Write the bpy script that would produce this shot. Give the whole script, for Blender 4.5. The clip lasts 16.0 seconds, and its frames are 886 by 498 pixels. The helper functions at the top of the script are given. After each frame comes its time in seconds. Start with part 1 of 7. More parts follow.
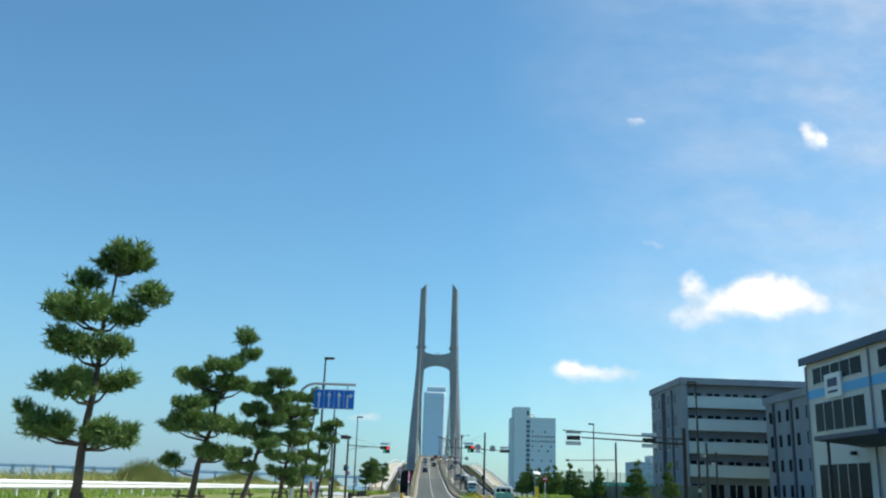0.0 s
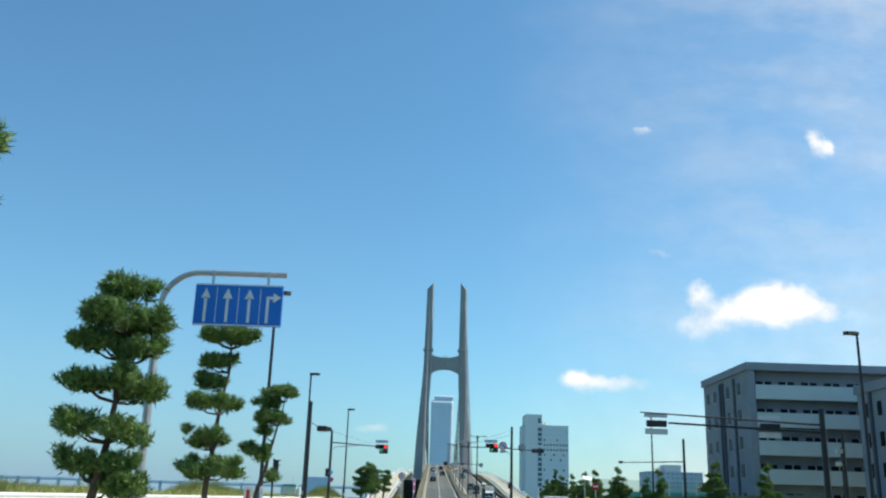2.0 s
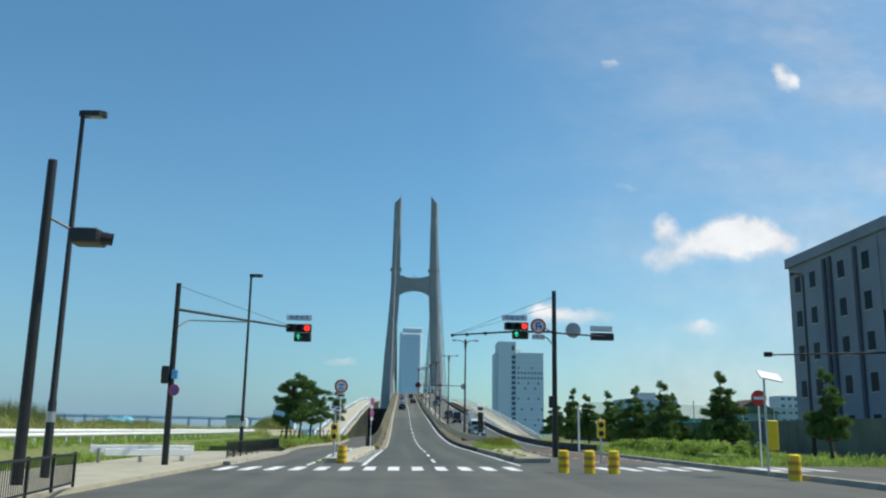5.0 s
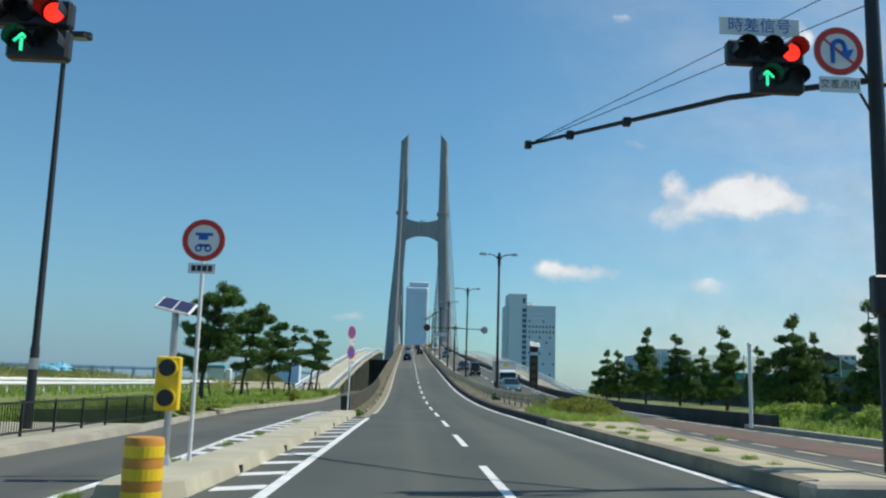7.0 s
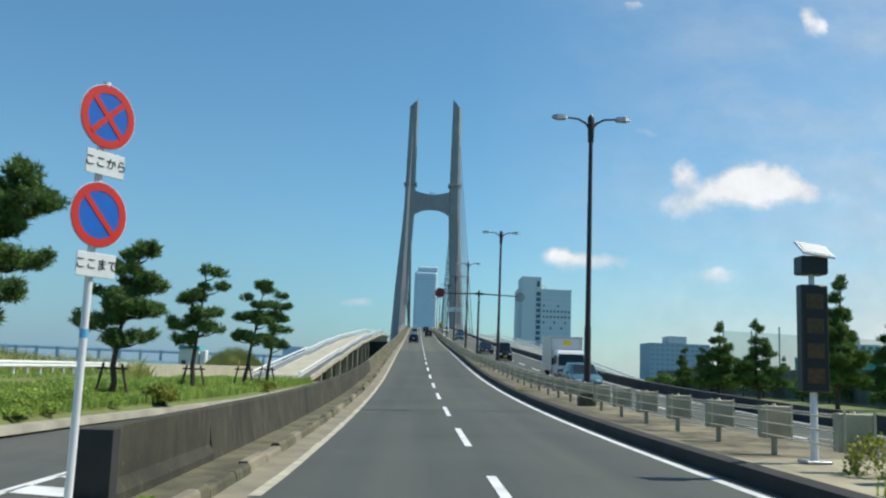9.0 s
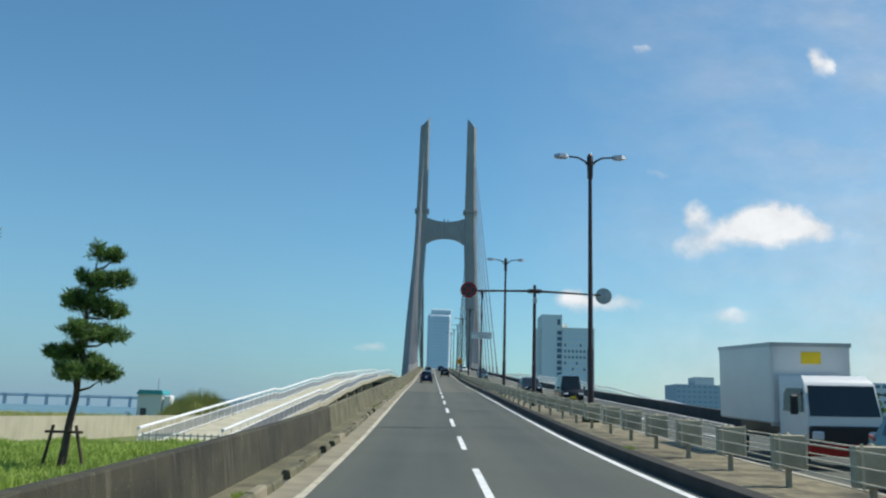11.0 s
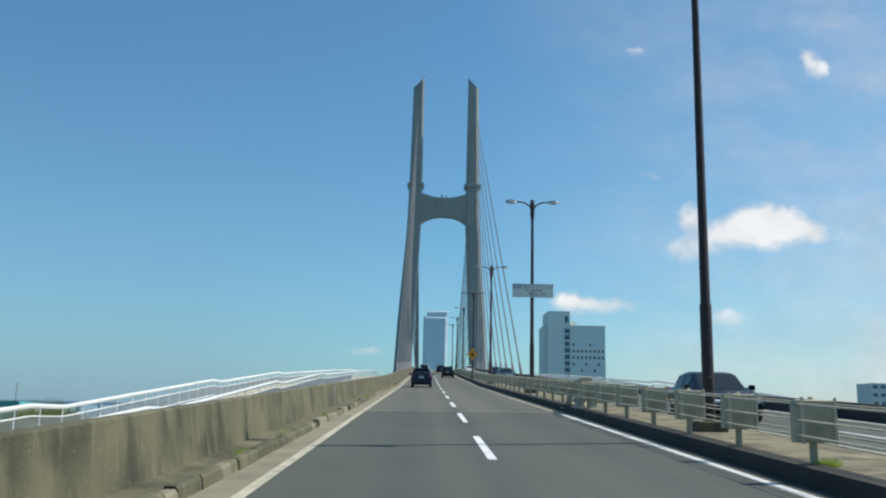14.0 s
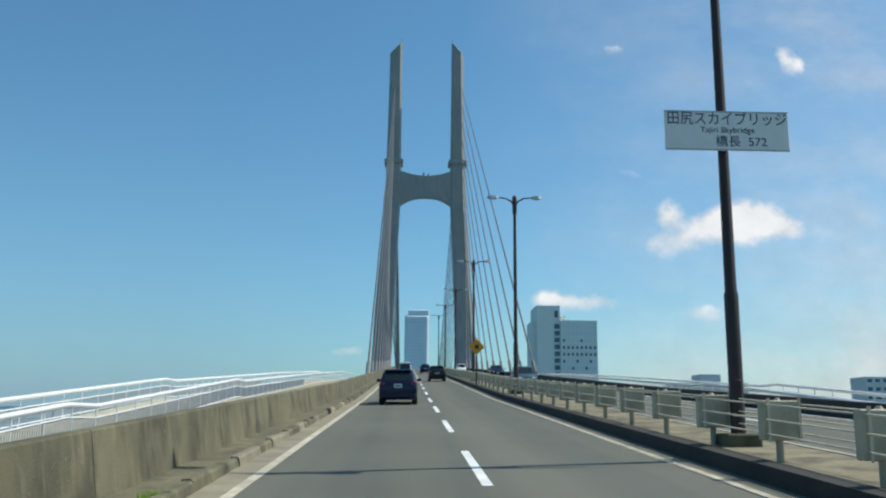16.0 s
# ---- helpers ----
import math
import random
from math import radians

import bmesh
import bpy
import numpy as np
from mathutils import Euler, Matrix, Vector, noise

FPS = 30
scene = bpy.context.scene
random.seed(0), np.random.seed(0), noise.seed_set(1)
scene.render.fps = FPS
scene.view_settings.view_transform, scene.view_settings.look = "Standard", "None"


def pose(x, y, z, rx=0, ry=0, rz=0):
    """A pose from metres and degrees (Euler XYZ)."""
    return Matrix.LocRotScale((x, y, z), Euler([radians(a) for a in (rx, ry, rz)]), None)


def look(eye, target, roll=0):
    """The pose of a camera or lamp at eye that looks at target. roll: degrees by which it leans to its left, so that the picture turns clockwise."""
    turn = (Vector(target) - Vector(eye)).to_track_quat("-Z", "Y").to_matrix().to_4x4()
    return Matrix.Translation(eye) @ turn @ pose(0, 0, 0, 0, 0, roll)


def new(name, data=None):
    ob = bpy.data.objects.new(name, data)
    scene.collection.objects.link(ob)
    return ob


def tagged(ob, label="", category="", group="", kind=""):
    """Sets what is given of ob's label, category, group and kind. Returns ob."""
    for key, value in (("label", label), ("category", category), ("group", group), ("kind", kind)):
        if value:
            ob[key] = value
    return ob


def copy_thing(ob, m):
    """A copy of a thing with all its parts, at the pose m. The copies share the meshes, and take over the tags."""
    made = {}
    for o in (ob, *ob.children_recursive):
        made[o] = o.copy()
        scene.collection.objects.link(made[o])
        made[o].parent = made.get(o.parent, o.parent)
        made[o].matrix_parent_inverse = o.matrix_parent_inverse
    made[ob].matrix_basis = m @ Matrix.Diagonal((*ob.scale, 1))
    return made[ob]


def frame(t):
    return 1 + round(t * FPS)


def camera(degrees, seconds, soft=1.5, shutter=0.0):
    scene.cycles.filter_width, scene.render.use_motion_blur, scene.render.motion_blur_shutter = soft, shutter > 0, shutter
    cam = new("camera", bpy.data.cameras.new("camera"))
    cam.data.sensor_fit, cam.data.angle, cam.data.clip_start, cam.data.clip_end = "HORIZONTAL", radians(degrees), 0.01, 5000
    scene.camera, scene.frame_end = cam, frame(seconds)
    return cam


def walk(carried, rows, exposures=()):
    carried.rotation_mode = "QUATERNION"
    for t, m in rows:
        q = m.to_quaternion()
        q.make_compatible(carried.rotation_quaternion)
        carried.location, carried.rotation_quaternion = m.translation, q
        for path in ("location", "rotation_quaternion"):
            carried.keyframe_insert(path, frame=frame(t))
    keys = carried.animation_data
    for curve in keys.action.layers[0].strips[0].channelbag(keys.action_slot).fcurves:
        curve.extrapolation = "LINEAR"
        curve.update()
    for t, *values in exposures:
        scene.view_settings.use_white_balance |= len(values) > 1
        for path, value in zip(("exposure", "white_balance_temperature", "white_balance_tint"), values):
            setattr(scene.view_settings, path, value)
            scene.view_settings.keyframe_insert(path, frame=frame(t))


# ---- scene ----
cam = camera(53.61, 16.0, soft=2.2)
# seconds, x, y, z, yaw, pitch, roll
PATH = [
    (0.0, -0.020, -0.000, 1.492, -1.105, 15.291, -1.905),
    (0.5, -0.033, 6.753, 1.492, -0.982, 15.616, -1.192),
    (1.0, -0.074, 13.546, 1.510, -0.141, 15.255, -2.423),
    (1.5, -0.137, 20.406, 1.518, -0.542, 15.780, -2.061),
    (2.0, -0.192, 27.406, 1.520, -0.617, 15.943, -1.726),
    (2.5, -0.225, 34.597, 1.512, -1.119, 15.251, -1.546),
    (3.0, -0.247, 41.921, 1.488, -1.370, 15.269, -1.430),
    (3.5, -0.249, 49.387, 1.485, -1.585, 15.516, -1.458),
    (4.0, -0.245, 56.994, 1.510, -1.828, 15.526, -1.540),
    (4.5, -0.237, 64.717, 1.517, -2.547, 13.574, -0.887),
    (7.0, -0.020, 104.067, 1.450, -2.243, 8.842, -1.610),
    (7.5, 0.052, 112.117, 1.500, -1.417, 7.518, -2.279),
    (8.0, 0.127, 120.335, 1.475, -1.316, 7.475, -2.478),
    (8.5, 0.188, 128.684, 1.519, -1.810, 7.135, -2.183),
    (9.0, 0.240, 137.086, 1.549, -1.743, 7.950, -2.213),
    (9.5, 0.263, 145.534, 1.608, -1.501, 9.609, -2.028),
    (12.0, 0.214, 187.955, 2.364, -0.642, 10.844, -1.613),
    (12.5, 0.167, 196.280, 2.654, -0.629, 10.336, -1.552),
    (13.0, 0.105, 204.592, 3.009, -0.787, 10.620, -1.270),
    (13.5, 0.058, 213.027, 3.369, -0.815, 10.769, -1.352),
    (14.0, 0.041, 221.471, 3.828, -1.061, 11.001, -1.276),
    (14.5, 0.035, 229.826, 4.349, -0.358, 13.063, -0.998),
    (15.0, 0.021, 238.056, 4.853, -0.633, 12.276, -0.430),
    (15.5, 0.019, 246.119, 5.292, -1.056, 11.269, -0.379),
    (16.0, 0.046, 254.110, 5.738, -2.189, 10.966, -0.418),
]
walk(cam, [(t, pose(x, y, z, 90 + pitch, roll, yaw)) for t, x, y, z, yaw, pitch, roll in PATH],
     [(0.0, 0.22), (2.2, 0.2), (4.0, 0.0), (4.6, -0.05), (6.8, -0.22), (7.1, -0.18), (7.6, -0.09), (9.2, -0.08), (12.0, -0.12), (16.0, -0.12)])

# ---- world, sun ----
SUN_AZ, SUN_EL = 79.4, 54.0  # degrees clockwise from +y, above the horizon
world = bpy.data.worlds.new("sky")
scene.world = world
world.use_nodes = True
wt = world.node_tree
wt.nodes.clear()


def wnode(kind, **inputs):
    n = wt.nodes.new(kind)
    for k, v in inputs.items():
        n.inputs[k].default_value = v
    return n


def wmath(op, a, b=None, clamp=False):
    n = wt.nodes.new("ShaderNodeMath")
    n.operation, n.use_clamp = op, clamp
    for i, v in enumerate((a, b)):
        if v is None:
            continue
        if isinstance(v, (int, float)):
            n.inputs[i].default_value = v
        else:
            wt.links.new(v, n.inputs[i])
    return n.outputs[0]


sky = wt.nodes.new("ShaderNodeTexSky")
sky.sky_type, sky.sun_disc = "NISHITA", False
sky.sun_elevation, sky.sun_rotation = radians(SUN_EL), radians(SUN_AZ)
sky.air_density, sky.dust_density, sky.ozone_density = 1.0, 0.6, 3.0
bg_sky = wnode("ShaderNodeBackground", Strength=0.135)
clear = wt.nodes.new("ShaderNodeMix")  # the clear, washed air of the day
clear.data_type, clear.blend_type = "RGBA", "MULTIPLY"
clear.inputs[0].default_value = 1.0
clear.inputs[7].default_value = (0.61, 0.99, 1.04, 1)
wt.links.new(sky.outputs[0], clear.inputs[6])
wt.links.new(clear.outputs[2], bg_sky.inputs["Color"])
# cumulus and thin cloud, laid out by compass direction and height
coord = wt.nodes.new("ShaderNodeTexCoord")
sep = wt.nodes.new("ShaderNodeSeparateXYZ")
wt.links.new(coord.outputs["Generated"], sep.inputs[0])
ahead = wmath("MAXIMUM", sep.outputs[1], 0.05)
U = wmath("DIVIDE", sep.outputs[0], ahead)   # tangent of the bearing
V = wmath("DIVIDE", sep.outputs[2], ahead)   # tangent of the height
flat = wt.nodes.new("ShaderNodeCombineXYZ")
wt.links.new(U, flat.inputs[0])
wt.links.new(V, flat.inputs[1])
puff = wnode("ShaderNodeTexNoise", Scale=24.0, Detail=8.0, Roughness=0.58)
wt.links.new(flat.outputs[0], puff.inputs["Vector"])
billow = wnode("ShaderNodeTexNoise", Scale=46.0, Detail=5.0, Roughness=0.55)
wt.links.new(flat.outputs[0], billow.inputs["Vector"])
twist = wt.nodes.new("ShaderNodeSeparateColor")
wt.links.new(billow.outputs[1], twist.inputs[0])
WU = wmath("ADD", wmath("ADD", U, 0.013), wmath("MULTIPLY", wmath("SUBTRACT", twist.outputs[0], 0.5), 0.026))
WV = wmath("ADD", wmath("SUBTRACT", V, 0.009), wmath("MULTIPLY", wmath("SUBTRACT", twist.outputs[1], 0.5), 0.020))
stretch = wt.nodes.new("ShaderNodeMapping")
stretch.inputs["Scale"].default_value = (3.0, 7.0, 1.0)
stretch.inputs["Rotation"].default_value = (0, 0, -0.5)
wt.links.new(flat.outputs[0], stretch.inputs["Vector"])
wisp = wnode("ShaderNodeTexNoise", Scale=1.6, Detail=7.0, Roughness=0.6)
wt.links.new(stretch.outputs[0], wisp.inputs["Vector"])


def cloud_blob(u, v, ru, rv, strength):
    """A heap of cloud: firm above, dissolving below."""
    du = wmath("DIVIDE", wmath("SUBTRACT", WU, u), ru)
    dv = wmath("DIVIDE", wmath("SUBTRACT", WV, v), rv)
    dv = wmath("MAXIMUM", dv, wmath("MULTIPLY", dv, 0.62))
    r2 = wmath("ADD", wmath("MULTIPLY", du, du), wmath("MULTIPLY", dv, dv))
    return wmath("MULTIPLY", wmath("POWER", 2.718, wmath("MULTIPLY", r2, -1.0)), strength)


CLOUDS = [
    (0.317, 0.2330, 0.0165, 0.0135, 0.95), (0.344, 0.2165, 0.0180, 0.0100, 0.50), (0.371, 0.2255, 0.0200, 0.0155, 0.90), (0.399, 0.2320, 0.0215, 0.0195, 1.05), (0.430, 0.2290, 0.0240, 0.0185, 1.00),
    (0.463, 0.2210, 0.0205, 0.0130, 0.80), (0.508, 0.2120, 0.0290, 0.0082, 0.50), (0.308, 0.1940, 0.0300, 0.0130, 0.62), (0.338, 0.2010, 0.0220, 0.0110, 0.42), (0.397, 0.2104, 0.0450, 0.0100, 0.42),
    (0.172, 0.1291, 0.0209, 0.0100, 0.80), (0.200, 0.1261, 0.0237, 0.0080, 0.65), (0.237, 0.1260, 0.0237, 0.0080, 0.60), (0.352, 0.1126, 0.0330, 0.0110, 0.66), (0.256, 0.4365, 0.0125, 0.0053, 0.55),
]
WISPS = [(-0.055, 0.0661, 0.0181, 0.0053, 0.50), (0.470, 0.4330, 0.0125, 0.0133, 0.90), (0.487, 0.4231, 0.0097, 0.0093, 0.65), (0.277, 0.2798, 0.0167, 0.0060, 0.42), (0.435, 0.3946, 0.0418, 0.0159, 0.30)]
CLOUDS += WISPS
mass = None
for row in CLOUDS:
    blob = cloud_blob(*row)
    mass = blob if mass is None else wmath("ADD", mass, blob)
rough = wmath("MULTIPLY", wmath("SUBTRACT", puff.outputs[0], 0.5), 0.8)
dense = wmath("MULTIPLY", wmath("SUBTRACT", wmath("ADD", mass, wmath("MULTIPLY", rough, wmath("MINIMUM", wmath("MULTIPLY", mass, 2.0), 1.0))), 0.15), 1.25, clamp=True)
veil_side = wmath("MULTIPLY", wmath("SUBTRACT", U, 0.06), 2.2, clamp=True)
veil = wmath("MULTIPLY", wmath("MULTIPLY", wmath("SUBTRACT", wisp.outputs[0], 0.42), 1.5, clamp=True), veil_side)
haze = wmath("POWER", 2.718, wmath("MULTIPLY", wmath("ABSOLUTE", sep.outputs[2]), -9.0))
soft_veil = wmath("ADD", wmath("MULTIPLY", veil, 0.8), wmath("MULTIPLY", haze, wmath("ADD", 0.10, wmath("MULTIPLY", veil_side, 0.56))))
soft_veil = wmath("ADD", soft_veil, wmath("MULTIPLY", veil_side, 0.13))
amount = wmath("MAXIMUM", dense, soft_veil, clamp=True)
front = wmath("GREATER_THAN", sep.outputs[1], 0.05)
amount = wmath("MULTIPLY", amount, front)
bg_cloud = wnode("ShaderNodeBackground", Color=(0.95, 0.975, 1.0, 1), Strength=1.0)
wt.links.new(wmath("ADD", 0.52, wmath("MULTIPLY", wmath("ADD", puff.outputs[0], wmath("MULTIPLY", dense, 0.5)), 0.44)), bg_cloud.inputs["Strength"])
mix = wt.nodes.new("ShaderNodeMixShader")
wout = wt.nodes.new("ShaderNodeOutputWorld")
bg_haze = wnode("ShaderNodeBackground", Color=(0.205, 0.375, 0.53, 1), Strength=1.0)  # grey-blue sea haze
mix_haze = wt.nodes.new("ShaderNodeMixShader")
sea_side = wmath("ADD", 0.2, wmath("MULTIPLY", wmath("MULTIPLY", wmath("SUBTRACT", 0.12, U), 2.6, clamp=True), 0.7))
low = wmath("POWER", 2.718, wmath("MULTIPLY", wmath("ABSOLUTE", sep.outputs[2]), -8.0))
wt.links.new(wmath("MULTIPLY", low, sea_side), mix_haze.inputs[0])
wt.links.new(bg_sky.outputs[0], mix_haze.inputs[1])
wt.links.new(bg_haze.outputs[0], mix_haze.inputs[2])
wt.links.new(amount, mix.inputs[0])
wt.links.new(mix_haze.outputs[0], mix.inputs[1])
wt.links.new(bg_cloud.outputs[0], mix.inputs[2])
wt.links.new(mix.outputs[0], wout.inputs[0])

sun_data = bpy.data.lights.new("sun", "SUN")
sun_data.energy, sun_data.angle, sun_data.color = 4.9, radians(0.53), (1.0, 0.95, 0.83)
sun = new("sun", sun_data)
toward = Vector((math.sin(radians(SUN_AZ)) * math.cos(radians(SUN_EL)), math.cos(radians(SUN_AZ)) * math.cos(radians(SUN_EL)), math.sin(radians(SUN_EL))))
sun.matrix_world = look(toward * 300, (0, 0, 0))
scene.view_settings.exposure = 0.0


# ---- materials ----
def mat(name, color, rough=0.7, metal=0.0, vary=0.25, scale=2.0, fine=40.0, bump=0.15, streak=0.0, second=None, piece=0.0, alpha=1.0, tracks=0.0):
    """Plain surface with stains at a large scale, grain at a small one, and, with streak, run-down marks."""
    m = bpy.data.materials.new(name)
    m.use_nodes = True
    nt = m.node_tree
    b = nt.nodes["Principled BSDF"]
    b.inputs["Roughness"].default_value, b.inputs["Metallic"].default_value = rough, metal
    tc = nt.nodes.new("ShaderNodeTexCoord")

    def noise_at(s, detail, vec=None):
        n = nt.nodes.new("ShaderNodeTexNoise")
        n.inputs["Scale"].default_value, n.inputs["Detail"].default_value = s, detail
        nt.links.new(vec or tc.outputs["Object"], n.inputs["Vector"])
        return n.outputs[0]

    def mixcol(fac, a, c2, mode="MIX"):
        n = nt.nodes.new("ShaderNodeMix")
        n.data_type, n.blend_type = "RGBA", mode
        for sock, v in ((n.inputs[0], fac), (n.inputs[6], a), (n.inputs[7], c2)):
            if isinstance(v, (int, float)):
                sock.default_value = v
            elif isinstance(v, tuple):
                sock.default_value = (*v, 1)
            else:
                nt.links.new(v, sock)
        return n.outputs[2]

    def ramp(v, lo, hi):
        n = nt.nodes.new("ShaderNodeMapRange")
        n.inputs[1].default_value, n.inputs[2].default_value = lo, hi
        nt.links.new(v, n.inputs[0])
        return n.outputs[0]

    dark = second or tuple(c * (1 - vary) for c in color)
    light = tuple(min(1, c * (1 + vary * 0.5)) for c in color)
    big = ramp(noise_at(scale, 5), 0.32, 0.68)
    col = mixcol(big, dark, light)
    small = ramp(noise_at(fine, 3), 0.3, 0.7)
    col = mixcol(small, col, mixcol(0.5, col, tuple(c * (1 - vary * 0.8) for c in color)))
    if streak:
        mp = nt.nodes.new("ShaderNodeMapping")
        mp.inputs["Scale"].default_value = (1.3, 1.3, 0.24)
        nt.links.new(tc.outputs["Object"], mp.inputs["Vector"])
        run = ramp(noise_at(1.0, 6, mp.outputs[0]), 0.46, 0.66)
        fac = nt.nodes.new("ShaderNodeMath")
        fac.operation = "MULTIPLY"
        fac.inputs[1].default_value = streak
        nt.links.new(run, fac.inputs[0])
        col = mixcol(fac.outputs[0], col, tuple(c * 0.35 for c in color))
    if tracks:  # long wheel tracks and dusty lanes along y
        mp = nt.nodes.new("ShaderNodeMapping")
        mp.inputs["Scale"].default_value = (0.75, 0.012, 0.0)
        nt.links.new(tc.outputs["Object"], mp.inputs["Vector"])
        fac = nt.nodes.new("ShaderNodeMath")
        fac.operation = "MULTIPLY"
        fac.inputs[1].default_value = tracks
        nt.links.new(ramp(noise_at(1.0, 4, mp.outputs[0]), 0.38, 0.62), fac.inputs[0])
        col = mixcol(fac.outputs[0], col, (color[0] * 1.75, color[1] * 1.6, color[2] * 1.4))
    if piece:
        oi = nt.nodes.new("ShaderNodeObjectInfo")
        col = mixcol(ramp(oi.outputs["Random"], 0, 1 / piece), col, mixcol(0.5, col, tuple(c * 0.6 for c in color)))
    nt.links.new(col, b.inputs["Base Color"])
    if bump:
        bp = nt.nodes.new("ShaderNodeBump")
        bp.inputs["Strength"].default_value, bp.inputs["Distance"].default_value = bump, 0.02
        nt.links.new(noise_at(fine * 1.5, 4), bp.inputs["Height"])
        nt.links.new(bp.outputs[0], b.inputs["Normal"])
    if alpha < 1:
        b.inputs["Alpha"].default_value = alpha
    return m


def glow(name, color, strength):
    m = bpy.data.materials.new(name)
    m.use_nodes = True
    b = m.node_tree.nodes["Principled BSDF"]
    b.inputs["Base Color"].default_value = (*color, 1)
    b.inputs["Emission Color"].default_value = (*color, 1)
    b.inputs["Emission Strength"].default_value = strength
    b.inputs["Roughness"].default_value = 0.3
    return m


def stained_concrete(name, color, soot, pale):
    """Cast concrete: cloudy patches, narrow run-down streaks of soot, lime specks and fine pores."""
    m = mat(name, color, 0.92, vary=0.35, scale=0.7, fine=22, bump=0.35)
    nt = m.node_tree
    b = nt.nodes["Principled BSDF"]
    tc = nt.nodes.new("ShaderNodeTexCoord")
    col = b.inputs["Base Color"].links[0].from_socket

    def layer(col, stretch, detail, lo, hi, amount, tint):
        mp = nt.nodes.new("ShaderNodeMapping")
        mp.inputs["Scale"].default_value = stretch
        nt.links.new(tc.outputs["Object"], mp.inputs["Vector"])
        n = nt.nodes.new("ShaderNodeTexNoise")
        n.inputs["Scale"].default_value, n.inputs["Detail"].default_value = 1.0, detail
        nt.links.new(mp.outputs[0], n.inputs["Vector"])
        r = nt.nodes.new("ShaderNodeMapRange")
        r.inputs[1].default_value, r.inputs[2].default_value, r.inputs[4].default_value = lo, hi, amount
        nt.links.new(n.outputs[0], r.inputs[0])
        x = nt.nodes.new("ShaderNodeMix")
        x.data_type = "RGBA"
        nt.links.new(r.outputs[0], x.inputs[0])
        nt.links.new(col, x.inputs[6])
        x.inputs[7].default_value = (*tint, 1)
        return x.outputs[2]

    col = layer(col, (1.5, 1.5, 0.75), 6, 0.46, 0.68, 0.7, soot)
    col = layer(col, (0.6, 0.35, 1.1), 4, 0.52, 0.70, 0.55, soot)
    col = layer(col, (5.0, 5.0, 0.8), 5, 0.56, 0.74, 0.3, pale)
    col = layer(col, (26.0, 26.0, 15.0), 2, 0.70, 0.76, 0.8, pale)
    nt.links.new(col, b.inputs["Base Color"])
    return m


ASPHALT = mat("asphalt", (0.066, 0.075, 0.067), 0.85, vary=0.25, scale=0.25, fine=30, bump=0.3, tracks=0.45)
ASPHALT_BRIDGE = mat("bridge asphalt", (0.098, 0.103, 0.085), 0.85, vary=0.22, scale=0.25, fine=30, bump=0.3, tracks=0.4)
ASPHALT_OLD = mat("old asphalt", (0.088, 0.092, 0.084), 0.88, vary=0.3, scale=0.3, fine=26, bump=0.3, tracks=0.35)
PAINT = mat("road paint", (0.78, 0.79, 0.78), 0.6, vary=0.22, scale=1.5, fine=18, bump=0.05)
PAINT_WORN = mat("worn road paint", (0.56, 0.51, 0.39), 0.7, vary=0.4, scale=2.5, fine=14, bump=0.05)
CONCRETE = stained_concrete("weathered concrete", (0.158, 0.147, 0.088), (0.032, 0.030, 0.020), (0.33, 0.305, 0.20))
CONCRETE_DARK = mat("near-black concrete", (0.045, 0.046, 0.045), 0.9, vary=0.4, scale=0.6, fine=14, bump=0.3, streak=0.4)
CONCRETE_PALE = mat("pale concrete", (0.50, 0.465, 0.35), 0.88, vary=0.22, scale=0.7, fine=16, bump=0.2, streak=0.25, piece=0.8)
# darker version of the stained concrete, for parapet lengths before y = 190
CONCRETE_NEAR = stained_concrete("darker stained concrete", (0.056, 0.052, 0.032), (0.015, 0.0145, 0.011), (0.22, 0.205, 0.14))
KERB = mat("kerb stone", (0.40, 0.37, 0.30), 0.9, vary=0.35, scale=0.9, fine=16, bump=0.3, piece=1.0)
KERB_DARK = mat("grimy kerb", (0.040, 0.037, 0.032), 0.9, vary=0.4, scale=1.0, fine=16, bump=0.3)
SAND = mat("bare sandy soil", (0.44, 0.39, 0.27), 0.95, vary=0.3, scale=0.8, fine=24, bump=0.4)
# grey lifted and cooled, distance haze included in the colour
TOWER = mat("tower concrete", (0.30, 0.31, 0.312), 0.6, vary=0.12, scale=0.12, fine=1.5, bump=0.0, streak=0.2)
GRASS_GROUND = mat("grassy ground", (0.12, 0.17, 0.045), 0.95, vary=0.4, scale=0.35, fine=3, bump=0.4, second=(0.17, 0.165, 0.06))
REED = mat("reeds", (0.45, 0.44, 0.15), 0.9, vary=0.4, scale=0.5, fine=8, bump=0.3, second=(0.28, 0.30, 0.085))
GRASS = mat("grass blades", (0.36, 0.47, 0.10), 0.8, vary=0.4, scale=0.7, fine=6, bump=0, second=(0.20, 0.31, 0.06))
HEDGE = mat("hedge leaves", (0.32, 0.33, 0.05), 0.75, vary=0.4, scale=1.2, fine=8, bump=0, second=(0.09, 0.14, 0.025))
PINE = mat("pine needles", (0.155, 0.26, 0.06), 0.65, vary=0.5, scale=2.4, fine=9, bump=0, second=(0.065, 0.125, 0.038))
BARK = mat("pine bark", (0.10, 0.075, 0.055), 0.95, vary=0.4, scale=4, fine=22, bump=0.6)
WATER = mat("sea water", (0.10, 0.17, 0.20), 0.25, vary=0.15, scale=0.05, fine=0.6, bump=0.4)
POLE_BROWN = mat("dark brown pole paint", (0.045, 0.024, 0.020), 0.45, 0.2, vary=0.2, scale=3, fine=20, bump=0.02)
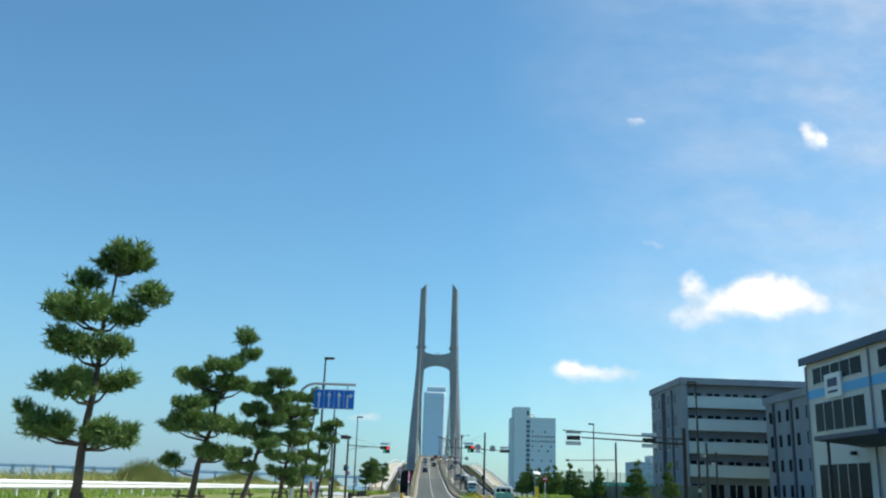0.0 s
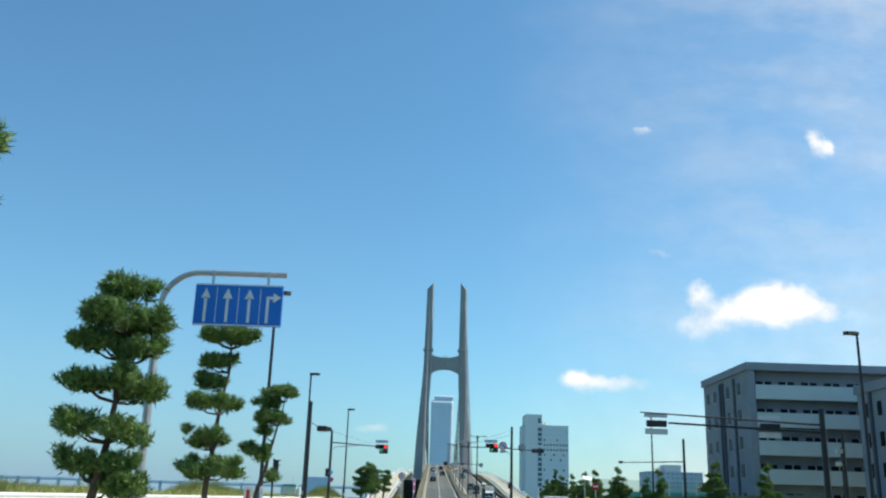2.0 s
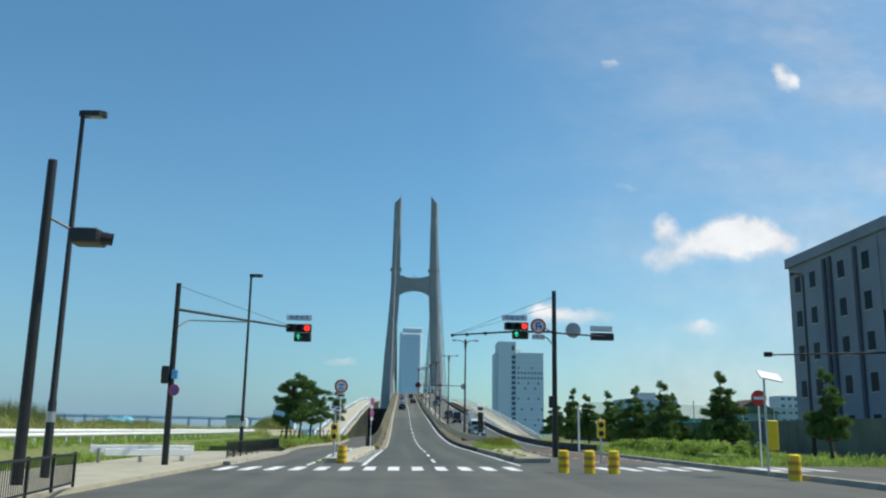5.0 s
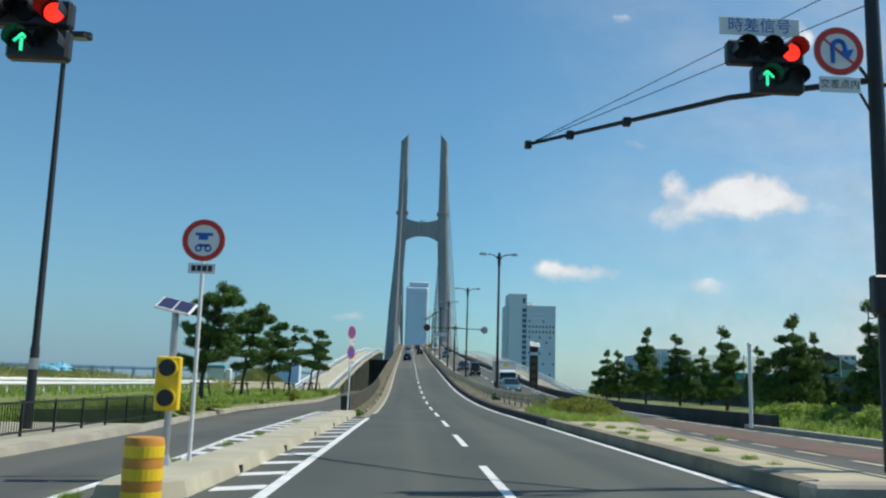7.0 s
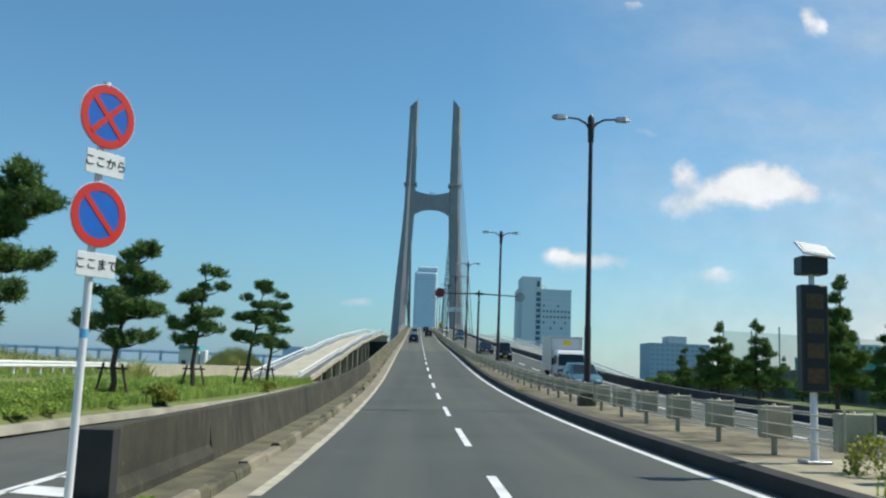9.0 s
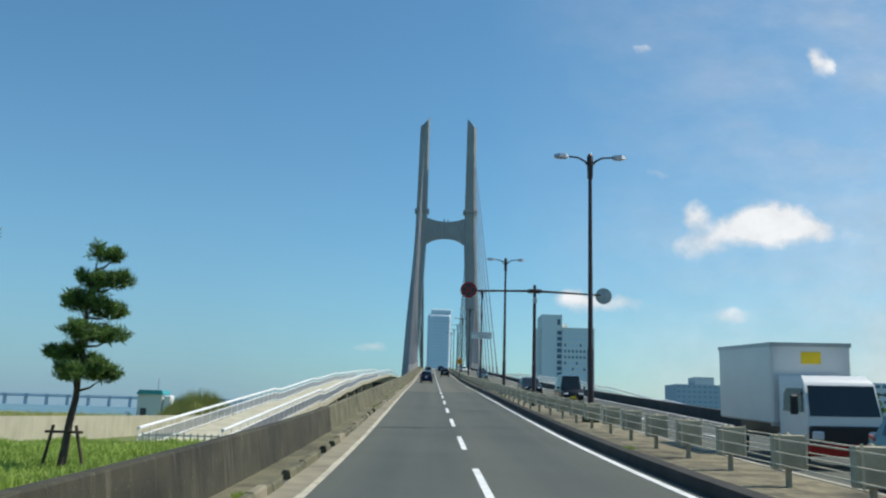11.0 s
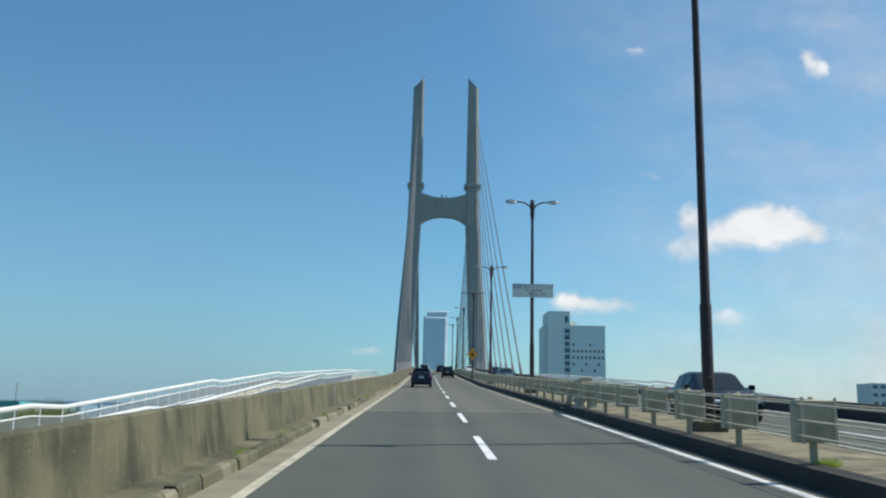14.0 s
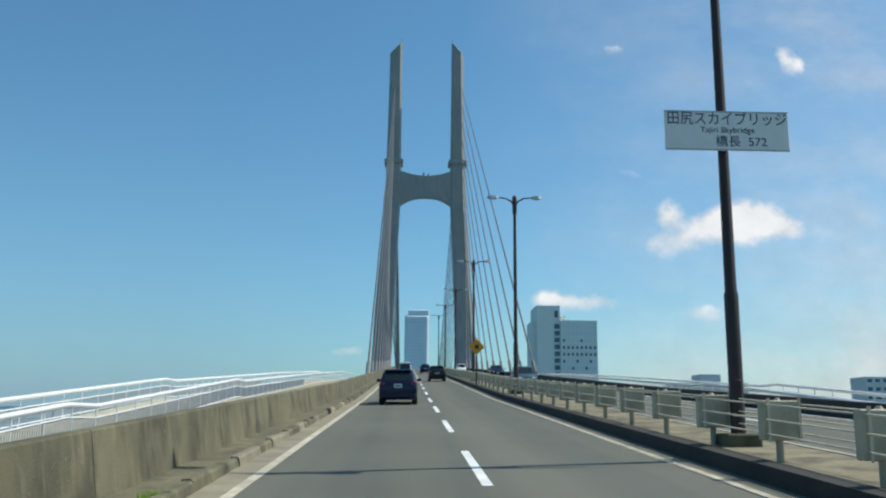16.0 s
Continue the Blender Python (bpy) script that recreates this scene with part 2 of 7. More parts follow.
POLE_BLACK = mat("black pole paint", (0.022, 0.022, 0.024), 0.45, 0.2, vary=0.2, scale=3, fine=20, bump=0.02)
STEEL = mat("galvanised steel", (0.50, 0.51, 0.52), 0.45, 0.7, vary=0.15, scale=4, fine=30, bump=0.03)
WHITE_PAINT = mat("white metal paint", (0.78, 0.79, 0.79), 0.45, vary=0.08, scale=1.5, fine=12, bump=0.02)
CREAM = mat("cream rail paint", (0.62, 0.56, 0.42), 0.55, vary=0.18, scale=2.0, fine=16, bump=0.05, streak=0.25)
SIGN_WHITE = mat("white sign face", (0.75, 0.77, 0.76), 0.5, vary=0.08, scale=3, fine=20, bump=0)
SIGN_BLUE = mat("blue sign face", (0.012, 0.13, 0.52), 0.45, vary=0.1, scale=3, fine=20, bump=0)
# lane board's blue, lifted to stand in for light passing through it
SIGN_SKY = mat("bright blue sign face", (0.008, 0.17, 0.62), 0.6, vary=0.12, scale=2, fine=14, bump=0)
SIGN_RED = mat("red sign face", (0.62, 0.035, 0.02), 0.45, vary=0.1, scale=3, fine=20, bump=0)
SIGN_NAVY = mat("navy sign face", (0.02, 0.03, 0.10), 0.5, vary=0.1, scale=3, fine=20, bump=0)
SIGN_BACK = mat("grey sign back", (0.42, 0.43, 0.43), 0.5, 0.4, vary=0.12, scale=3, fine=20, bump=0)
YELLOW = mat("yellow plastic", (0.88, 0.60, 0.02), 0.45, vary=0.12, scale=3, fine=18, bump=0.03)
ORANGE = mat("orange plastic", (0.62, 0.27, 0.035), 0.5, vary=0.2, scale=3, fine=18, bump=0.03)
BLACK = mat("black plastic", (0.018, 0.018, 0.02), 0.4, vary=0.2, scale=4, fine=20, bump=0.02)
DARK_GLASS = mat("dark window glass", (0.015, 0.02, 0.025), 0.22, vary=0.3, scale=0.3, fine=2, bump=0)
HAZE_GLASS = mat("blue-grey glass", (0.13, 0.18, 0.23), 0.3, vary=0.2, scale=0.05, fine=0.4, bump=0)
FACADE_GREY = mat("grey render", (0.26, 0.285, 0.34), 0.85, vary=0.14, scale=0.3, fine=8, bump=0.1)
FACADE_DARK = mat("dark grey render", (0.085, 0.092, 0.12), 0.85, vary=0.14, scale=0.3, fine=8, bump=0.1)
WALL_MOSSY = mat("mossy grey field wall", (0.16, 0.18, 0.15), 0.9, vary=0.3, scale=0.4, fine=8, bump=0.2, streak=0.3)
FACADE_PALE = mat("pale balcony panel", (0.52, 0.58, 0.60), 0.6, vary=0.08, scale=0.4, fine=8, bump=0.03)
FACADE_WHITE = mat("off-white cladding", (0.60, 0.60, 0.57), 0.7, vary=0.1, scale=0.3, fine=6, bump=0.05)
# far facades and panes: atmospheric haze is mixed into these base colours
FACADE_FAR = mat("haze-paled far facade", (0.68, 0.70, 0.66), 0.8, vary=0.06, scale=0.05, fine=0.6, bump=0)
GLASS_FAR = mat("haze-paled far glass", (0.56, 0.66, 0.74), 0.5, vary=0.06, scale=0.02, fine=0.2, bump=0)
FAR_BLUE = mat("haze-tinted far concrete", (0.52, 0.62, 0.70), 0.8, vary=0.06, scale=0.01, fine=0.1, bump=0)
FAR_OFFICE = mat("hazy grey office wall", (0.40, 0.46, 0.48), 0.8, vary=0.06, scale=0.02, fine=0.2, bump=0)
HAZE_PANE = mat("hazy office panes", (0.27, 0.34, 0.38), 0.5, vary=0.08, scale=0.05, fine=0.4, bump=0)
TEAL = mat("teal sheet metal", (0.05, 0.33, 0.36), 0.6, vary=0.15, scale=0.8, fine=6, bump=0.05)
TARP = mat("pale blue tarpaulin", (0.20, 0.52, 0.66), 0.6, vary=0.2, scale=1.2, fine=8, bump=0.1)
NET = mat("green netting", (0.07, 0.26, 0.20), 0.9, vary=0.2, scale=0.2, fine=2, bump=0, alpha=0.3)
ROOF_NAVY = mat("navy roof edge", (0.03, 0.045, 0.085), 0.5, vary=0.1, scale=0.5, fine=4, bump=0)
STRIPE_BLUE = mat("light blue stripe", (0.12, 0.42, 0.72), 0.6, vary=0.08, scale=0.5, fine=4, bump=0)
CAR_GLASS = mat("tinted car glass", (0.012, 0.018, 0.022), 0.08, vary=0.2, scale=1, fine=4, bump=0)
HEADLAMP = mat("clear lamp cover", (0.65, 0.67, 0.68), 0.1, vary=0.1, scale=5, fine=20, bump=0)
TEAL_CAR = mat("pale teal car paint", (0.085, 0.18, 0.21), 0.22, 0.2, vary=0.1, scale=1, fine=10, bump=0)
TEAL_DARK = mat("dark teal car paint", (0.05, 0.11, 0.13), 0.25, 0.2, vary=0.1, scale=1, fine=10, bump=0)
BLUE_CAR = mat("dark blue car paint", (0.008, 0.012, 0.045), 0.22, 0.2, vary=0.1, scale=1, fine=10, bump=0)
BLACK_CAR = mat("black car paint", (0.008, 0.008, 0.010), 0.2, 0.2, vary=0.1, scale=1, fine=10, bump=0)
WHITE_CAR = mat("white car paint", (0.7, 0.71, 0.71), 0.25, vary=0.05, scale=1, fine=10, bump=0)
RUBBER = mat("tyre rubber", (0.02, 0.02, 0.02), 0.9, vary=0.2, scale=6, fine=30, bump=0.1)
TAIL_RED = mat("tail lamp lens", (0.35, 0.01, 0.01), 0.25, vary=0.1, scale=5, fine=20, bump=0)
CABLE = mat("cable sheath", (0.11, 0.115, 0.12), 0.55, vary=0.1, scale=1, fine=8, bump=0)
AMBER = mat("unlit amber lamps", (0.11, 0.065, 0.02), 0.5, vary=0.5, scale=14, fine=60, bump=0)
SIGN_ORANGE = mat("orange sign face", (0.80, 0.33, 0.015), 0.5, vary=0.1, scale=3, fine=20, bump=0)
# sea haze painted into the causeway's colour
SEA_HAZE = mat("haze-coloured causeway", (0.46, 0.57, 0.65), 0.8, vary=0.04, scale=0.01, fine=0.1, bump=0)
JOINT = mat("dusty steel joint", (0.30, 0.28, 0.22), 0.7, vary=0.3, scale=2, fine=20, bump=0.1)
# dark patches hold both dirt and painted shadows of the guard plates
MEDIAN_TOP = stained_concrete("sandy median with dirt and painted shadows", (0.25, 0.215, 0.135), (0.018, 0.017, 0.014), (0.48, 0.42, 0.28))
# skyscraper tones, paled to stand in for the haze before it
SKY_GLASS = mat("haze-coloured pale glass", (0.66, 0.74, 0.79), 0.6, vary=0.05, scale=0.02, fine=0.2, bump=0)
SKY_BAND = mat("haze-coloured floor band", (0.58, 0.67, 0.73), 0.6, vary=0.05, scale=0.02, fine=0.2, bump=0)
# rail cream darkened to carry the shade on the plates' fronts
PLATE = mat("weathered shade-toned cream plate", (0.45, 0.40, 0.28), 0.6, vary=0.25, scale=3.0, fine=18, bump=0.05, streak=0.3)
DUST = mat("dusty gutter", (0.27, 0.24, 0.17), 0.95, vary=0.35, scale=1.2, fine=20, bump=0.2)
BROWN_ROAD = mat("red-brown road coating", (0.145, 0.092, 0.068), 0.85, vary=0.3, scale=0.8, fine=24, bump=0.2)
CANVAS = mat("pale green canvas", (0.22, 0.46, 0.33), 0.75, vary=0.2, scale=2.0, fine=30, bump=0.15)
for m, share in ((PINE, 0.25), (GRASS, 0.4), (HEDGE, 0.35), (REED, 0.35)):  # thin leaves let light through
    nt = m.node_tree
    surf = nt.nodes["Principled BSDF"]
    through_leaf = nt.nodes.new("ShaderNodeBsdfTranslucent")
    both = nt.nodes.new("ShaderNodeMixShader")
    both.inputs[0].default_value = share
    nt.links.new(surf.inputs["Base Color"].links[0].from_socket, through_leaf.inputs["Color"])
    nt.links.new(surf.outputs[0], both.inputs[1])
    nt.links.new(through_leaf.outputs[0], both.inputs[2])
    nt.links.new(both.outputs[0], nt.nodes["Material Output"].inputs[0])
for m in (DARK_GLASS, HAZE_GLASS, GLASS_FAR, SKY_GLASS):  # mirror gloss nearly off, so bright sky does not lighten the panes
    m.node_tree.nodes["Principled BSDF"].inputs["Specular IOR Level"].default_value = 0.05
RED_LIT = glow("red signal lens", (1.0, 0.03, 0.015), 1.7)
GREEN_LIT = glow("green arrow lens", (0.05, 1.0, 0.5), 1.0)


# ---- crossfall: the whole site drops gently towards the sea ----
TILT = 0.0131


def fall(x):
    return TILT * max(-26.0, min(32.0, x))


def place(x, y, z, rx=0, ry=0, rz=0):
    """pose() on the falling ground."""
    return pose(x - TILT * z, y, z + fall(x), rx, ry, rz)


# ---- mesh helpers ----
class Build:
    """Collects vertices and faces for one mesh."""

    def __init__(self):
        self.v, self.f = [], []

    def add(self, verts, faces):
        n = len(self.v)
        self.v += [tuple(p) for p in verts]
        self.f += [tuple(n + i for i in f) for f in faces]
        return self

    def box(self, x0, y0, z0, x1, y1, z1, m=None):
        p = [Vector((x, y, z)) for z in (z0, z1) for y in (y0, y1) for x in (x0, x1)]
        if m is not None:
            p = [m @ q for q in p]
        return self.add(p, [(0, 2, 3, 1), (4, 5, 7, 6), (0, 1, 5, 4), (2, 6, 7, 3), (0, 4, 6, 2), (1, 3, 7, 5)])

    def chamfer(self, x0, y0, z0, x1, y1, z1, c, m=None):
        """A box whose twelve edges are chamfered by c."""
        p, idx = [], {}
        for i, X in enumerate((x0, x1)):
            for j, Y in enumerate((y0, y1)):
                for k, Z in enumerate((z0, z1)):
                    sx, sy, sz = (1, -1)[i], (1, -1)[j], (1, -1)[k]
                    for a, q in enumerate(((X, Y + sy * c, Z + sz * c), (X + sx * c, Y, Z + sz * c), (X + sx * c, Y + sy * c, Z))):
                        idx[i, j, k, a] = len(p)
                        p.append(Vector(q) if m is None else m @ Vector(q))
        g = idx
        f = []
        for i in (0, 1):
            f.append([g[i, 0, 0, 0], g[i, 1, 0, 0], g[i, 1, 1, 0], g[i, 0, 1, 0]][::1 if i else -1])
            f.append([g[0, i, 0, 1], g[1, i, 0, 1], g[1, i, 1, 1], g[0, i, 1, 1]][::-1 if i else 1])
            f.append([g[0, 0, i, 2], g[1, 0, i, 2], g[1, 1, i, 2], g[0, 1, i, 2]][::1 if i else -1])
            for j in (0, 1):
                f.append([g[i, j, 0, 0], g[i, j, 0, 1], g[i, j, 1, 1], g[i, j, 1, 0]])
                f.append([g[i, 0, j, 0], g[i, 0, j, 2], g[i, 1, j, 2], g[i, 1, j, 0]])
                f.append([g[0, i, j, 1], g[0, i, j, 2], g[1, i, j, 2], g[1, i, j, 1]])
                for k in (0, 1):
                    f.append([g[i, j, k, 0], g[i, j, k, 1], g[i, j, k, 2]])
        return self.add(p, f)

    def tube(self, pts, radii, n=10, caps=True):
        """A round bar along points, with a radius at each."""
        pts = [Vector(p) for p in pts]
        if isinstance(radii, (int, float)):
            radii = [radii] * len(pts)
        v, f = [], []
        side = None
        for i, p in enumerate(pts):
            d = (pts[min(i + 1, len(pts) - 1)] - pts[max(i - 1, 0)]).normalized()
            if side is None:
                side = d.cross(Vector((0, 0, 1)) if abs(d.z) < 0.9 else Vector((0, 1, 0))).normalized()
            side = (side - d * side.dot(d)).normalized()
            up = d.cross(side)
            v += [p + (side * math.cos(6.28319 * k / n) + up * math.sin(6.28319 * k / n)) * radii[i] for k in range(n)]
        for i in range(len(pts) - 1):
            f += [(i * n + k, i * n + (k + 1) % n, (i + 1) * n + (k + 1) % n, (i + 1) * n + k) for k in range(n)]
        if caps:
            f += [tuple(range(n))[::-1], tuple((len(pts) - 1) * n + k for k in range(n))]
        return self.add(v, f)

    def disc(self, c, r, y0, y1, n=28, inner=0.0):
        """A round plate (or ring) in the xz plane, from y0 to y1."""
        cx, cz = c
        ring = [(math.cos(6.28319 * k / n), math.sin(6.28319 * k / n)) for k in range(n)]
        if not inner:
            v = [(cx + r * a, y, cz + r * b) for y in (y0, y1) for a, b in ring]
            f = [tuple(range(n)), tuple(range(2 * n - 1, n - 1, -1))]
            f += [(k, n + k, n + (k + 1) % n, (k + 1) % n) for k in range(n)]
            return self.add(v, f)
        v = [(cx + q * a, y, cz + q * b) for y in (y0, y1) for q in (inner, r) for a, b in ring]
        f = []
        for k in range(n):
            j = (k + 1) % n
            f += [(k, n + k, n + j, j), (2 * n + k, 2 * n + j, 3 * n + j, 3 * n + k), (n + k, 3 * n + k, 3 * n + j, n + j), (k, j, 2 * n + j, 2 * n + k)]
        return self.add(v, f)

    def loft(self, rings, close=True, caps=True):
        """Joins rings of equal point counts."""
        n = len(rings[0])
        v = [p for r in rings for p in r]
        f = []
        for i in range(len(rings) - 1):
            for k in range(n if close else n - 1):
                j = (k + 1) % n
                f.append((i * n + k, i * n + j, (i + 1) * n + j, (i + 1) * n + k))
        if caps and close:
            f += [tuple(range(n))[::-1], tuple((len(rings) - 1) * n + k for k in range(n))]
        return self.add(v, f)

    def mesh(self, name, material, smooth=False):
        me = bpy.data.meshes.new(name)
        me.from_pydata([tuple(p) for p in self.v], [], self.f)
        me.materials.append(material)
        bm = bmesh.new()
        bm.from_mesh(me)
        bmesh.ops.recalc_face_normals(bm, faces=bm.faces)
        bm.to_mesh(me)
        bm.free()
        if smooth:
            me.polygons.foreach_set("use_smooth", [True] * len(me.polygons))
            me.set_sharp_from_angle(angle=radians(40))
        me.update()
        return me


def part(name, b, material, parent=None, label="", smooth=False):
    """One mesh object under a thing or a part; pieces of the setting follow the fall of the ground."""
    if isinstance(b, Build) and parent is not None and parent.get("kind") == "structure":
        b.v = [(x - TILT * z, y, z + fall(x)) for x, y, z in b.v]
    ob = new(name, b.mesh(name, material, smooth) if isinstance(b, Build) else b)
    if parent is not None:
        ob.parent = parent
    if label:
        ob["label"] = label
    return ob


def thing(name, at, label, category, group="", turn=0.0):
    e = new(name)
    e.empty_display_size = 0.2
    e.matrix_world = place(*at, 0, 0, turn)
    return tagged(e, label, category, group)


def setting(name, b, material, label="", smooth=False):
    if isinstance(b, Build):
        b.v = [(x - TILT * z, y, z + fall(x)) for x, y, z in b.v]
    return tagged(part(name, b, material, None, label, smooth), kind="structure")


def text_mesh(body, size, material, name="lettering"):
    cu = bpy.data.curves.new(name, "FONT")
    cu.body, cu.size, cu.extrude, cu.align_x, cu.align_y = body, size, 0.002, "CENTER", "CENTER"
    ob = bpy.data.objects.new(name, cu)
    scene.collection.objects.link(ob)
    bpy.context.view_layer.update()
    me = bpy.data.meshes.new_from_object(ob.evaluated_get(bpy.context.evaluated_depsgraph_get()))
    bpy.data.objects.remove(ob)
    bpy.data.curves.remove(cu)
    me.name = name
    me.materials.clear()
    me.materials.append(material)
    return me


def lettering(body, size, material, parent, x, y, z, stretch_x=1.0):
    """Raised letters that face -y."""
    ob = new("lettering", text_mesh(body, size, material))
    ob.parent = parent
    ob.matrix_local = pose(x, y, z, 90, 0, 0) @ Matrix.Diagonal((stretch_x, 1, 1, 1))
    return ob


def lerp(y, ys, vs):
    return float(np.interp(y, ys, vs))


# ---- the lie of the land ----
def deck(y):
    """Height of the carriageway along the bridge."""
    z = 0.0 if y < 150 else ((y - 150) ** 2 / 112 * 0.055 if y < 206 else 1.54 + (y - 206) * 0.055)
    z += 0.0080 * max(0, y - 300)
    return z - max(0, y - 470) ** 2 * 0.0615 / 160


def left_line(y):
    return lerp(y, [110, 135, 150, 210, 250, 320], [-1.9, -1.75, -1.62, -1.90, -2.08, -2.2])


def wall_bend(y):
    """The left parapet edges away from the lane as the deck widens."""
    return lerp(y, [146, 165, 213, 257, 320], [0.24, 0.14, -0.08, -0.32, -0.42])


def kerb_bend(y):
    return lerp(y, [148, 213, 261, 320], [0.38, -0.02, -0.12, -0.2])


def median_x(y):
    return lerp(y, [150, 208, 235, 300], [6.45, 6.3, 5.8, 5.6])


def walk_z(y):
    """Footway beside the bridge: eight per cent ramps between short level landings, then the bridge's own grade."""
    return lerp(y, [216, 254, 257, 281, 283.5, 306.8, 309.3, 350, 390, 430, 475], [-0.2, 2.88, 2.88, 4.96, 4.96, 6.82, 6.82, 9.35, 11.6, 13.0, 13.9])


def strip(xs, ys, zf, name, material, label="", smooth=False):
    """A sheet over rows of y; xs gives the two edges at y."""
    b = Build()
    v = []
    for y in ys:
        x0, x1 = xs(y)
        v += [(x0, y, zf(y)), (x1, y, zf(y))]
    b.add(v, [(2 * i, 2 * i + 1, 2 * i + 3, 2 * i + 2) for i in range(len(ys) - 1)])
    return setting(name, b, material, label, smooth)


def beam_along(prof, ys, zf, xf=lambda y: 0.0):
    """A solid with the cross-section prof [(x, z)] along y."""
    return Build().loft([[(xf(y) + x, y, zf(y) + z) for x, z in prof] for y in ys])


def steps(a, b, d):
    n = max(1, round((b - a) / d))
    return [a + (b - a) * i / n for i in range(n + 1)]


# ---- ground and roads ----
GX = (-4600, -26, 32, 4600)
g = Build().add([(x, y, -0.12) for y in (-400, 4700) for x in GX], [(i, i + 1, i + 5, i + 4) for i in range(3)])
setting("ground", g, GRASS_GROUND, "flat rough grass reaching the horizon")
w = Build().add([(-4500, 150, -0.06), (-75, 150, -0.06), (-75, 330, -0.06), (-26, 360, -0.06), (-26, 4600, -0.06), (-4500, 4600, -0.06)], [(0, 1, 2, 3, 4, 5)])
w.add([(x, y, -0.06) for x, y in ((-26, 360), (32, 395), (700, 700), (700, 4600), (32, 4600), (-26, 4600))], [(0, 1, 4, 5), (1, 2, 3, 4)])
setting("water", w, WATER, "blue-grey sea behind the shore")

DECK_Y = steps(148, 250, 2) + steps(250, 560, 2)[1:]
strip(lambda y: (-5.6 if y < 78 else -8.2, 21.0), [-60, 0, 60, 76, 84, 112], lambda y: 0.0, "road_approach", ASPHALT_OLD, "wide asphalt approach and junction")
strip(lambda y: (-2.9, 7.4), steps(112, 148, 6), lambda y: 0.0, "road_main", ASPHALT, "smooth grey asphalt carriageway")
strip(lambda y: (-3.2, 14.2), [y for y in DECK_Y if y < 252.4] + [252.4], deck, "road_ramp", ASPHALT, "grey asphalt climbing on to the bridge")
strip(lambda y: (-3.2, 14.2), [252.4] + [y for y in DECK_Y if y > 252.4], deck, "road_bridge", ASPHALT_BRIDGE, "paler worn asphalt of the bridge deck")
strip(lambda y: (lerp(y, [112, 135, 175], [-7.9, -8.8, -6.9]), -2.9), steps(112, 148, 6), lambda y: 0.0, "road_side_left", ASPHALT_OLD, "asphalt side road beside the island")
strip(lambda y: (lerp(y, [148, 175, 230, 300], [-8.2, -6.9, -9.5, -12]), -3.7), steps(148, 300, 6), lambda y: 0.0, "road_side_far", ASPHALT_OLD)
strip(lambda y: (7.4, 12.6), steps(112, 150, 6), lambda y: 0.0, "road_oncoming", ASPHALT_OLD, "oncoming carriageway with reddish worn paving")

# bridge body under the carriageway, cables come down to its edges
setting("bridge_body", beam_along([(-3.2, -0.02), (14.2, -0.02), (14.2, -1.4), (11, -2.2), (0, -2.2), (-3.2, -1.4)], steps(232, 560, 8), deck), CONCRETE_PALE, "pale concrete and steel bridge girder")
b = Build()
ys = steps(148, 232, 6)
for x0, x1 in ((-3.2, -2.95), (13.95, 14.2)):
    b.loft([[(x0, y, -0.1), (x1, y, -0.1), (x1, y, deck(y) - 0.02), (x0, y, deck(y) - 0.02)] for y in ys])
b.box(-3.2, 231.5, -0.1, 14.2, 232, deck(232) - 0.03)
setting("abutment_wall", b, CONCRETE, "stained concrete retaining walls of the ramp")
for y in (268, 304, 340, 380, 420):
    b = Build().box(-2.5, y - 1, -0.1, -0.5, y + 1, deck(y) - 1.9).box(11.5, y - 1, -0.1, 13.5, y + 1, deck(y) - 1.9).box(-3, y - 1.2, deck(y) - 2.6, 14, y + 1.2, deck(y) - 1.8)
    setting("bridge_pier", b, CONCRETE_PALE, "concrete pier under the bridge")

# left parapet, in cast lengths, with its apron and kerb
parapet = setting("parapet_left", beam_along([(-3.36, -0.3), (-3.02, -0.3), (-3.02, 0.20), (-3.10, 0.34), (-3.12, 0.88), (-3.34, 0.88)], steps(146.3, 151, 4), deck, wall_bend), CONCRETE_NEAR, "weathered concrete parapet with dark run-down stains")
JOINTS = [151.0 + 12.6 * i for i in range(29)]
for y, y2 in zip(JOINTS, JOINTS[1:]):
    part("panel", beam_along([(-3.36, -0.3), (-3.02, -0.3), (-3.04, 0.10), (-3.14, 0.86), (-3.17, 0.885), (-3.31, 0.885), (-3.34, 0.86)], steps(y + 0.012, y2 - 0.004, 4), deck, wall_bend), CONCRETE_NEAR if y < 190 else CONCRETE, parapet)
for y in (255.0, 343.2):
    x = -3.12 + wall_bend(y)
    part("joint_cover", Build().add([(x + 0.085, y - 0.09, deck(y) + 0.12), (x + 0.085, y + 0.09, deck(y) + 0.12), (x + 0.012, y + 0.09, deck(y) + 0.87), (x + 0.012, y - 0.09, deck(y) + 0.87), (x - 0.02, y - 0.09, deck(y) + 0.12), (x - 0.02, y + 0.09, deck(y) + 0.12), (x - 0.06, y + 0.09, deck(y) + 0.87), (x - 0.06, y - 0.09, deck(y) + 0.87)], [(0, 1, 2, 3), (0, 4, 5, 1), (1, 5, 6, 2), (2, 6, 7, 3), (3, 7, 4, 0)]), STEEL, parapet, "pale metal joint cover")
part("end_face", Build().box(-3.16, 146.1, 0.0, -2.74, 146.32, 0.88), CONCRETE_DARK, parapet, "near-black end face")
rng = random.Random(5)
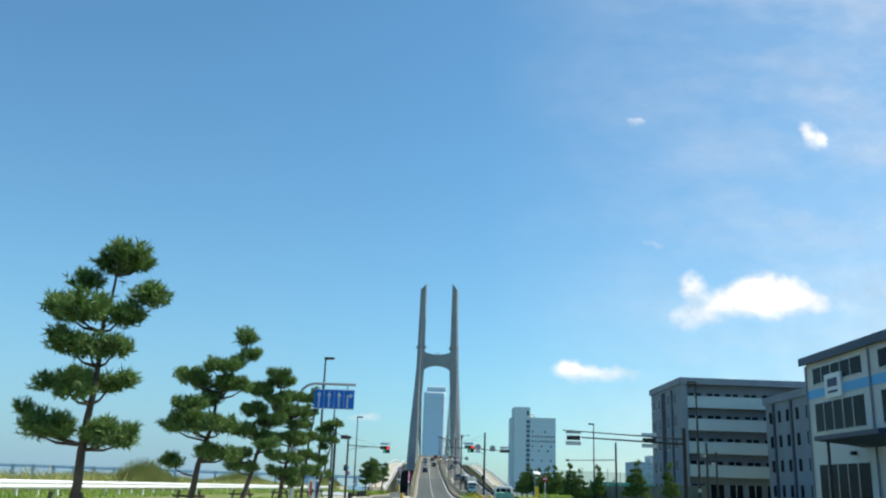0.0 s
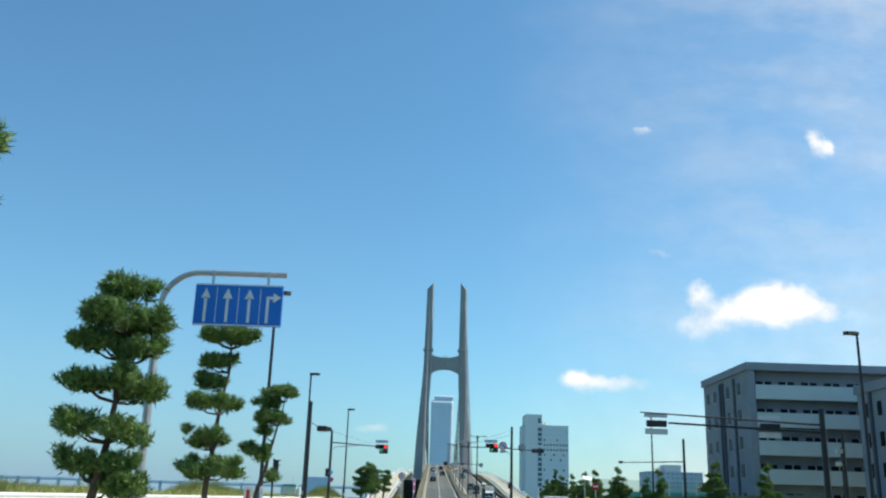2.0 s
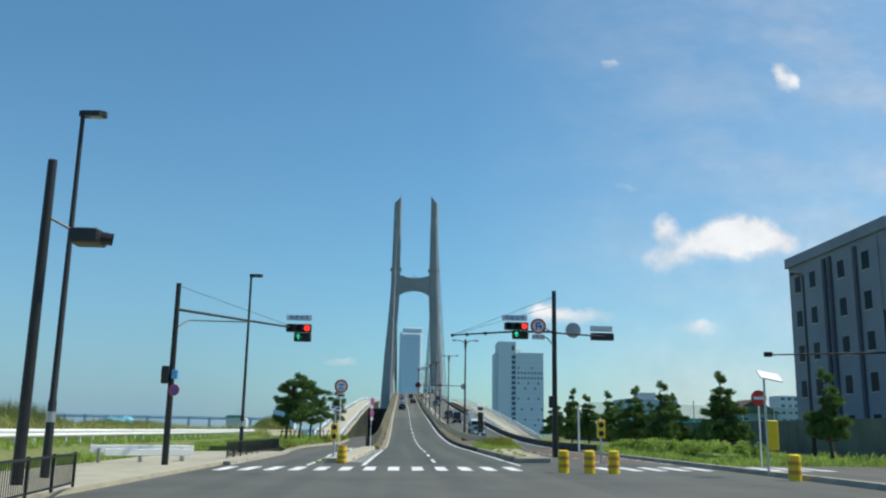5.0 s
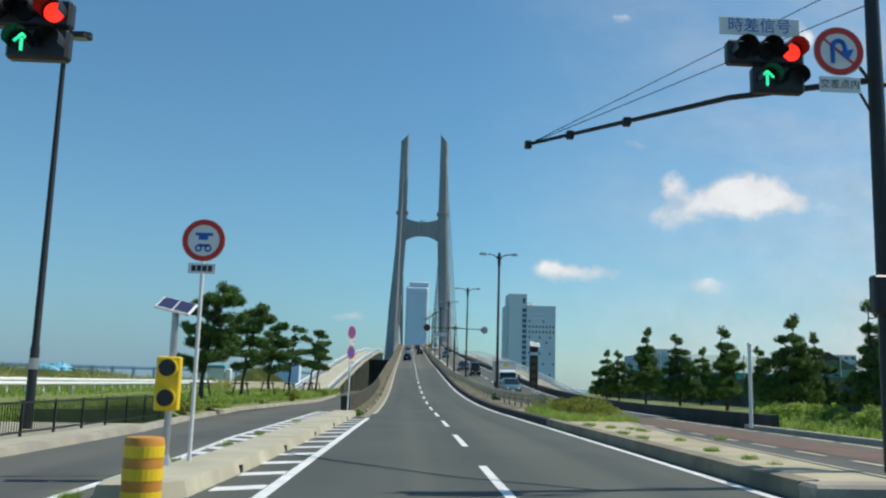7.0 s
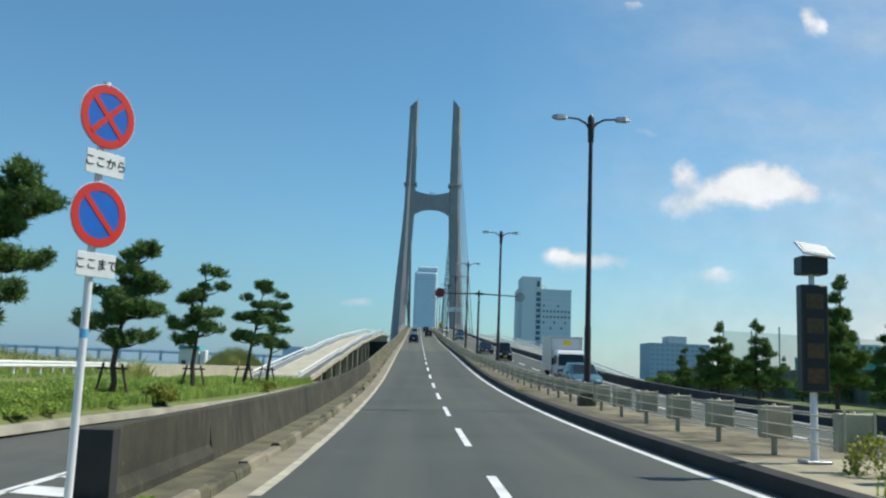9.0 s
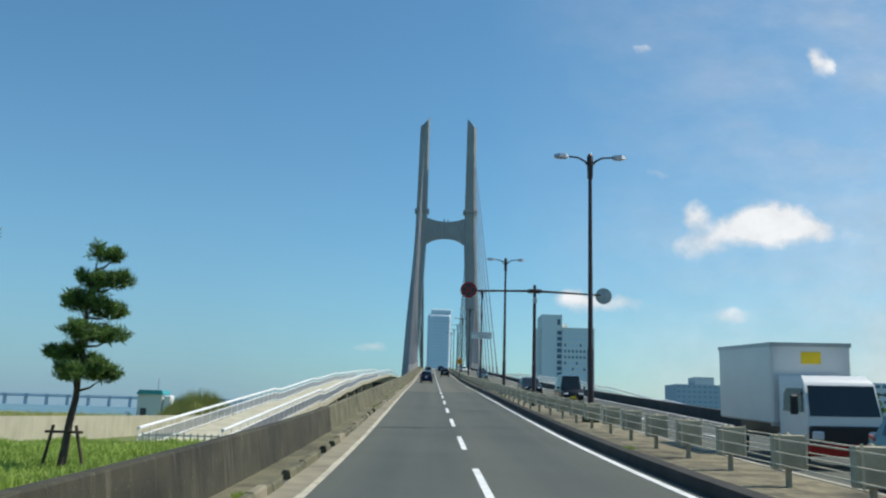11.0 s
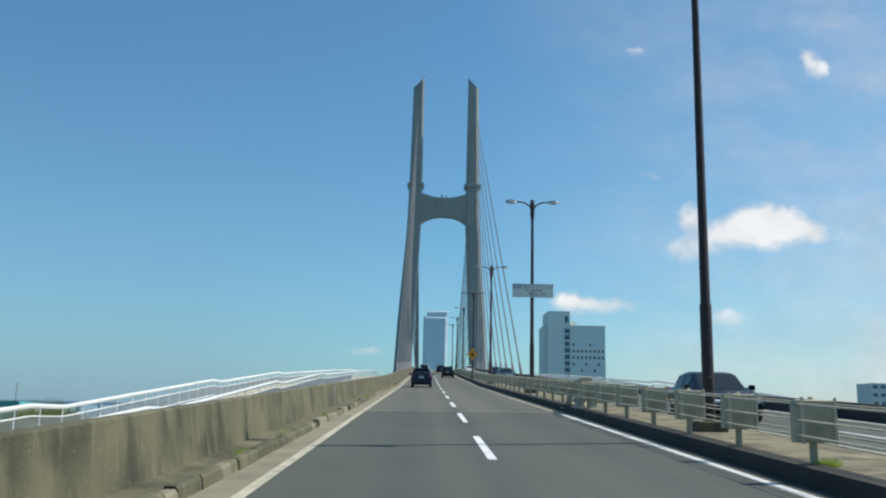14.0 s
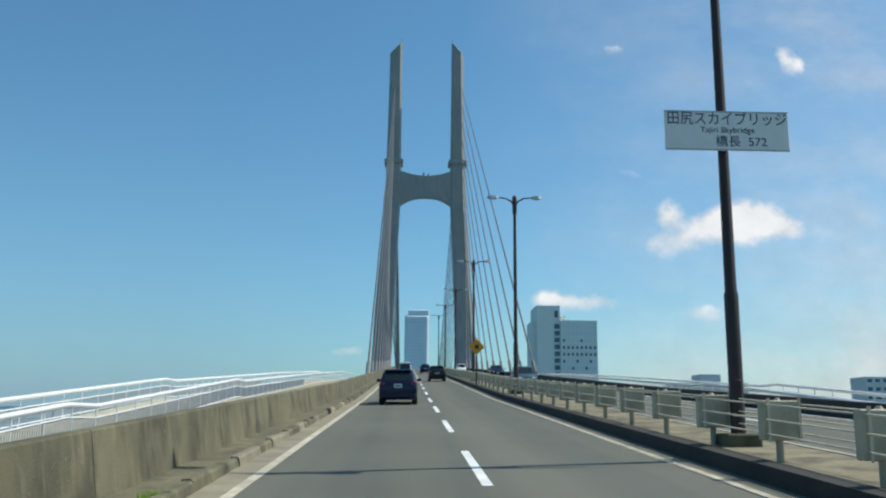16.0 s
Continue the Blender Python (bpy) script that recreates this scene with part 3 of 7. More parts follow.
gutter = Build().loft([[(-3.03 + wall_bend(y), y, deck(y) + 0.10), (-2.60 + kerb_bend(y), y, deck(y) + 0.09), (-2.60 + kerb_bend(y), y, deck(y) - 0.05), (-3.03 + wall_bend(y), y, deck(y) - 0.05)] for y in steps(146.4, 470, 6)])
apron = setting("parapet_gutter", gutter, CONCRETE, "stained concrete gutter at the parapet's foot")
setting("dusty_margin", Build().loft([[(-2.46 + kerb_bend(y), y, deck(y) + 0.02), (left_line(y) - 0.06, y, deck(y) + 0.004), (left_line(y) - 0.06, y, deck(y) - 0.05), (-2.46 + kerb_bend(y), y, deck(y) - 0.05)] for y in steps(143.0, 470, 6)]), DUST, "dusty concrete margin beside the edge line")
y = 146.1
while y < 420:
    L = rng.choice((0.5, 1.0, 1.0, 1.5))
    pick = rng.random()
    if pick < 0.93 or y < 165:
        h, d = rng.uniform(0.15, 0.20), rng.uniform(-0.012, 0.012) + kerb_bend(y)
        z0, z1 = deck(y), deck(y + L)
        ring = lambda yy, z, c: [(-2.62 + d, yy, z - 0.03), (-2.44 + d, yy, z - 0.03), (-2.46 + d, yy, z + h - c), (-2.49 + d, yy, z + h), (-2.60 + d, yy, z + h), (-2.62 + d, yy, z + h - c)]
        part("kerb_block", Build().loft([ring(y + 0.005, z0, 0.04), ring(y + L - 0.01, z1, 0.04)]), DUST if pick < 0.2 or y < 146.5 else CONCRETE, apron)
    y += L

# median kerb with a sandy top; starts in a rounded nose
b = Build()
MED_Y = steps(116, 520, 4)


def med_left(y):
    return lerp(y, [116, 150, 215, 250, 270], [5.25, 5.2, 4.95, 4.97, 4.9])


def med_right(y):
    return lerp(y, [116, 128, 148, 170, 300], [7.0, 7.35, 9.2, 7.6, 6.75])


ry = MED_Y
kerb_l = Build().loft([[(med_left(y), y, deck(y) - 0.05), (med_left(y) + 0.03, y, deck(y) + 0.24), (med_left(y) + 0.30, y, deck(y) + 0.26), (med_left(y) + 0.30, y, deck(y) - 0.05)] for y in ry])
setting("kerb_median", kerb_l, KERB_DARK, "grimy dark kerb along the central reservation")
setting("kerb_median_near", Build().loft([[(med_left(y) - 0.006, y, deck(y) - 0.05), (med_left(y) + 0.024, y, deck(y) + 0.246), (med_left(y) + 0.29, y, deck(y) + 0.266), (med_left(y) + 0.29, y, deck(y) - 0.05)] for y in (116, 122, 130, 137.5)]), DUST, "weathered grey kerb at the median nose")
kerb_r = Build().loft([[(med_right(y) - 0.25, y, deck(y) - 0.05), (med_right(y) - 0.25, y, deck(y) + 0.25), (med_right(y) - 0.02, y, deck(y) + 0.23), (med_right(y), y, deck(y) - 0.05)] for y in ry])
setting("kerb_median_far", kerb_r, KERB)
strip(lambda y: (med_left(y) + 0.29, med_right(y) - 0.24), [y for y in ry if y < 153], lambda y: deck(y) + 0.235, "median_soil", SAND, "bare sandy soil of the central reservation")
strip(lambda y: (med_left(y) + 0.29, med_right(y) - 0.24), [y for y in ry if y > 151], lambda y: deck(y) + 0.235, "median_top", MEDIAN_TOP, "sandy top of the central reservation, dirt and plate shadows painted in")
setting("kerb_nose", Build().chamfer(5.25, 115.5, -0.05, 7.0, 116.02, 0.25, 0.05), KERB)

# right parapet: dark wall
setting("parapet_right", beam_along([(13.55, -0.3), (13.95, -0.3), (13.90, 0.52), (13.62, 0.52)], steps(137, 520, 6), deck), CONCRETE_DARK, "near-black parapet of the oncoming side")

strip(lambda y: (-2.0, 4.75), [252.35, 252.6], lambda y: deck(y) + 0.007, "deck_joint", JOINT, "pale steel expansion joint across the carriageway")
strip(lambda y: (9.7, 11.5), [116, 126, 134, 146], lambda y: 0.007, "brown_lane_patch", BROWN_ROAD, "worn red-brown coating on the oncoming lane")

# islands and kerbs of the junction
isl = Build().loft([[(x0, y, -0.02), (x0 + 0.05, y, 0.21), (x1 - 0.06, y, 0.21), (x1, y, -0.02)] for y, x0, x1 in
                    ((115.0, -3.75, -3.1), (115.6, -3.85, -2.75), (120, -3.55, -2.60), (130, -3.50, -2.48), (140, -3.48, -2.38), (146.0, -3.46, -2.34))])
island = setting("traffic_island", isl, CONCRETE_PALE, "long pale concrete island between the roads")
kl = Build().loft([[(x - 0.35, y, -0.02), (x - 0.35, y, 0.16), (x - 0.04, y, 0.15), (x, y, -0.02)] for y, x in ((112, -7.6), (122, -7.5), (130, -7.55), (138.5, -8.2), (150, -8.6), (160, -8.0), (175, -6.95), (200, -7.8), (230, -9.6))])
setting("kerb_left", kl, KERB, "pale kerb of the side road")
kr = Build().loft([[(12.55, y, -0.02), (12.6, y, 0.16), (12.9, y, 0.16), (12.9, y, -0.02)] for y in (90, 110, 126, 137)])
setting("kerb_right", kr, KERB)
setting("pavement_left", Build().loft([[(-13.5, y, -0.02), (-13.5, y, 0.13), (x - 0.34, y, 0.13), (x - 0.34, y, -0.02)] for y, x in ((-60, -6.0), (76, -6.0), (84, -7.7), (112, -7.7), (122, -7.6), (132, -7.9))]), CONCRETE_PALE, "pale footway")
b = Build()
b.loft([[(-6.3, y, -0.02), (-6.3, y, 0.16), (-5.64, y, 0.15), (-5.6, y, -0.02)] for y in (-60, 0, 76)])
setting("kerb_approach", b, KERB)

for y in (118.6, 123.2, 128.6, 134.0, 139.6):
    x = lerp(y, [115.6, 120, 130, 140], [-2.75, -2.60, -2.48, -2.38])
    part("drain_slot", Build().box(x - 0.10, y, 0.01, x + 0.004, y + 0.16, 0.13), BLACK, island, "dark drain slot")

# road markings
marks = strip(lambda y: (left_line(y) - 0.08, left_line(y) + 0.08), steps(148, 540, 2), lambda y: deck(y) + 0.006, "road_markings", PAINT_WORN, "dirty white edge line")
part("edge_line", Build().add([(x, y, 0.006) for y in (112, 135, 142.4) for x in (left_line(y) - 0.09, left_line(y) + 0.09)], [(0, 1, 3, 2), (2, 3, 5, 4)]), PAINT, marks, "bright white edge line")
v = []
ys = steps(112, 252, 2)
worn = [252.7] + steps(254, 540, 2)
for y in ys + worn:
    x = lerp(y, [112, 132, 160, 219, 250, 270, 320], [5.0, 4.97, 4.85, 4.6, 4.58, 4.46, 4.45])
    v += [(x - 0.08, y, deck(y) + 0.006), (x + 0.08, y, deck(y) + 0.006)]
for a, line_y, paint, words in ((0, ys, PAINT, "white edge line"), (len(ys), worn, PAINT_WORN, "worn dusty edge line")):
    part("edge_line", Build().add(v[2 * a:2 * (a + len(line_y))], [(2 * i, 2 * i + 1, 2 * i + 3, 2 * i + 2) for i in range(len(line_y) - 1)]), paint, marks, words)
y = 115.4
DASH, PITCH = 5.0, 10.05
while y < 500:
    x = lerp(y, [110, 142, 170, 212, 300], [1.36, 1.44, 1.35, 1.17, 1.18])
    part("dash", Build().add([(x + s, q, deck(q) + 0.006) for q in (y, y + DASH / 2, y + DASH) for s in (-0.075, 0.075)], [(0, 1, 3, 2), (2, 3, 5, 4)]), PAINT, marks)
    y += PITCH
for i in range(13):  # hatching beside the island
    y = 116.2 + i * 2.0
    xa, xb = lerp(y, [115, 148], [-2.66, -2.32]), left_line(y) - 0.1
    part("hatch_bar", Build().add([(xa, y, 0.006), (xb, y + 0.35, 0.006), (xb, y + 0.85, 0.006), (xa, y + 0.5, 0.006)], [(0, 1, 2, 3)]), PAINT, marks)
slip = lambda y: lerp(y, [112, 122, 128, 148], [-4.32, -4.36, -4.62, -4.56])
v = []
for y in (112, 117, 122, 125, 128, 138, 150):
    v += [(slip(y) - 0.08, y, 0.006), (slip(y) + 0.08, y, 0.006)]
part("edge_line", Build().add(v, [(2 * i, 2 * i + 1, 2 * i + 3, 2 * i + 2) for i in range(6)]), PAINT, marks)
for i in range(20):  # slanting bars that close behind the parapet's end
    y = 120.9 + i * 1.5
    xb = -3.54 if y < 145.5 else -3.16
    part("hatch_bar", Build().add([(xb, y - 0.55, 0.006), (xb, y + 0.1, 0.006), (slip(y), y + 0.6, 0.006), (slip(y), y - 0.05, 0.006)], [(0, 1, 2, 3)]), PAINT, marks)
for i in range(26):  # crossing in front of the far lights
    x = -7.4 + i * 0.95
    if not 4.9 < x < 7.2:
        part("crossing_bar", Build().add([(x, 107, 0.006), (x + 0.45, 107, 0.006), (x + 0.45, 110.5, 0.006), (x, 110.5, 0.006)], [(0, 1, 2, 3)]), PAINT, marks)
for y in steps(113, 148, 2.6)[:-1]:  # broken, worn lines of the oncoming lanes
    for x, k in ((12.15, 2.2), (9.35, 1.5), (8.55, 1.9)):
        if y > 128 or x > 9:
            part("worn_dash", Build().add([(x - 0.09, y, 0.011), (x + 0.09, y, 0.011), (x + 0.09, y + k, 0.011), (x - 0.09, y + k, 0.011)], [(0, 1, 2, 3)]), PAINT_WORN, marks)
part("stop_line", Build().box(-1.7, 60, 0.003, 4.8, 60.45, 0.007), PAINT, marks)
for i in range(14):
    y = 150 + i * 9.9
    part("dash", Build().add([(10.4 + s, q, deck(q) + 0.006) for q in (y, y + 5) for s in (-0.075, 0.075)], [(0, 1, 3, 2)]), PAINT, marks)
for xo in (7.3, 13.2):
    v = []
    ys = steps(150, 540, 2)
    for y in ys:
        v += [(xo - 0.08, y, deck(y) + 0.006), (xo + 0.08, y, deck(y) + 0.006)]
    part("edge_line", Build().add(v, [(2 * i, 2 * i + 1, 2 * i + 3, 2 * i + 2) for i in range(len(ys) - 1)]), PAINT, marks)



# ---- footways with white rails on both sides of the bridge ----
def footway(side):
    """side -1: sea side; 1: land side. x is measured from the bridge axis."""
    def X(o):
        return 3.95 + side * o

    IN, OUT = 14.05, 18.25
    ys = [216, 226, 236, 246, 254, 257, 265, 273, 281, 283.5, 291, 299, 306.8, 309.3] + steps(320, 470, 10)
    slab = Build().loft([[(X(IN - 0.15), y, walk_z(y) - 0.42), (X(OUT + 0.15), y, walk_z(y) - 0.42), (X(OUT + 0.15), y, walk_z(y)), (X(IN - 0.15), y, walk_z(y))] for y in ys])
    f = tagged(part("footway_" + ("left" if side < 0 else "right"), slab, CONCRETE_PALE, None, "raised concrete footway with ramps and landings"), kind="structure")
    for o in (IN, OUT):
        rail = thing("footway_rail", (X(o), ys[0], -fall(X(o))), "white tubular handrail with grey infill bars beside the footway", "handrail", "footway rails")
        top = [(0, y - ys[0], walk_z(y) + 1.1) for y in ys]
        part("top_rail", Build().tube(top, 0.088, 8), WHITE_PAINT, rail)
        part("mid_rail", Build().tube([(x, y, z - 0.37) for x, y, z in top], 0.032, 6), WHITE_PAINT, rail)
        part("bottom_rail", Build().tube([(x, y, z - 0.98) for x, y, z in top], 0.03, 6), WHITE_PAINT, rail)
        pm = Build().tube([(0, 0, 0), (0, 0, 1.08)], 0.028, 6).mesh("post", WHITE_PAINT)
        bars = Build()
        for y in steps(ys[0], 400, 2.05):
            p = part("post", pm, None, rail)
            p.location = (0, y - ys[0], walk_z(y))
        for y in steps(ys[0], 340, 0.15):
            z = walk_z(y)
            bars.add([(-0.012, y - ys[0] - 0.012, z + 0.12), (0.012, y - ys[0] + 0.012, z + 0.12), (0.012, y - ys[0] + 0.012, z + 0.73), (-0.012, y - ys[0] - 0.012, z + 0.73)], [(0, 1, 2, 3)])
        tagged(part("infill", bars, STEEL, rail, "thin grey infill bars"), kind="stuff")
    gate = thing("footway_end_fence", (X(IN) - 3.9 if side < 0 else X(IN), ys[0] - 0.3, -0.05), "short grey picket fence closing the ramp's foot", "fence", "footway end fences")
    for k in range(12):
        part("picket", Build().box(k * 0.34, -0.03, 0, k * 0.34 + 0.06, 0.03, 0.95), STEEL, gate)
    part("cross_rail", Build().box(0, -0.02, 0.8, 3.9, 0.02, 0.86), STEEL, gate)
    for y in steps(234, 444, 12.0):
        z = walk_z(y)
        part("column", Build().box(X(IN + 0.3) - 0.35, y, -0.3, X(IN + 0.3) + 0.35, y + 0.7, z - 0.4).box(X(OUT - 0.3) - 0.35, y, -0.3, X(OUT - 0.3) + 0.35, y + 0.7, z - 0.4).box(min(X(IN), X(OUT)), y - 0.1, z - 1.0, max(X(IN), X(OUT)), y + 0.8, z - 0.4), CONCRETE_PALE, f)


footway(-1)
footway(1)
# added near-black sheets that stand in for the footway slab's shadow
uy = steps(262, 332, 10)
setting("underpass_wall", Build().loft([[(-13.9, y, -0.3), (-13.6, y, -0.3), (-13.6, y, walk_z(y) - 0.44), (-13.9, y, walk_z(y) - 0.44)] for y in uy]).box(-13.6, 331.4, -0.3, -3.3, 332.0, walk_z(330) - 0.46), CONCRETE_DARK, "dark sheets standing in for the shade under the footway")


# ---- the tower and its cables ----
def bridge_tower():
    t = thing("bridge_tower", (3.95, 504.0, 0.0), "grey H-shaped bridge pylon with slanted tops and an arched crossbeam", "bridge tower")
    # height, inner and outer distance from the axis, half depth
    prof = [(-2, 9.9, 16.0, 3.2), (20.0, 9.25, 14.75, 2.9), (36, 8.65, 13.95, 2.7), (52.0, 8.0, 12.8, 2.5), (60.5, 7.6, 12.2, 2.4), (69.0, 7.3, 11.75, 2.3), (79.0, 7.3, 11.55, 2.2), (95, 7.38, 11.3, 2.05), (113.6, 7.5, 11.05, 1.9)]
    for s in (-1, 1):
        rings = []
        for z, i, o, d in prof:
            c = 0.55
            r = [(i, -d + c), (i + c, -d), (o - c * 1.6, -d), (o, -d + c * 1.6), (o, d - c * 1.6), (o - c * 1.6, d), (i + c, d), (i, d - c)]
            rings.append([(s * x, y, z) for x, y in r])
        last = rings[-1]
        tip = []
        for (x, y, z) in last:
            k = max(0.0, 1 - (abs(x) - 7.5) / 3.55)
            tip.append((x, y, 113.9 + 3.7 * k ** 1.5))
        rings.append(tip)
        leg = part("leg", Build().loft(rings), TOWER, t)
        part("collar", Build().chamfer(s * 9.4 - 2.75, -2.6, 79.2, s * 9.4 + 2.75, 2.6, 80.4, 0.15), TOWER, leg)
        part("vane", Build().tube([(s * 7.7, 0, 117.0), (s * 7.7, 0, 118.9)], 0.08, 6), STEEL, leg)
        part("stripe", Build().box(s * 9.3 - 0.02, -3.02, 22, s * 9.3 + 0.02, -1.9, 22.1), STEEL, leg)
    n = 14
    top, bot = [], []
    for k in range(n + 1):
        u = -1 + 2 * k / n
        top.append((u * 7.6, 77.2 - 1.6 * (1 - u * u)))
        bot.append((u * 7.75, 66.7 + 2.7 * (1 - abs(u) ** 2.6)))
    rings = [[(x, y, z) for x, z in top] + [(x, y, z) for x, z in bot[::-1]] for y in (-1.7, 1.7)]
    part("crossbeam", Build().loft(rings), TOWER, t)
    part("beacon", Build().tube([(-0.6, 0, 75.6), (-0.6, 0, 76.9)], 0.35, 8).tube([(0.8, 0, 75.6), (0.8, 0, 76.7)], 0.3, 8), STEEL, t)
    part("deck_beam", Build().box(-9.2, -2.2, 12, 9.2, 2.2, 16.3), TOWER, t)
    for s in (-1, 1):
        for side in (-1, 1):
            for k in range(11):
                z = 102.5 - k * 5.4
                d = 158 - k * 11.3 if side < 0 else 190 - k * 15.0
                y2 = 504 + side * d
                foot = (9.35 if s > 0 else -8.3, y2 - 504.0, deck(y2) + 0.3 + fall(3.95 + s * 9.0))
                head = (s * lerp(z, [40, 66, 78, 112], [12.0, 11.2, 10.9, 10.4] if s > 0 else [10.9, 10.0, 9.5, 9.3]), side * 1.9, z)
                c = part("stay_cable", Build().tube([head, foot], 0.11, 6), CABLE, t)
                part("anchor_sleeve", Build().tube([foot, Vector(foot).lerp(Vector(head), 3.0 / d)], 0.2, 8), CABLE, c)
    return t


bridge_tower()


# ---- far and near buildings ----
def hotel():
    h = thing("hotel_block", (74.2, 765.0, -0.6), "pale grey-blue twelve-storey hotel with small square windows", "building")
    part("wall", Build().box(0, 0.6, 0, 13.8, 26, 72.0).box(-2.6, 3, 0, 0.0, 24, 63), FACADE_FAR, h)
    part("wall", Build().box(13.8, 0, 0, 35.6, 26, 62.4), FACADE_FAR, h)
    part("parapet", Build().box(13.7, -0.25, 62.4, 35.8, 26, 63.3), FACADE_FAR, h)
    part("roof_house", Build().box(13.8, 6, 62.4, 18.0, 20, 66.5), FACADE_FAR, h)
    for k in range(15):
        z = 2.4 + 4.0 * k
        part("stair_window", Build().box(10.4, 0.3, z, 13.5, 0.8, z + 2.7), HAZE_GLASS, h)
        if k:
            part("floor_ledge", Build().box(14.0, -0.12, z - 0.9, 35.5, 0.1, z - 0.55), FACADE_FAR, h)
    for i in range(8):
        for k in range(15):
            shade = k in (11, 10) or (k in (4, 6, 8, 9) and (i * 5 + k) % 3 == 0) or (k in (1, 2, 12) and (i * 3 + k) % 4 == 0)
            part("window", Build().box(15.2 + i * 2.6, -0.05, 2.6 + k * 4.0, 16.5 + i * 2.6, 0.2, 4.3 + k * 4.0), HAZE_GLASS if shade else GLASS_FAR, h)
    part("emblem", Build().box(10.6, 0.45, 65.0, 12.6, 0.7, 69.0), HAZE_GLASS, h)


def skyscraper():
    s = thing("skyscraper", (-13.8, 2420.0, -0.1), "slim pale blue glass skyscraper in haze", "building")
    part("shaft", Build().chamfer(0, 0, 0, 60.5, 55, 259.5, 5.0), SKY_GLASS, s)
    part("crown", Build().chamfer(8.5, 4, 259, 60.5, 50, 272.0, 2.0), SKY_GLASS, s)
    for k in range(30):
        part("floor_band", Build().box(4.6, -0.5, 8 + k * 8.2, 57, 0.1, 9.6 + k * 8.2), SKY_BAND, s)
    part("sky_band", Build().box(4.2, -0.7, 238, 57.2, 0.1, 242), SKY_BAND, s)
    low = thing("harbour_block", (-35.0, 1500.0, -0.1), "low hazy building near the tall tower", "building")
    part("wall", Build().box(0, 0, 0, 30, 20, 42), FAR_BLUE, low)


def dormitory():
    a = thing("dormitory", (41.75, 145.55, -0.1), "grey five-storey dormitory with pale balcony fronts", "building")
    part("wall", Build().box(0, 1.6, 0, 42, 20, 20.2), FACADE_GREY, a)
    part("roof_edge", Build().box(-0.3, -0.2, 19.3, 42.3, 20.3, 20.35), FACADE_GREY, a)
    part("side_pier", Build().box(0, 0, 0, 0.9, 1.7, 19.35), FACADE_GREY, a)
    for k in range(5):
        z = 0.9 + 3.68 * k
        if k:
            part("balcony_front", Build().box(0.9, -0.12, z - 0.15, 20.5, 0.02, z + 1.75), FACADE_PALE, a)
            part("balcony_slab", Build().box(0.9, 0.0, z - 0.2, 42, 1.7, z), FACADE_GREY, a)
            part("balcony_front", Build().box(20.7, -0.12, z - 0.15, 41.9, 0.02, z + 1.75), FACADE_PALE, a)
        for i in range(13):
            w_ = part("window", Build().box(1.6 + i * 3.1, 1.5, z + 0.2, 3.7 + i * 3.1, 1.75, z + 2.4), DARK_GLASS, a)
            part("frame", Build().box(2.6 + i * 3.1, 1.46, z + 0.2, 2.7 + i * 3.1, 1.76, z + 2.4), WHITE_PAINT, w_)
        for y in (3.4, 8.0, 14.0, 17.4):
            w_ = part("window", Build().box(-0.04, y, z + 0.7, 0.2, y + 1.2, z + 2.4), DARK_GLASS, a)
            part("sill", Build().box(-0.12, y - 0.05, z + 0.62, 0.1, y + 1.25, z + 0.7), FACADE_PALE, w_)
    for y in (5.4, 10.3, 11.5):
        part("duct", Build().box(-0.25, y, 0, 0.02, y + 0.5, 18.8), FACADE_DARK, a)
    part("roof_rail", Build().tube([(8, 8, 20.3), (8, 8, 21.2)], 0.05, 6), STEEL, a)
    c = thing("office_wing", (52.65, 116.0, -0.1), "lower grey wing with tall narrow windows", "building")
    part("wall", Build().box(0, 0, 0, 30, 21.9, 16.0), FACADE_GREY, c)
    part("roof_edge", Build().box(-0.3, -0.3, 15.4, 30.3, 22.2, 16.5), FACADE_GREY, c)
    for k in range(4):
        for y in (2.5, 6.0, 9.5, 13.0, 16.0, 19.4):
            part("window", Build().box(-0.05, y, 1.6 + 3.6 * k, 0.1, y + 1.0, 3.3 + 3.6 * k), DARK_GLASS, c)
    for y in (4.6, 11.6, 18.2):
        part("duct", Build().box(-0.25, y, 0, 0.02, y + 0.5, 15.3), FACADE_DARK, c)


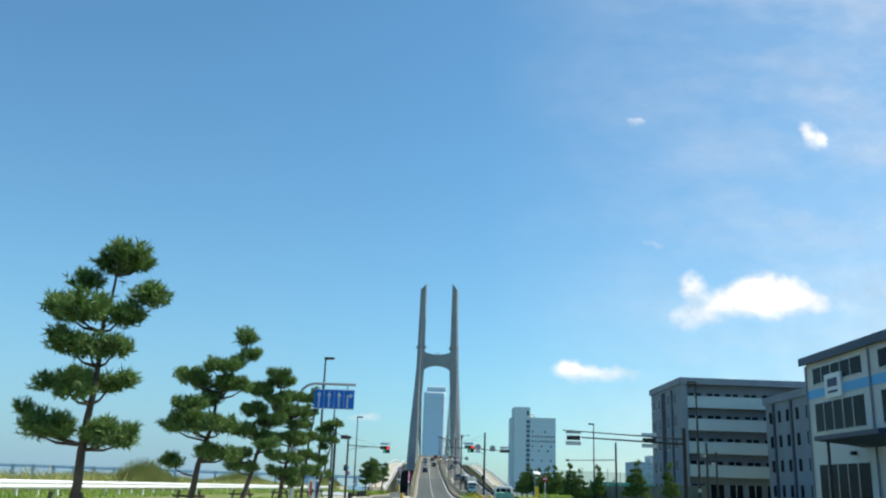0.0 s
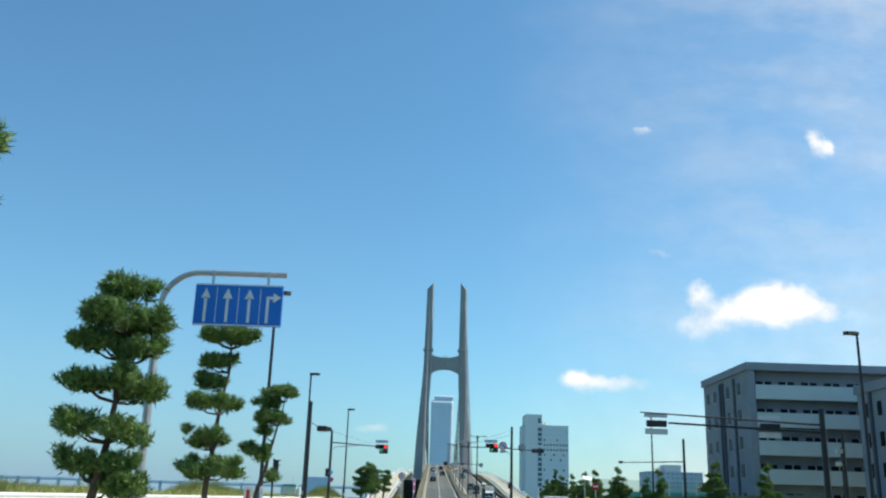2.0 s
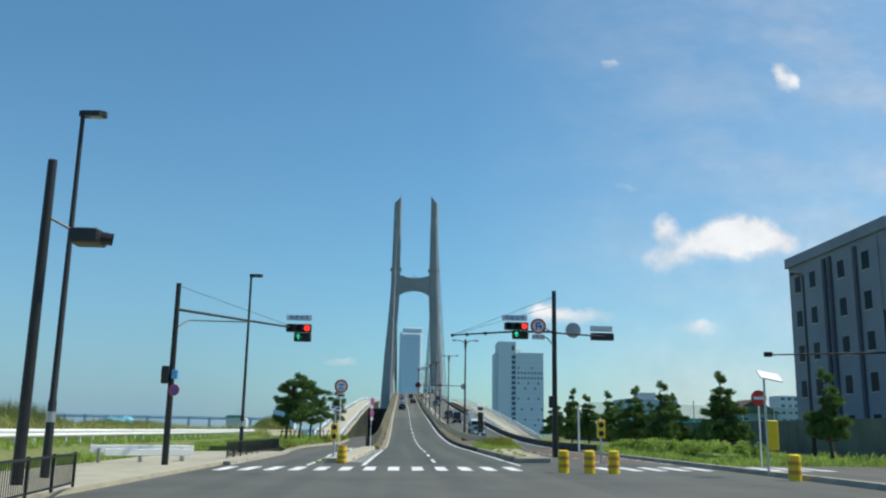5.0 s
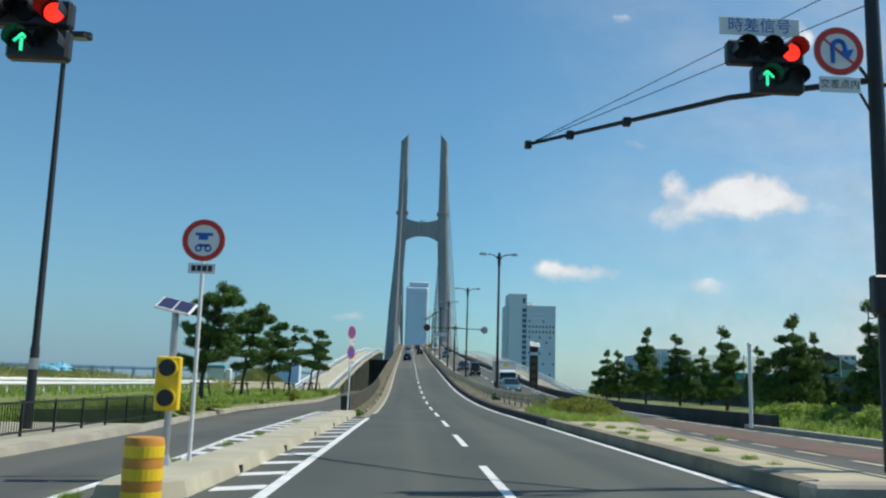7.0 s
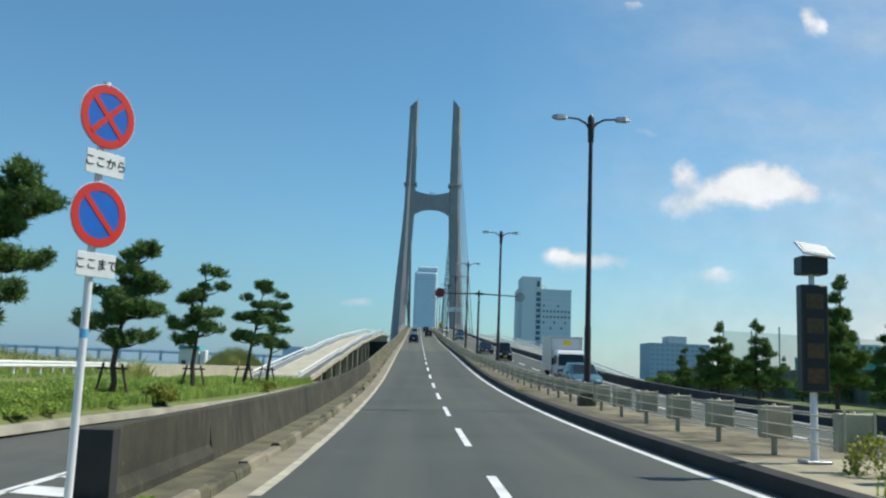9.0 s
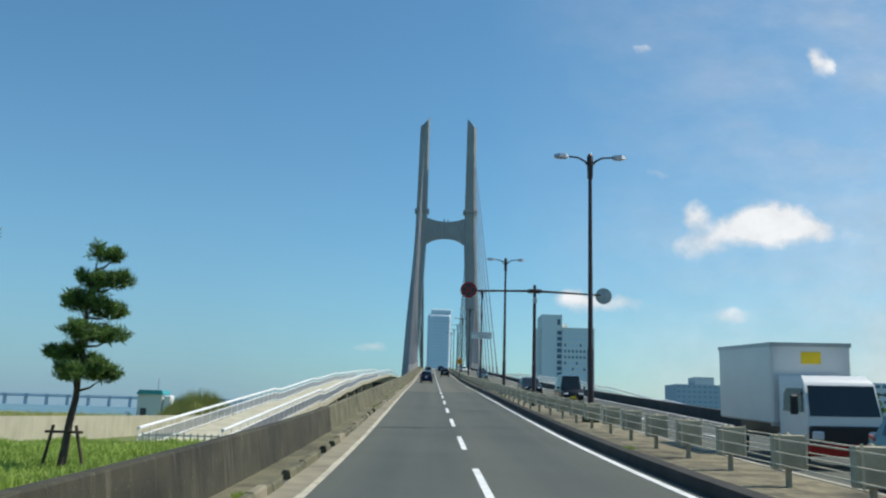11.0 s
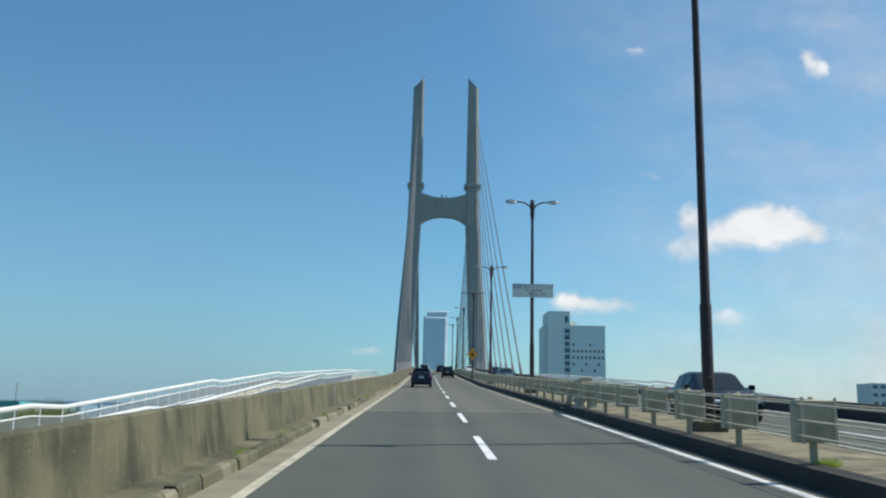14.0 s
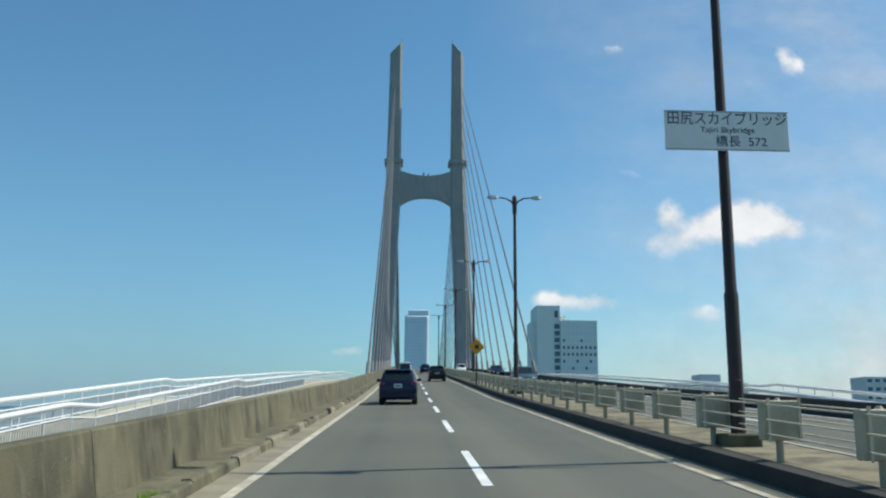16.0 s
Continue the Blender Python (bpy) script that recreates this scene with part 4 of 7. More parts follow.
def warehouse():
    b_ = thing("company_building", (33.9, 35.0, -0.5), "off-white company building with a light blue stripe and navy eaves", "building")
    part("wall", Build().box(0, 0, 0, 30, 43.6, 12.8), FACADE_WHITE, b_)
    part("roof", Build().add([(-0.5, -1, 13.3), (-0.5, 44.0, 13.3), (14, 44.0, 16.9), (14, -1, 16.9), (-0.5, -1, 14.0), (-0.5, 44.0, 14.0), (14, 44.0, 17.6), (14, -1, 17.6)], [(0, 1, 2, 3), (4, 7, 6, 5), (0, 4, 5, 1), (1, 5, 6, 2), (2, 6, 7, 3), (3, 7, 4, 0)]), ROOF_NAVY, b_)
    part("gable", Build().add([(0, 43.6, 12.8), (14, 43.6, 16.8), (28, 43.6, 12.8), (0, 0, 12.8), (14, 0, 16.8), (28, 0, 12.8), (0, 43.6, 13.4), (0, 0, 13.4)], [(0, 2, 1, 6), (3, 7, 4, 5), (6, 1, 4, 7), (1, 2, 5, 4), (0, 6, 7, 3)]), FACADE_WHITE, b_)
    part("stripe", Build().box(-0.06, 0, 10.3, 0.02, 43.5, 11.05), STRIPE_BLUE, b_)
    for y0, y1 in ((33.4, 42.2), (22.0, 30.6), (10.5, 19.2), (1.5, 8.0)):
        for z, h in ((1.6, 3.0), (7.4, 2.4), (11.5, 1.35)):
            w_ = part("window", Build().box(-0.05, y0, z, 0.15, y1, z + h), DARK_GLASS, b_)
            part("frame", Build().box(-0.09, y0 - 0.08, z - 0.08, 0.1, y1 + 0.08, z).box(-0.09, y0 - 0.08, z + h, 0.1, y1 + 0.08, z + h + 0.08), STEEL, w_)
            for k in range(1, 5):
                y = y0 + (y1 - y0) * k / 5
                part("mullion", Build().box(-0.09, y - 0.05, z, 0.16, y + 0.05, z + h), STEEL, w_)
    for y in (43.5, 32.0, 20.6, 9.2):
        part("downpipe", Build().tube([(-0.12, y, 0), (-0.12, y, 13.2)], 0.09, 6), FACADE_GREY, b_)
    sg = part("sign_board", Build().box(-0.25, 36.6, 10.0, -0.06, 39.6, 12.0), SIGN_WHITE, b_, "white company sign board")
    part("emblem", Build().box(-0.27, 37.2, 10.9, -0.24, 39.0, 11.6).box(-0.27, 37.2, 10.4, -0.24, 39.0, 10.6), SIGN_NAVY, sg)
    part("canopy", Build().loft([[(x, 24.0, z0), (x, 34.0, z0), (x, 34.0, z1), (x, 24.0, z1)] for x, z0, z1 in ((-3.9, 6.1, 6.45), (-1.5, 5.9, 6.7), (0.02, 5.7, 6.9))]), ROOF_NAVY, b_)
    part("canopy_post", Build().tube([(-3.2, 33.2, 0.0), (-3.2, 33.2, 6.1)], 0.12, 8), POLE_BLACK, b_)
    part("wall_lamp", Build().chamfer(-0.5, 35.2, 5.2, -0.05, 35.5, 5.5, 0.04), BLACK, b_)


hotel()
skyscraper()
dormitory()
warehouse()


def sea_bridge():
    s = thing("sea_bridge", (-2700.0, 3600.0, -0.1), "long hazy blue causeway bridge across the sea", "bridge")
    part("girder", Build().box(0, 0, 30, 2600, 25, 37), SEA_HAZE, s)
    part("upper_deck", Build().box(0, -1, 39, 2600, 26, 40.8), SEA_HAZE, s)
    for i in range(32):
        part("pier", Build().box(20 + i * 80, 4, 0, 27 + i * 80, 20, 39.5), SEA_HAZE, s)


sea_bridge()


# ---- street furniture on the bridge ----
def pole_base(parent, w=0.55, h=0.28, material=CONCRETE_DARK):
    part("footing", Build().chamfer(-w / 2, -w / 2, -0.4, w / 2, w / 2, h, 0.03), material, parent)


def twin_lamp():
    t = thing("street_lamp", (0, 0, 0), "dark brown street lamp with two arms on the central reservation", "street lamp", "bridge lamps")
    part("pole", Build().tube([(0, 0, 0), (0, 0, 2.6), (0, 0, 2.65), (0, 0, 10.05)], [0.125, 0.125, 0.105, 0.075], 12), POLE_BROWN, t, smooth=True)
    part("collar", Build().tube([(0, 0, 9.65), (0, 0, 10.2), (0, 0, 10.6), (0, 0, 10.73)], [0.11, 0.13, 0.13, 0.05], 12), POLE_BROWN, t, smooth=True)
    part("service_door", Build().chamfer(-0.05, -0.135, 0.7, 0.05, -0.10, 1.1, 0.008), POLE_BROWN, t)
    for s in (-1, 1):
        pts = [(s * 0.05, 0, 10.2), (s * 0.22, 0, 10.4), (s * 0.5, 0, 10.55), (s * 0.95, 0, 10.59)]
        arm = part("arm", Build().tube(pts, [0.05, 0.045, 0.04, 0.035], 8), POLE_BROWN, t, smooth=True)
        part("lamp_head", Build().loft([[(s * x, -w, z0), (s * x, w, z0), (s * x, w * 0.7, z1), (s * x, -w * 0.7, z1)] for x, w, z0, z1 in
                                        ((0.9, 0.05, 10.56, 10.62), (1.0, 0.13, 10.51, 10.67), (1.3, 0.15, 10.50, 10.69), (1.5, 0.07, 10.54, 10.64))]), STEEL, arm, "grey lamp head")
    pole_base(t, 0.6, 0.2, CONCRETE)
    return t


lamp0 = twin_lamp()
LAMP_Y = [169.5, 206.2, 239.8, 269.2, 300.5, 331.0, 361.5, 392.0, 422.5]
for i, y in enumerate(LAMP_Y):
    m = place(median_x(y) + (0.30 if i == 1 else 0.05 if i == 3 else 0.14), y, deck(y) + (0.5 if i < 2 else 0.24), 0, 0, 0)
    if i == 0:
        lamp0.matrix_world = m
    else:
        copy_thing(lamp0, m)

# median rail: plates on posts with five wire ropes
pst = thing("guard_post", (0, 0, 0), "cream-painted guard post with a square plate", "guard rail", "median guard posts")
part("post", Build().tube([(0, 0, 0), (0, 0, 0.84)], 0.055, 8), PLATE, pst, smooth=True)
part("plate", Build().chamfer(-0.26, -0.09, 0.29, 0.27, 0.09, 0.85, 0.014), PLATE, pst)
part("post_cap", Build().tube([(0, 0, 0.84), (0, 0, 0.89)], [0.06, 0.03], 8), PLATE, pst)
for s in (-0.17, 0.275):
    part("clip_bar", Build().box(s - 0.018, -0.112, 0.27, s + 0.018, -0.088, 0.88), CREAM, pst)


def rail_x(y):
    return median_x(y) + lerp(y, [150, 200, 216, 270], [0.18, -0.2, -0.75, -0.3])


t = thing("rail_end_post", (rail_x(149.9) + 0.1, 148.4, 0.23), "pale concrete end post of the median rail", "post")
part("post", Build().loft([[(-0.24, 0, 0), (0.24, 0, 0), (0.24, 0.4, 0), (-0.24, 0.4, 0)], [(-0.17, 0.05, 0.85), (0.17, 0.05, 0.85), (0.17, 0.35, 0.85), (-0.17, 0.35, 0.85)]]), CONCRETE_PALE, t)
POSTS = [y for y in (149.9 + 2.78 * i for i in range(84)) if not 250.0 < y < 253.5]
for i, y in enumerate(POSTS):
    slope = math.degrees(math.atan(deck(y + 1) - deck(y)))
    m = place(rail_x(y), y, deck(y) + 0.235, 0, 0, 0)
    if i == 0:
        pst.matrix_world = m
    else:
        copy_thing(pst, m)
rope = thing("wire_rope_rail", (rail_x(149.9), 149.9, 0.0), "five cream wire ropes strung between the guard posts", "guard rail")
for k, z in enumerate((0.37, 0.57, 0.78)):
    for s in (-0.105, 0.105):
        pts = [(rail_x(y) - rail_x(149.9) + 0.0, y - 149.9 + 0.0, deck(y) + 0.235 + z) for y in POSTS]
        part("rope", Build().tube([(x + s * 2.6, y, zz) for x, y, zz in pts], 0.013, 5), CREAM, rope)


def stanchion():
    t = thing("joint_stanchion", (5.42, 251.0, deck(251.0) + 0.235), "stained pale cast frame with three tubes and short balusters", "barrier")
    for y in (0, 2.35):
        e = part("end_frame", Build().loft([[(-0.36, y, 0), (-0.17, y, 0), (0.02, y, 0.9), (-0.15, y, 0.9)], [(-0.36, y + 0.22, 0), (-0.17, y + 0.22, 0), (0.02, y + 0.22, 0.9), (-0.15, y + 0.22, 0.9)]]).loft([[(0.17, y + 0.003, 0), (0.36, y + 0.003, 0), (0.15, y + 0.003, 0.9), (-0.02, y + 0.003, 0.9)], [(0.17, y + 0.217, 0), (0.36, y + 0.217, 0), (0.15, y + 0.217, 0.9), (-0.02, y + 0.217, 0.9)]]), CONCRETE_PALE, t)
        part("cap", Build().chamfer(-0.19, y - 0.03, 0.88, 0.19, y + 0.25, 1.02, 0.03), CONCRETE_PALE, e)
        part("foot_plate", Build().chamfer(-0.45, y - 0.08, -0.01, 0.45, y + 0.3, 0.035, 0.008), STEEL, e)
        part("tie", Build().box(-0.24, y + 0.05, 0.42, 0.24, y + 0.17, 0.52), CONCRETE_PALE, e)
    for z, r in ((0.30, 0.07), (0.62, 0.07), (0.94, 0.085)):
        part("rail", Build().tube([(0, 0.1, z), (0, 2.5, z)], r, 10), CONCRETE_PALE, t, smooth=True)
    for y in (0.65, 1.25, 1.85):
        part("baluster", Build().tube([(0, y, 0.0), (0, y, 0.18), (0, y, 0.3), (0, y, 0.46), (0, y, 0.62), (0, y, 0.78), (0, y, 0.9)], [0.15, 0.075, 0.12, 0.06, 0.12, 0.06, 0.1], 10), CONCRETE_PALE, t, smooth=True)
    part("sill", Build().chamfer(-0.22, 0.1, 0.0, 0.22, 2.5, 0.07, 0.02), CONCRETE_PALE, t)


stanchion()


def round_sign(parent, x, y, z, r, kind):
    """A round traffic sign that faces -y."""
    # kind dark: backlit shade painted in as a black face and dark red
    d = part("disc", Build().disc((x, z), r, y, y + 0.012), SIGN_WHITE if kind in ("uturn", "bike") else BLACK if kind == "dark" else SIGN_BLUE, parent)
    part("rim", Build().disc((x, z), r * 0.985, y - 0.004, y + 0.002, inner=r * 0.74), SIGN_RED if kind != "dark" else TAIL_RED, d)
    part("white_edge", Build().disc((x, z), r * 1.02, y + 0.002, y + 0.010, inner=r * 0.97), SIGN_WHITE, d)
    if kind in ("stop", "park", "dark"):
        for a in ((45,) if kind == "park" else (45, -45)):
            m = pose(x, y - (0.003 if a < 0 else 0), z, 0, a, 0)
            part("bar", Build().box(-r * 0.78, -0.006, -r * 0.085, r * 0.78, 0.002, r * 0.085, m), TAIL_RED if kind == "dark" else SIGN_RED, d)
    if kind == "uturn":
        arc = [(x + r * 0.25 * math.cos(a), y - 0.004, z + r * 0.12 + r * 0.32 * math.sin(a)) for a in [math.pi - k * math.pi / 8 for k in range(9)]]
        part("arrow", Build().tube([(x - r * 0.25, y - 0.004, z - r * 0.5)] + arc + [(x + r * 0.26, y - 0.004, z - r * 0.06)], r * 0.095, 6).add([(x - r * 0.02, y - 0.05, z - 0.04 * r), (x + r * 0.56, y - 0.05, z + 0.06 * r), (x + r * 0.30, y - 0.05, z - r * 0.42)], [(0, 1, 2)]), SIGN_BLUE, d)
        part("bar", Build().box(-r * 0.78, -0.004, -r * 0.05, r * 0.78, 0.004, r * 0.05, pose(x, y + 0.001, z, 0, 40, 0)), SIGN_RED, d)
    if kind == "bike":
        part("symbol", Build().disc((x - r * 0.22, z - r * 0.38), r * 0.17, y - 0.004, y + 0.004, inner=r * 0.09).disc((x + r * 0.22, z - r * 0.38), r * 0.17, y - 0.004, y + 0.004, inner=r * 0.09).box(x - r * 0.4, y - 0.004, z + r * 0.22, x + r * 0.42, y + 0.004, z + r * 0.36).box(x - r * 0.25, y - 0.004, z + r * 0.02, x + r * 0.2, y + 0.004, z + r * 0.22).box(x - r * 0.25, y - 0.004, z - r * 0.3, x + r * 0.3, y + 0.004, z - r * 0.18), SIGN_BLUE, d)
    return d


def plate_sign(parent, x, y, z, w, h, body="", size=0.14, ink=None, bars=0):
    p = part("plate", Build().chamfer(x - w / 2, y, z - h / 2, x + w / 2, y + 0.014, z + h / 2, 0.004), SIGN_WHITE, parent)
    if body:
        lettering(body, size, ink or BLACK, p, x, y - 0.003, z)
    for k in range(bars):
        bw = w * 0.8 / bars
        part("bar", Build().box(x - w * 0.4 + k * bw + bw * 0.1, y - 0.004, z - h * 0.28, x - w * 0.4 + (k + 1) * bw - bw * 0.1, y + 0.004, z + h * 0.28), ink or BLACK, p)
    return p


def overhead_no_stopping():
    y = 219.7
    t = thing("overhead_sign", (5.91, y, deck(y) - 0.035), "brown T-shaped pole with a no-stopping disc coloured as if backlit", "traffic sign")
    part("pole", Build().tube([(0, 0, 0), (0, 0, 2.5), (0, 0, 2.55), (0, 0, 6.95)], [0.12, 0.115, 0.1, 0.085], 12), POLE_BROWN, t, smooth=True)
    part("arm", Build().tube([(-3.25, 0, 6.55), (0, 0, 6.62), (3.7, 0, 6.50)], [0.045, 0.07, 0.045], 8), POLE_BROWN, t)
    part("clamp", Build().chamfer(-0.38, -0.13, 6.5, 0.38, 0.13, 6.72, 0.04), POLE_BROWN, t)
    part("junction_box", Build().chamfer(-0.12, -0.22, 5.9, 0.12, -0.08, 6.25, 0.02), STEEL, t)
    # blue and red disc, its shaded look put into darker colours
    d = round_sign(t, -3.7, -0.06, 6.57, 0.46, "dark")
    part("disc_back", Build().disc((3.88, 6.46), 0.46, 0.05, 0.065), SIGN_BACK, t, "grey back of a round sign")
    part("bracket", Build().box(3.55, -0.02, 6.42, 4.2, 0.05, 6.50).box(3.7, 0.0, 6.2, 3.78, 0.05, 6.7).box(3.98, 0.0, 6.2, 4.06, 0.05, 6.7), STEEL, t)
    pole_base(t, 0.4, 0.1)


overhead_no_stopping()


def bridge_name_sign():
    y = 269.2
    t = thing("bridge_name_sign", (median_x(y) + 0.04, y - 0.16, deck(y) + 0.05), "white bridge name board fixed to a lamp pole", "sign")
    part("board", Build().chamfer(-1.10, -0.03, 5.36, 1.16, 0.0, 6.1, 0.01), SIGN_WHITE, t)
    part("border", Build().box(-1.10, -0.034, 5.36, 1.16, -0.028, 5.385).box(-1.10, -0.034, 6.075, 1.16, -0.028, 6.1), SIGN_BACK, t)
    part("bracket", Build().box(-0.14, 0, 5.5, 0.14, 0.2, 5.58).box(-0.14, 0, 5.9, 0.14, 0.2, 5.98), STEEL, t)
    lettering("田尻スカイブリッジ", 0.27, SIGN_NAVY, t, 0.04, -0.034, 5.94, 0.91)
    lettering("Tajiri Skybridge", 0.15, SIGN_NAVY, t, 0.04, -0.034, 5.74, 1.06)
    lettering("橋長  572", 0.22, SIGN_NAVY, t, 0.28, -0.034, 5.52, 1.06)


bridge_name_sign()


def warning_sign(y=318.0):
    t = thing("warning_sign", (5.0, y, deck(y) + 0.235), "orange diamond warning sign on a brown pole", "traffic sign")
    part("pole", Build().tube([(0, 0, 0), (0, 0, 3.2)], 0.06, 8), POLE_BROWN, t)
    part("face", Build().box(-0.42, -0.08, -0.42, 0.42, -0.06, 0.42, pose(0, 0, 2.75, 0, 45, 0)), SIGN_ORANGE, t)
    part("symbol", Build().box(-0.12, -0.09, 2.6, 0.14, -0.078, 2.9), BLACK, t)
    part("beacon", Build().tube([(0, 0, 3.2), (0, 0, 3.42)], [0.12, 0.05], 8), SIGN_ORANGE, t)


warning_sign()


def side_lamp(at, turn=0.0, h=10.85):
    t = thing("street_lamp", at, "slim dark street lamp with one flat head", "street lamp", "roadside lamps", turn)
    part("pole", Build().tube([(0, 0, 0), (0, 0, 2.2), (0, 0, 2.25), (0, 0, h)], [0.13, 0.12, 0.10, 0.065], 12), POLE_BLACK, t, smooth=True)
    a = part("arm", Build().tube([(0, 0, h - 0.05), (0.25, 0, h)], 0.045, 8), POLE_BLACK, t)
    part("lamp_head", Build().loft([[(x, -w, h - 0.02), (x, w, h - 0.02), (x, w * 0.75, h + 0.15), (x, -w * 0.75, h + 0.15)] for x, w in ((-0.1, 0.08), (0.05, 0.17), (0.55, 0.19), (0.72, 0.10))]), POLE_BLACK, a)
    part("lens", Build().box(0.08, -0.12, h - 0.035, 0.6, 0.12, h - 0.018), SIGN_BACK, a)
    part("band", Build().tube([(0, 0, 1.6), (0, 0, 1.9)], 0.135, 12), STEEL, t)
    return t


for at, turn, h in (((-8.48, 71.0, 0.1), 0, 11.3), ((-10.45, 99.0, 0.1), 0, 11.0), ((-10.12, 128.3, 0.1), 0, 11.0), ((22.5, 74.2, 0), 180, 10.5), ((22.55, 121.2, 0), 180, 10.3), ((22.6, 40.0, 0), 180, 10.5)):
    side_lamp(at, turn, h)


# ---- the junction's signals and signs ----
def signal_head(parent, x, y, z, lit=False, arrow=False, back=False):
    """A horizontal three-lamp head facing -y (or its back), with an arrow box below it."""
    body = part("signal_head", Build().chamfer(x - 0.62, y, z - 0.2, x + 0.62, y + 0.2, z + 0.2, 0.04), BLACK, parent)
    for k, dx in enumerate((-0.4, 0.0, 0.4)):
        part("lens", Build().disc((x + dx, z), 0.14, y - 0.02 if not back else y + 0.2, y + 0.01 if not back else y + 0.22, 16), RED_LIT if lit and k == 2 else DARK_GLASS, body)
        s = -1 if not back else 1
        y0 = y if not back else y + 0.2
        hood = []
        for d in (0.0, 0.3):
            hood.append([(x + dx + 0.17 * math.cos(a), y0 + s * d, z + 0.17 * math.sin(a)) for a in [math.radians(-25 + 230 * q / 10) for q in range(11)]])
        part("hood", Build().loft(hood, close=False), BLACK, body)
    if arrow:
        part("arrow_box", Build().chamfer(x - 0.22, y, z - 0.66, x + 0.62, y + 0.2, z - 0.22, 0.04), BLACK, body)
        a = part("arrow_light", Build().box(x - 0.02, y - 0.02, z - 0.56, x + 0.02, y - 0.005, z - 0.38).box(-0.015, -0.012, 0, 0.02, 0.004, 0.15, pose(x, y - 0.01, z - 0.32, 0, 135, 0)).box(-0.02, -0.012, 0, 0.015, 0.004, 0.15, pose(x, y - 0.01, z - 0.32, 0, -135, 0)), GREEN_LIT, body)
        part("hood", Build().loft([[(x + 0.17 * math.cos(q), y - d, z - 0.44 + 0.17 * math.sin(q)) for q in [math.radians(-25 + 230 * k / 10) for k in range(11)]] for d in (0.0, 0.25)], close=False), BLACK, body)
        part("hood", Build().loft([[(x + 0.42 + 0.17 * math.cos(q), y - d, z - 0.44 + 0.17 * math.sin(q)) for q in [math.radians(-25 + 230 * k / 10) for k in range(11)]] for d in (0.0, 0.25)], close=False), BLACK, body)
    return body


def left_signal():
    t = thing("traffic_signal", (-9.56, 108.6, 0.1), "black signal mast with a red light and green arrow", "traffic signal")
    part("pole", Build().tube([(0, 0, 0), (0, 0, 7.3)], [0.14, 0.10], 12), POLE_BLACK, t, smooth=True)
    end = Vector((4.05, 7.2, 6.35))
    part("arm", Build().tube([(0, 0, 6.22), end], [0.06, 0.045], 8), POLE_BLACK, t)
    part("brace", Build().tube([(0, 0, 5.45), (0.35, 0.6, 5.85), (2.1, 4.1, 6.24)], 0.03, 6), POLE_BLACK, t)
    part("wire", Build().tube([(0, 0, 7.2), end], 0.01, 4), BLACK, t)
    signal_head(t, 4.15, 7.0, 6.35, lit=True, arrow=True)
    plate_sign(t, 4.15, 7.0, 6.85, 1.25, 0.28, "時差信号", 0.24, SIGN_BLUE)
    part("pedestrian_signal", Build().chamfer(-0.35, -0.3, 3.2, -0.05, 0.0, 3.9, 0.03), BLACK, t)
    part("button_box", Build().chamfer(0.05, -0.25, 3.4, 0.3, -0.08, 3.75, 0.02), STRIPE_BLUE, t)
    round_sign(t, 0.18, -0.16, 2.95, 0.22, "stop")


def right_signal():
    t = thing("traffic_signal", (7.66, 117.6, 0.2), "dark signal mast with a red light and a no-U-turn sign", "traffic signal")
    part("pole", Build().tube([(-0.12, 0.1, 0), (-0.12, 0.1, 8.5)], [0.15, 0.11], 12), POLE_BLACK, t, smooth=True)
    tip = Vector((-5.1, 6.0, 6.7))
    part("arm", Build().tube([(-0.12, 0.1, 6.35), (-2, 1.7, 6.5), tip], [0.06, 0.055, 0.04], 8), POLE_BLACK, t)
    for k in (0.45, 0.75, 1.0):
        p = Vector((-2, 1.7, 6.5)).lerp(tip, k)
        part("clamp", Build().chamfer(p.x - 0.08, p.y - 0.08, p.z - 0.1, p.x + 0.08, p.y + 0.08, p.z + 0.08, 0.02), POLE_BLACK, t)
    for z in (8.2, 7.7):
        part("wire", Build().tube([(-0.12, 0.1, z), tip], 0.01, 4), BLACK, t)
    signal_head(t, -2.15, -0.4, 6.55, lit=True, arrow=True)
    plate_sign(t, -2.25, -0.4, 6.97, 1.3, 0.3, "時差信号", 0.26, SIGN_BLUE)
    round_sign(t, -1.05, -0.55, 6.55, 0.40, "uturn")
    plate_sign(t, -1.05, -0.55, 6.0, 0.66, 0.26, "交差点内", 0.16)
    part("bracket", Build().tube([(-0.12, 0.1, 6.2), (-0.55, -0.2, 6.45), (-1.05, -0.5, 6.5)], 0.03, 6).tube([(-0.12, 0.1, 5.6), (-0.55, -0.2, 6.0), (-0.9, -0.5, 6.1)], 0.025, 6), POLE_BLACK, t)
    part("disc_back", Build().disc((0.95, 6.5), 0.40, 0.5, 0.52), SIGN_BACK, t)
    signal_head(t, 2.6, 0.9, 6.25, back=True)
    plate_sign(t, 2.6, 1.2, 6.7, 1.2, 0.3)
    part("arm", Build().tube([(-0.12, 0.1, 6.3), (3.0, 1.0, 6.25)], 0.045, 8), POLE_BLACK, t)
    part("pedestrian_signal", Build().chamfer(-0.46, -0.2, 2.45, -0.2, 0.0, 3.05, 0.03), BLACK, t)


left_signal()
right_signal()


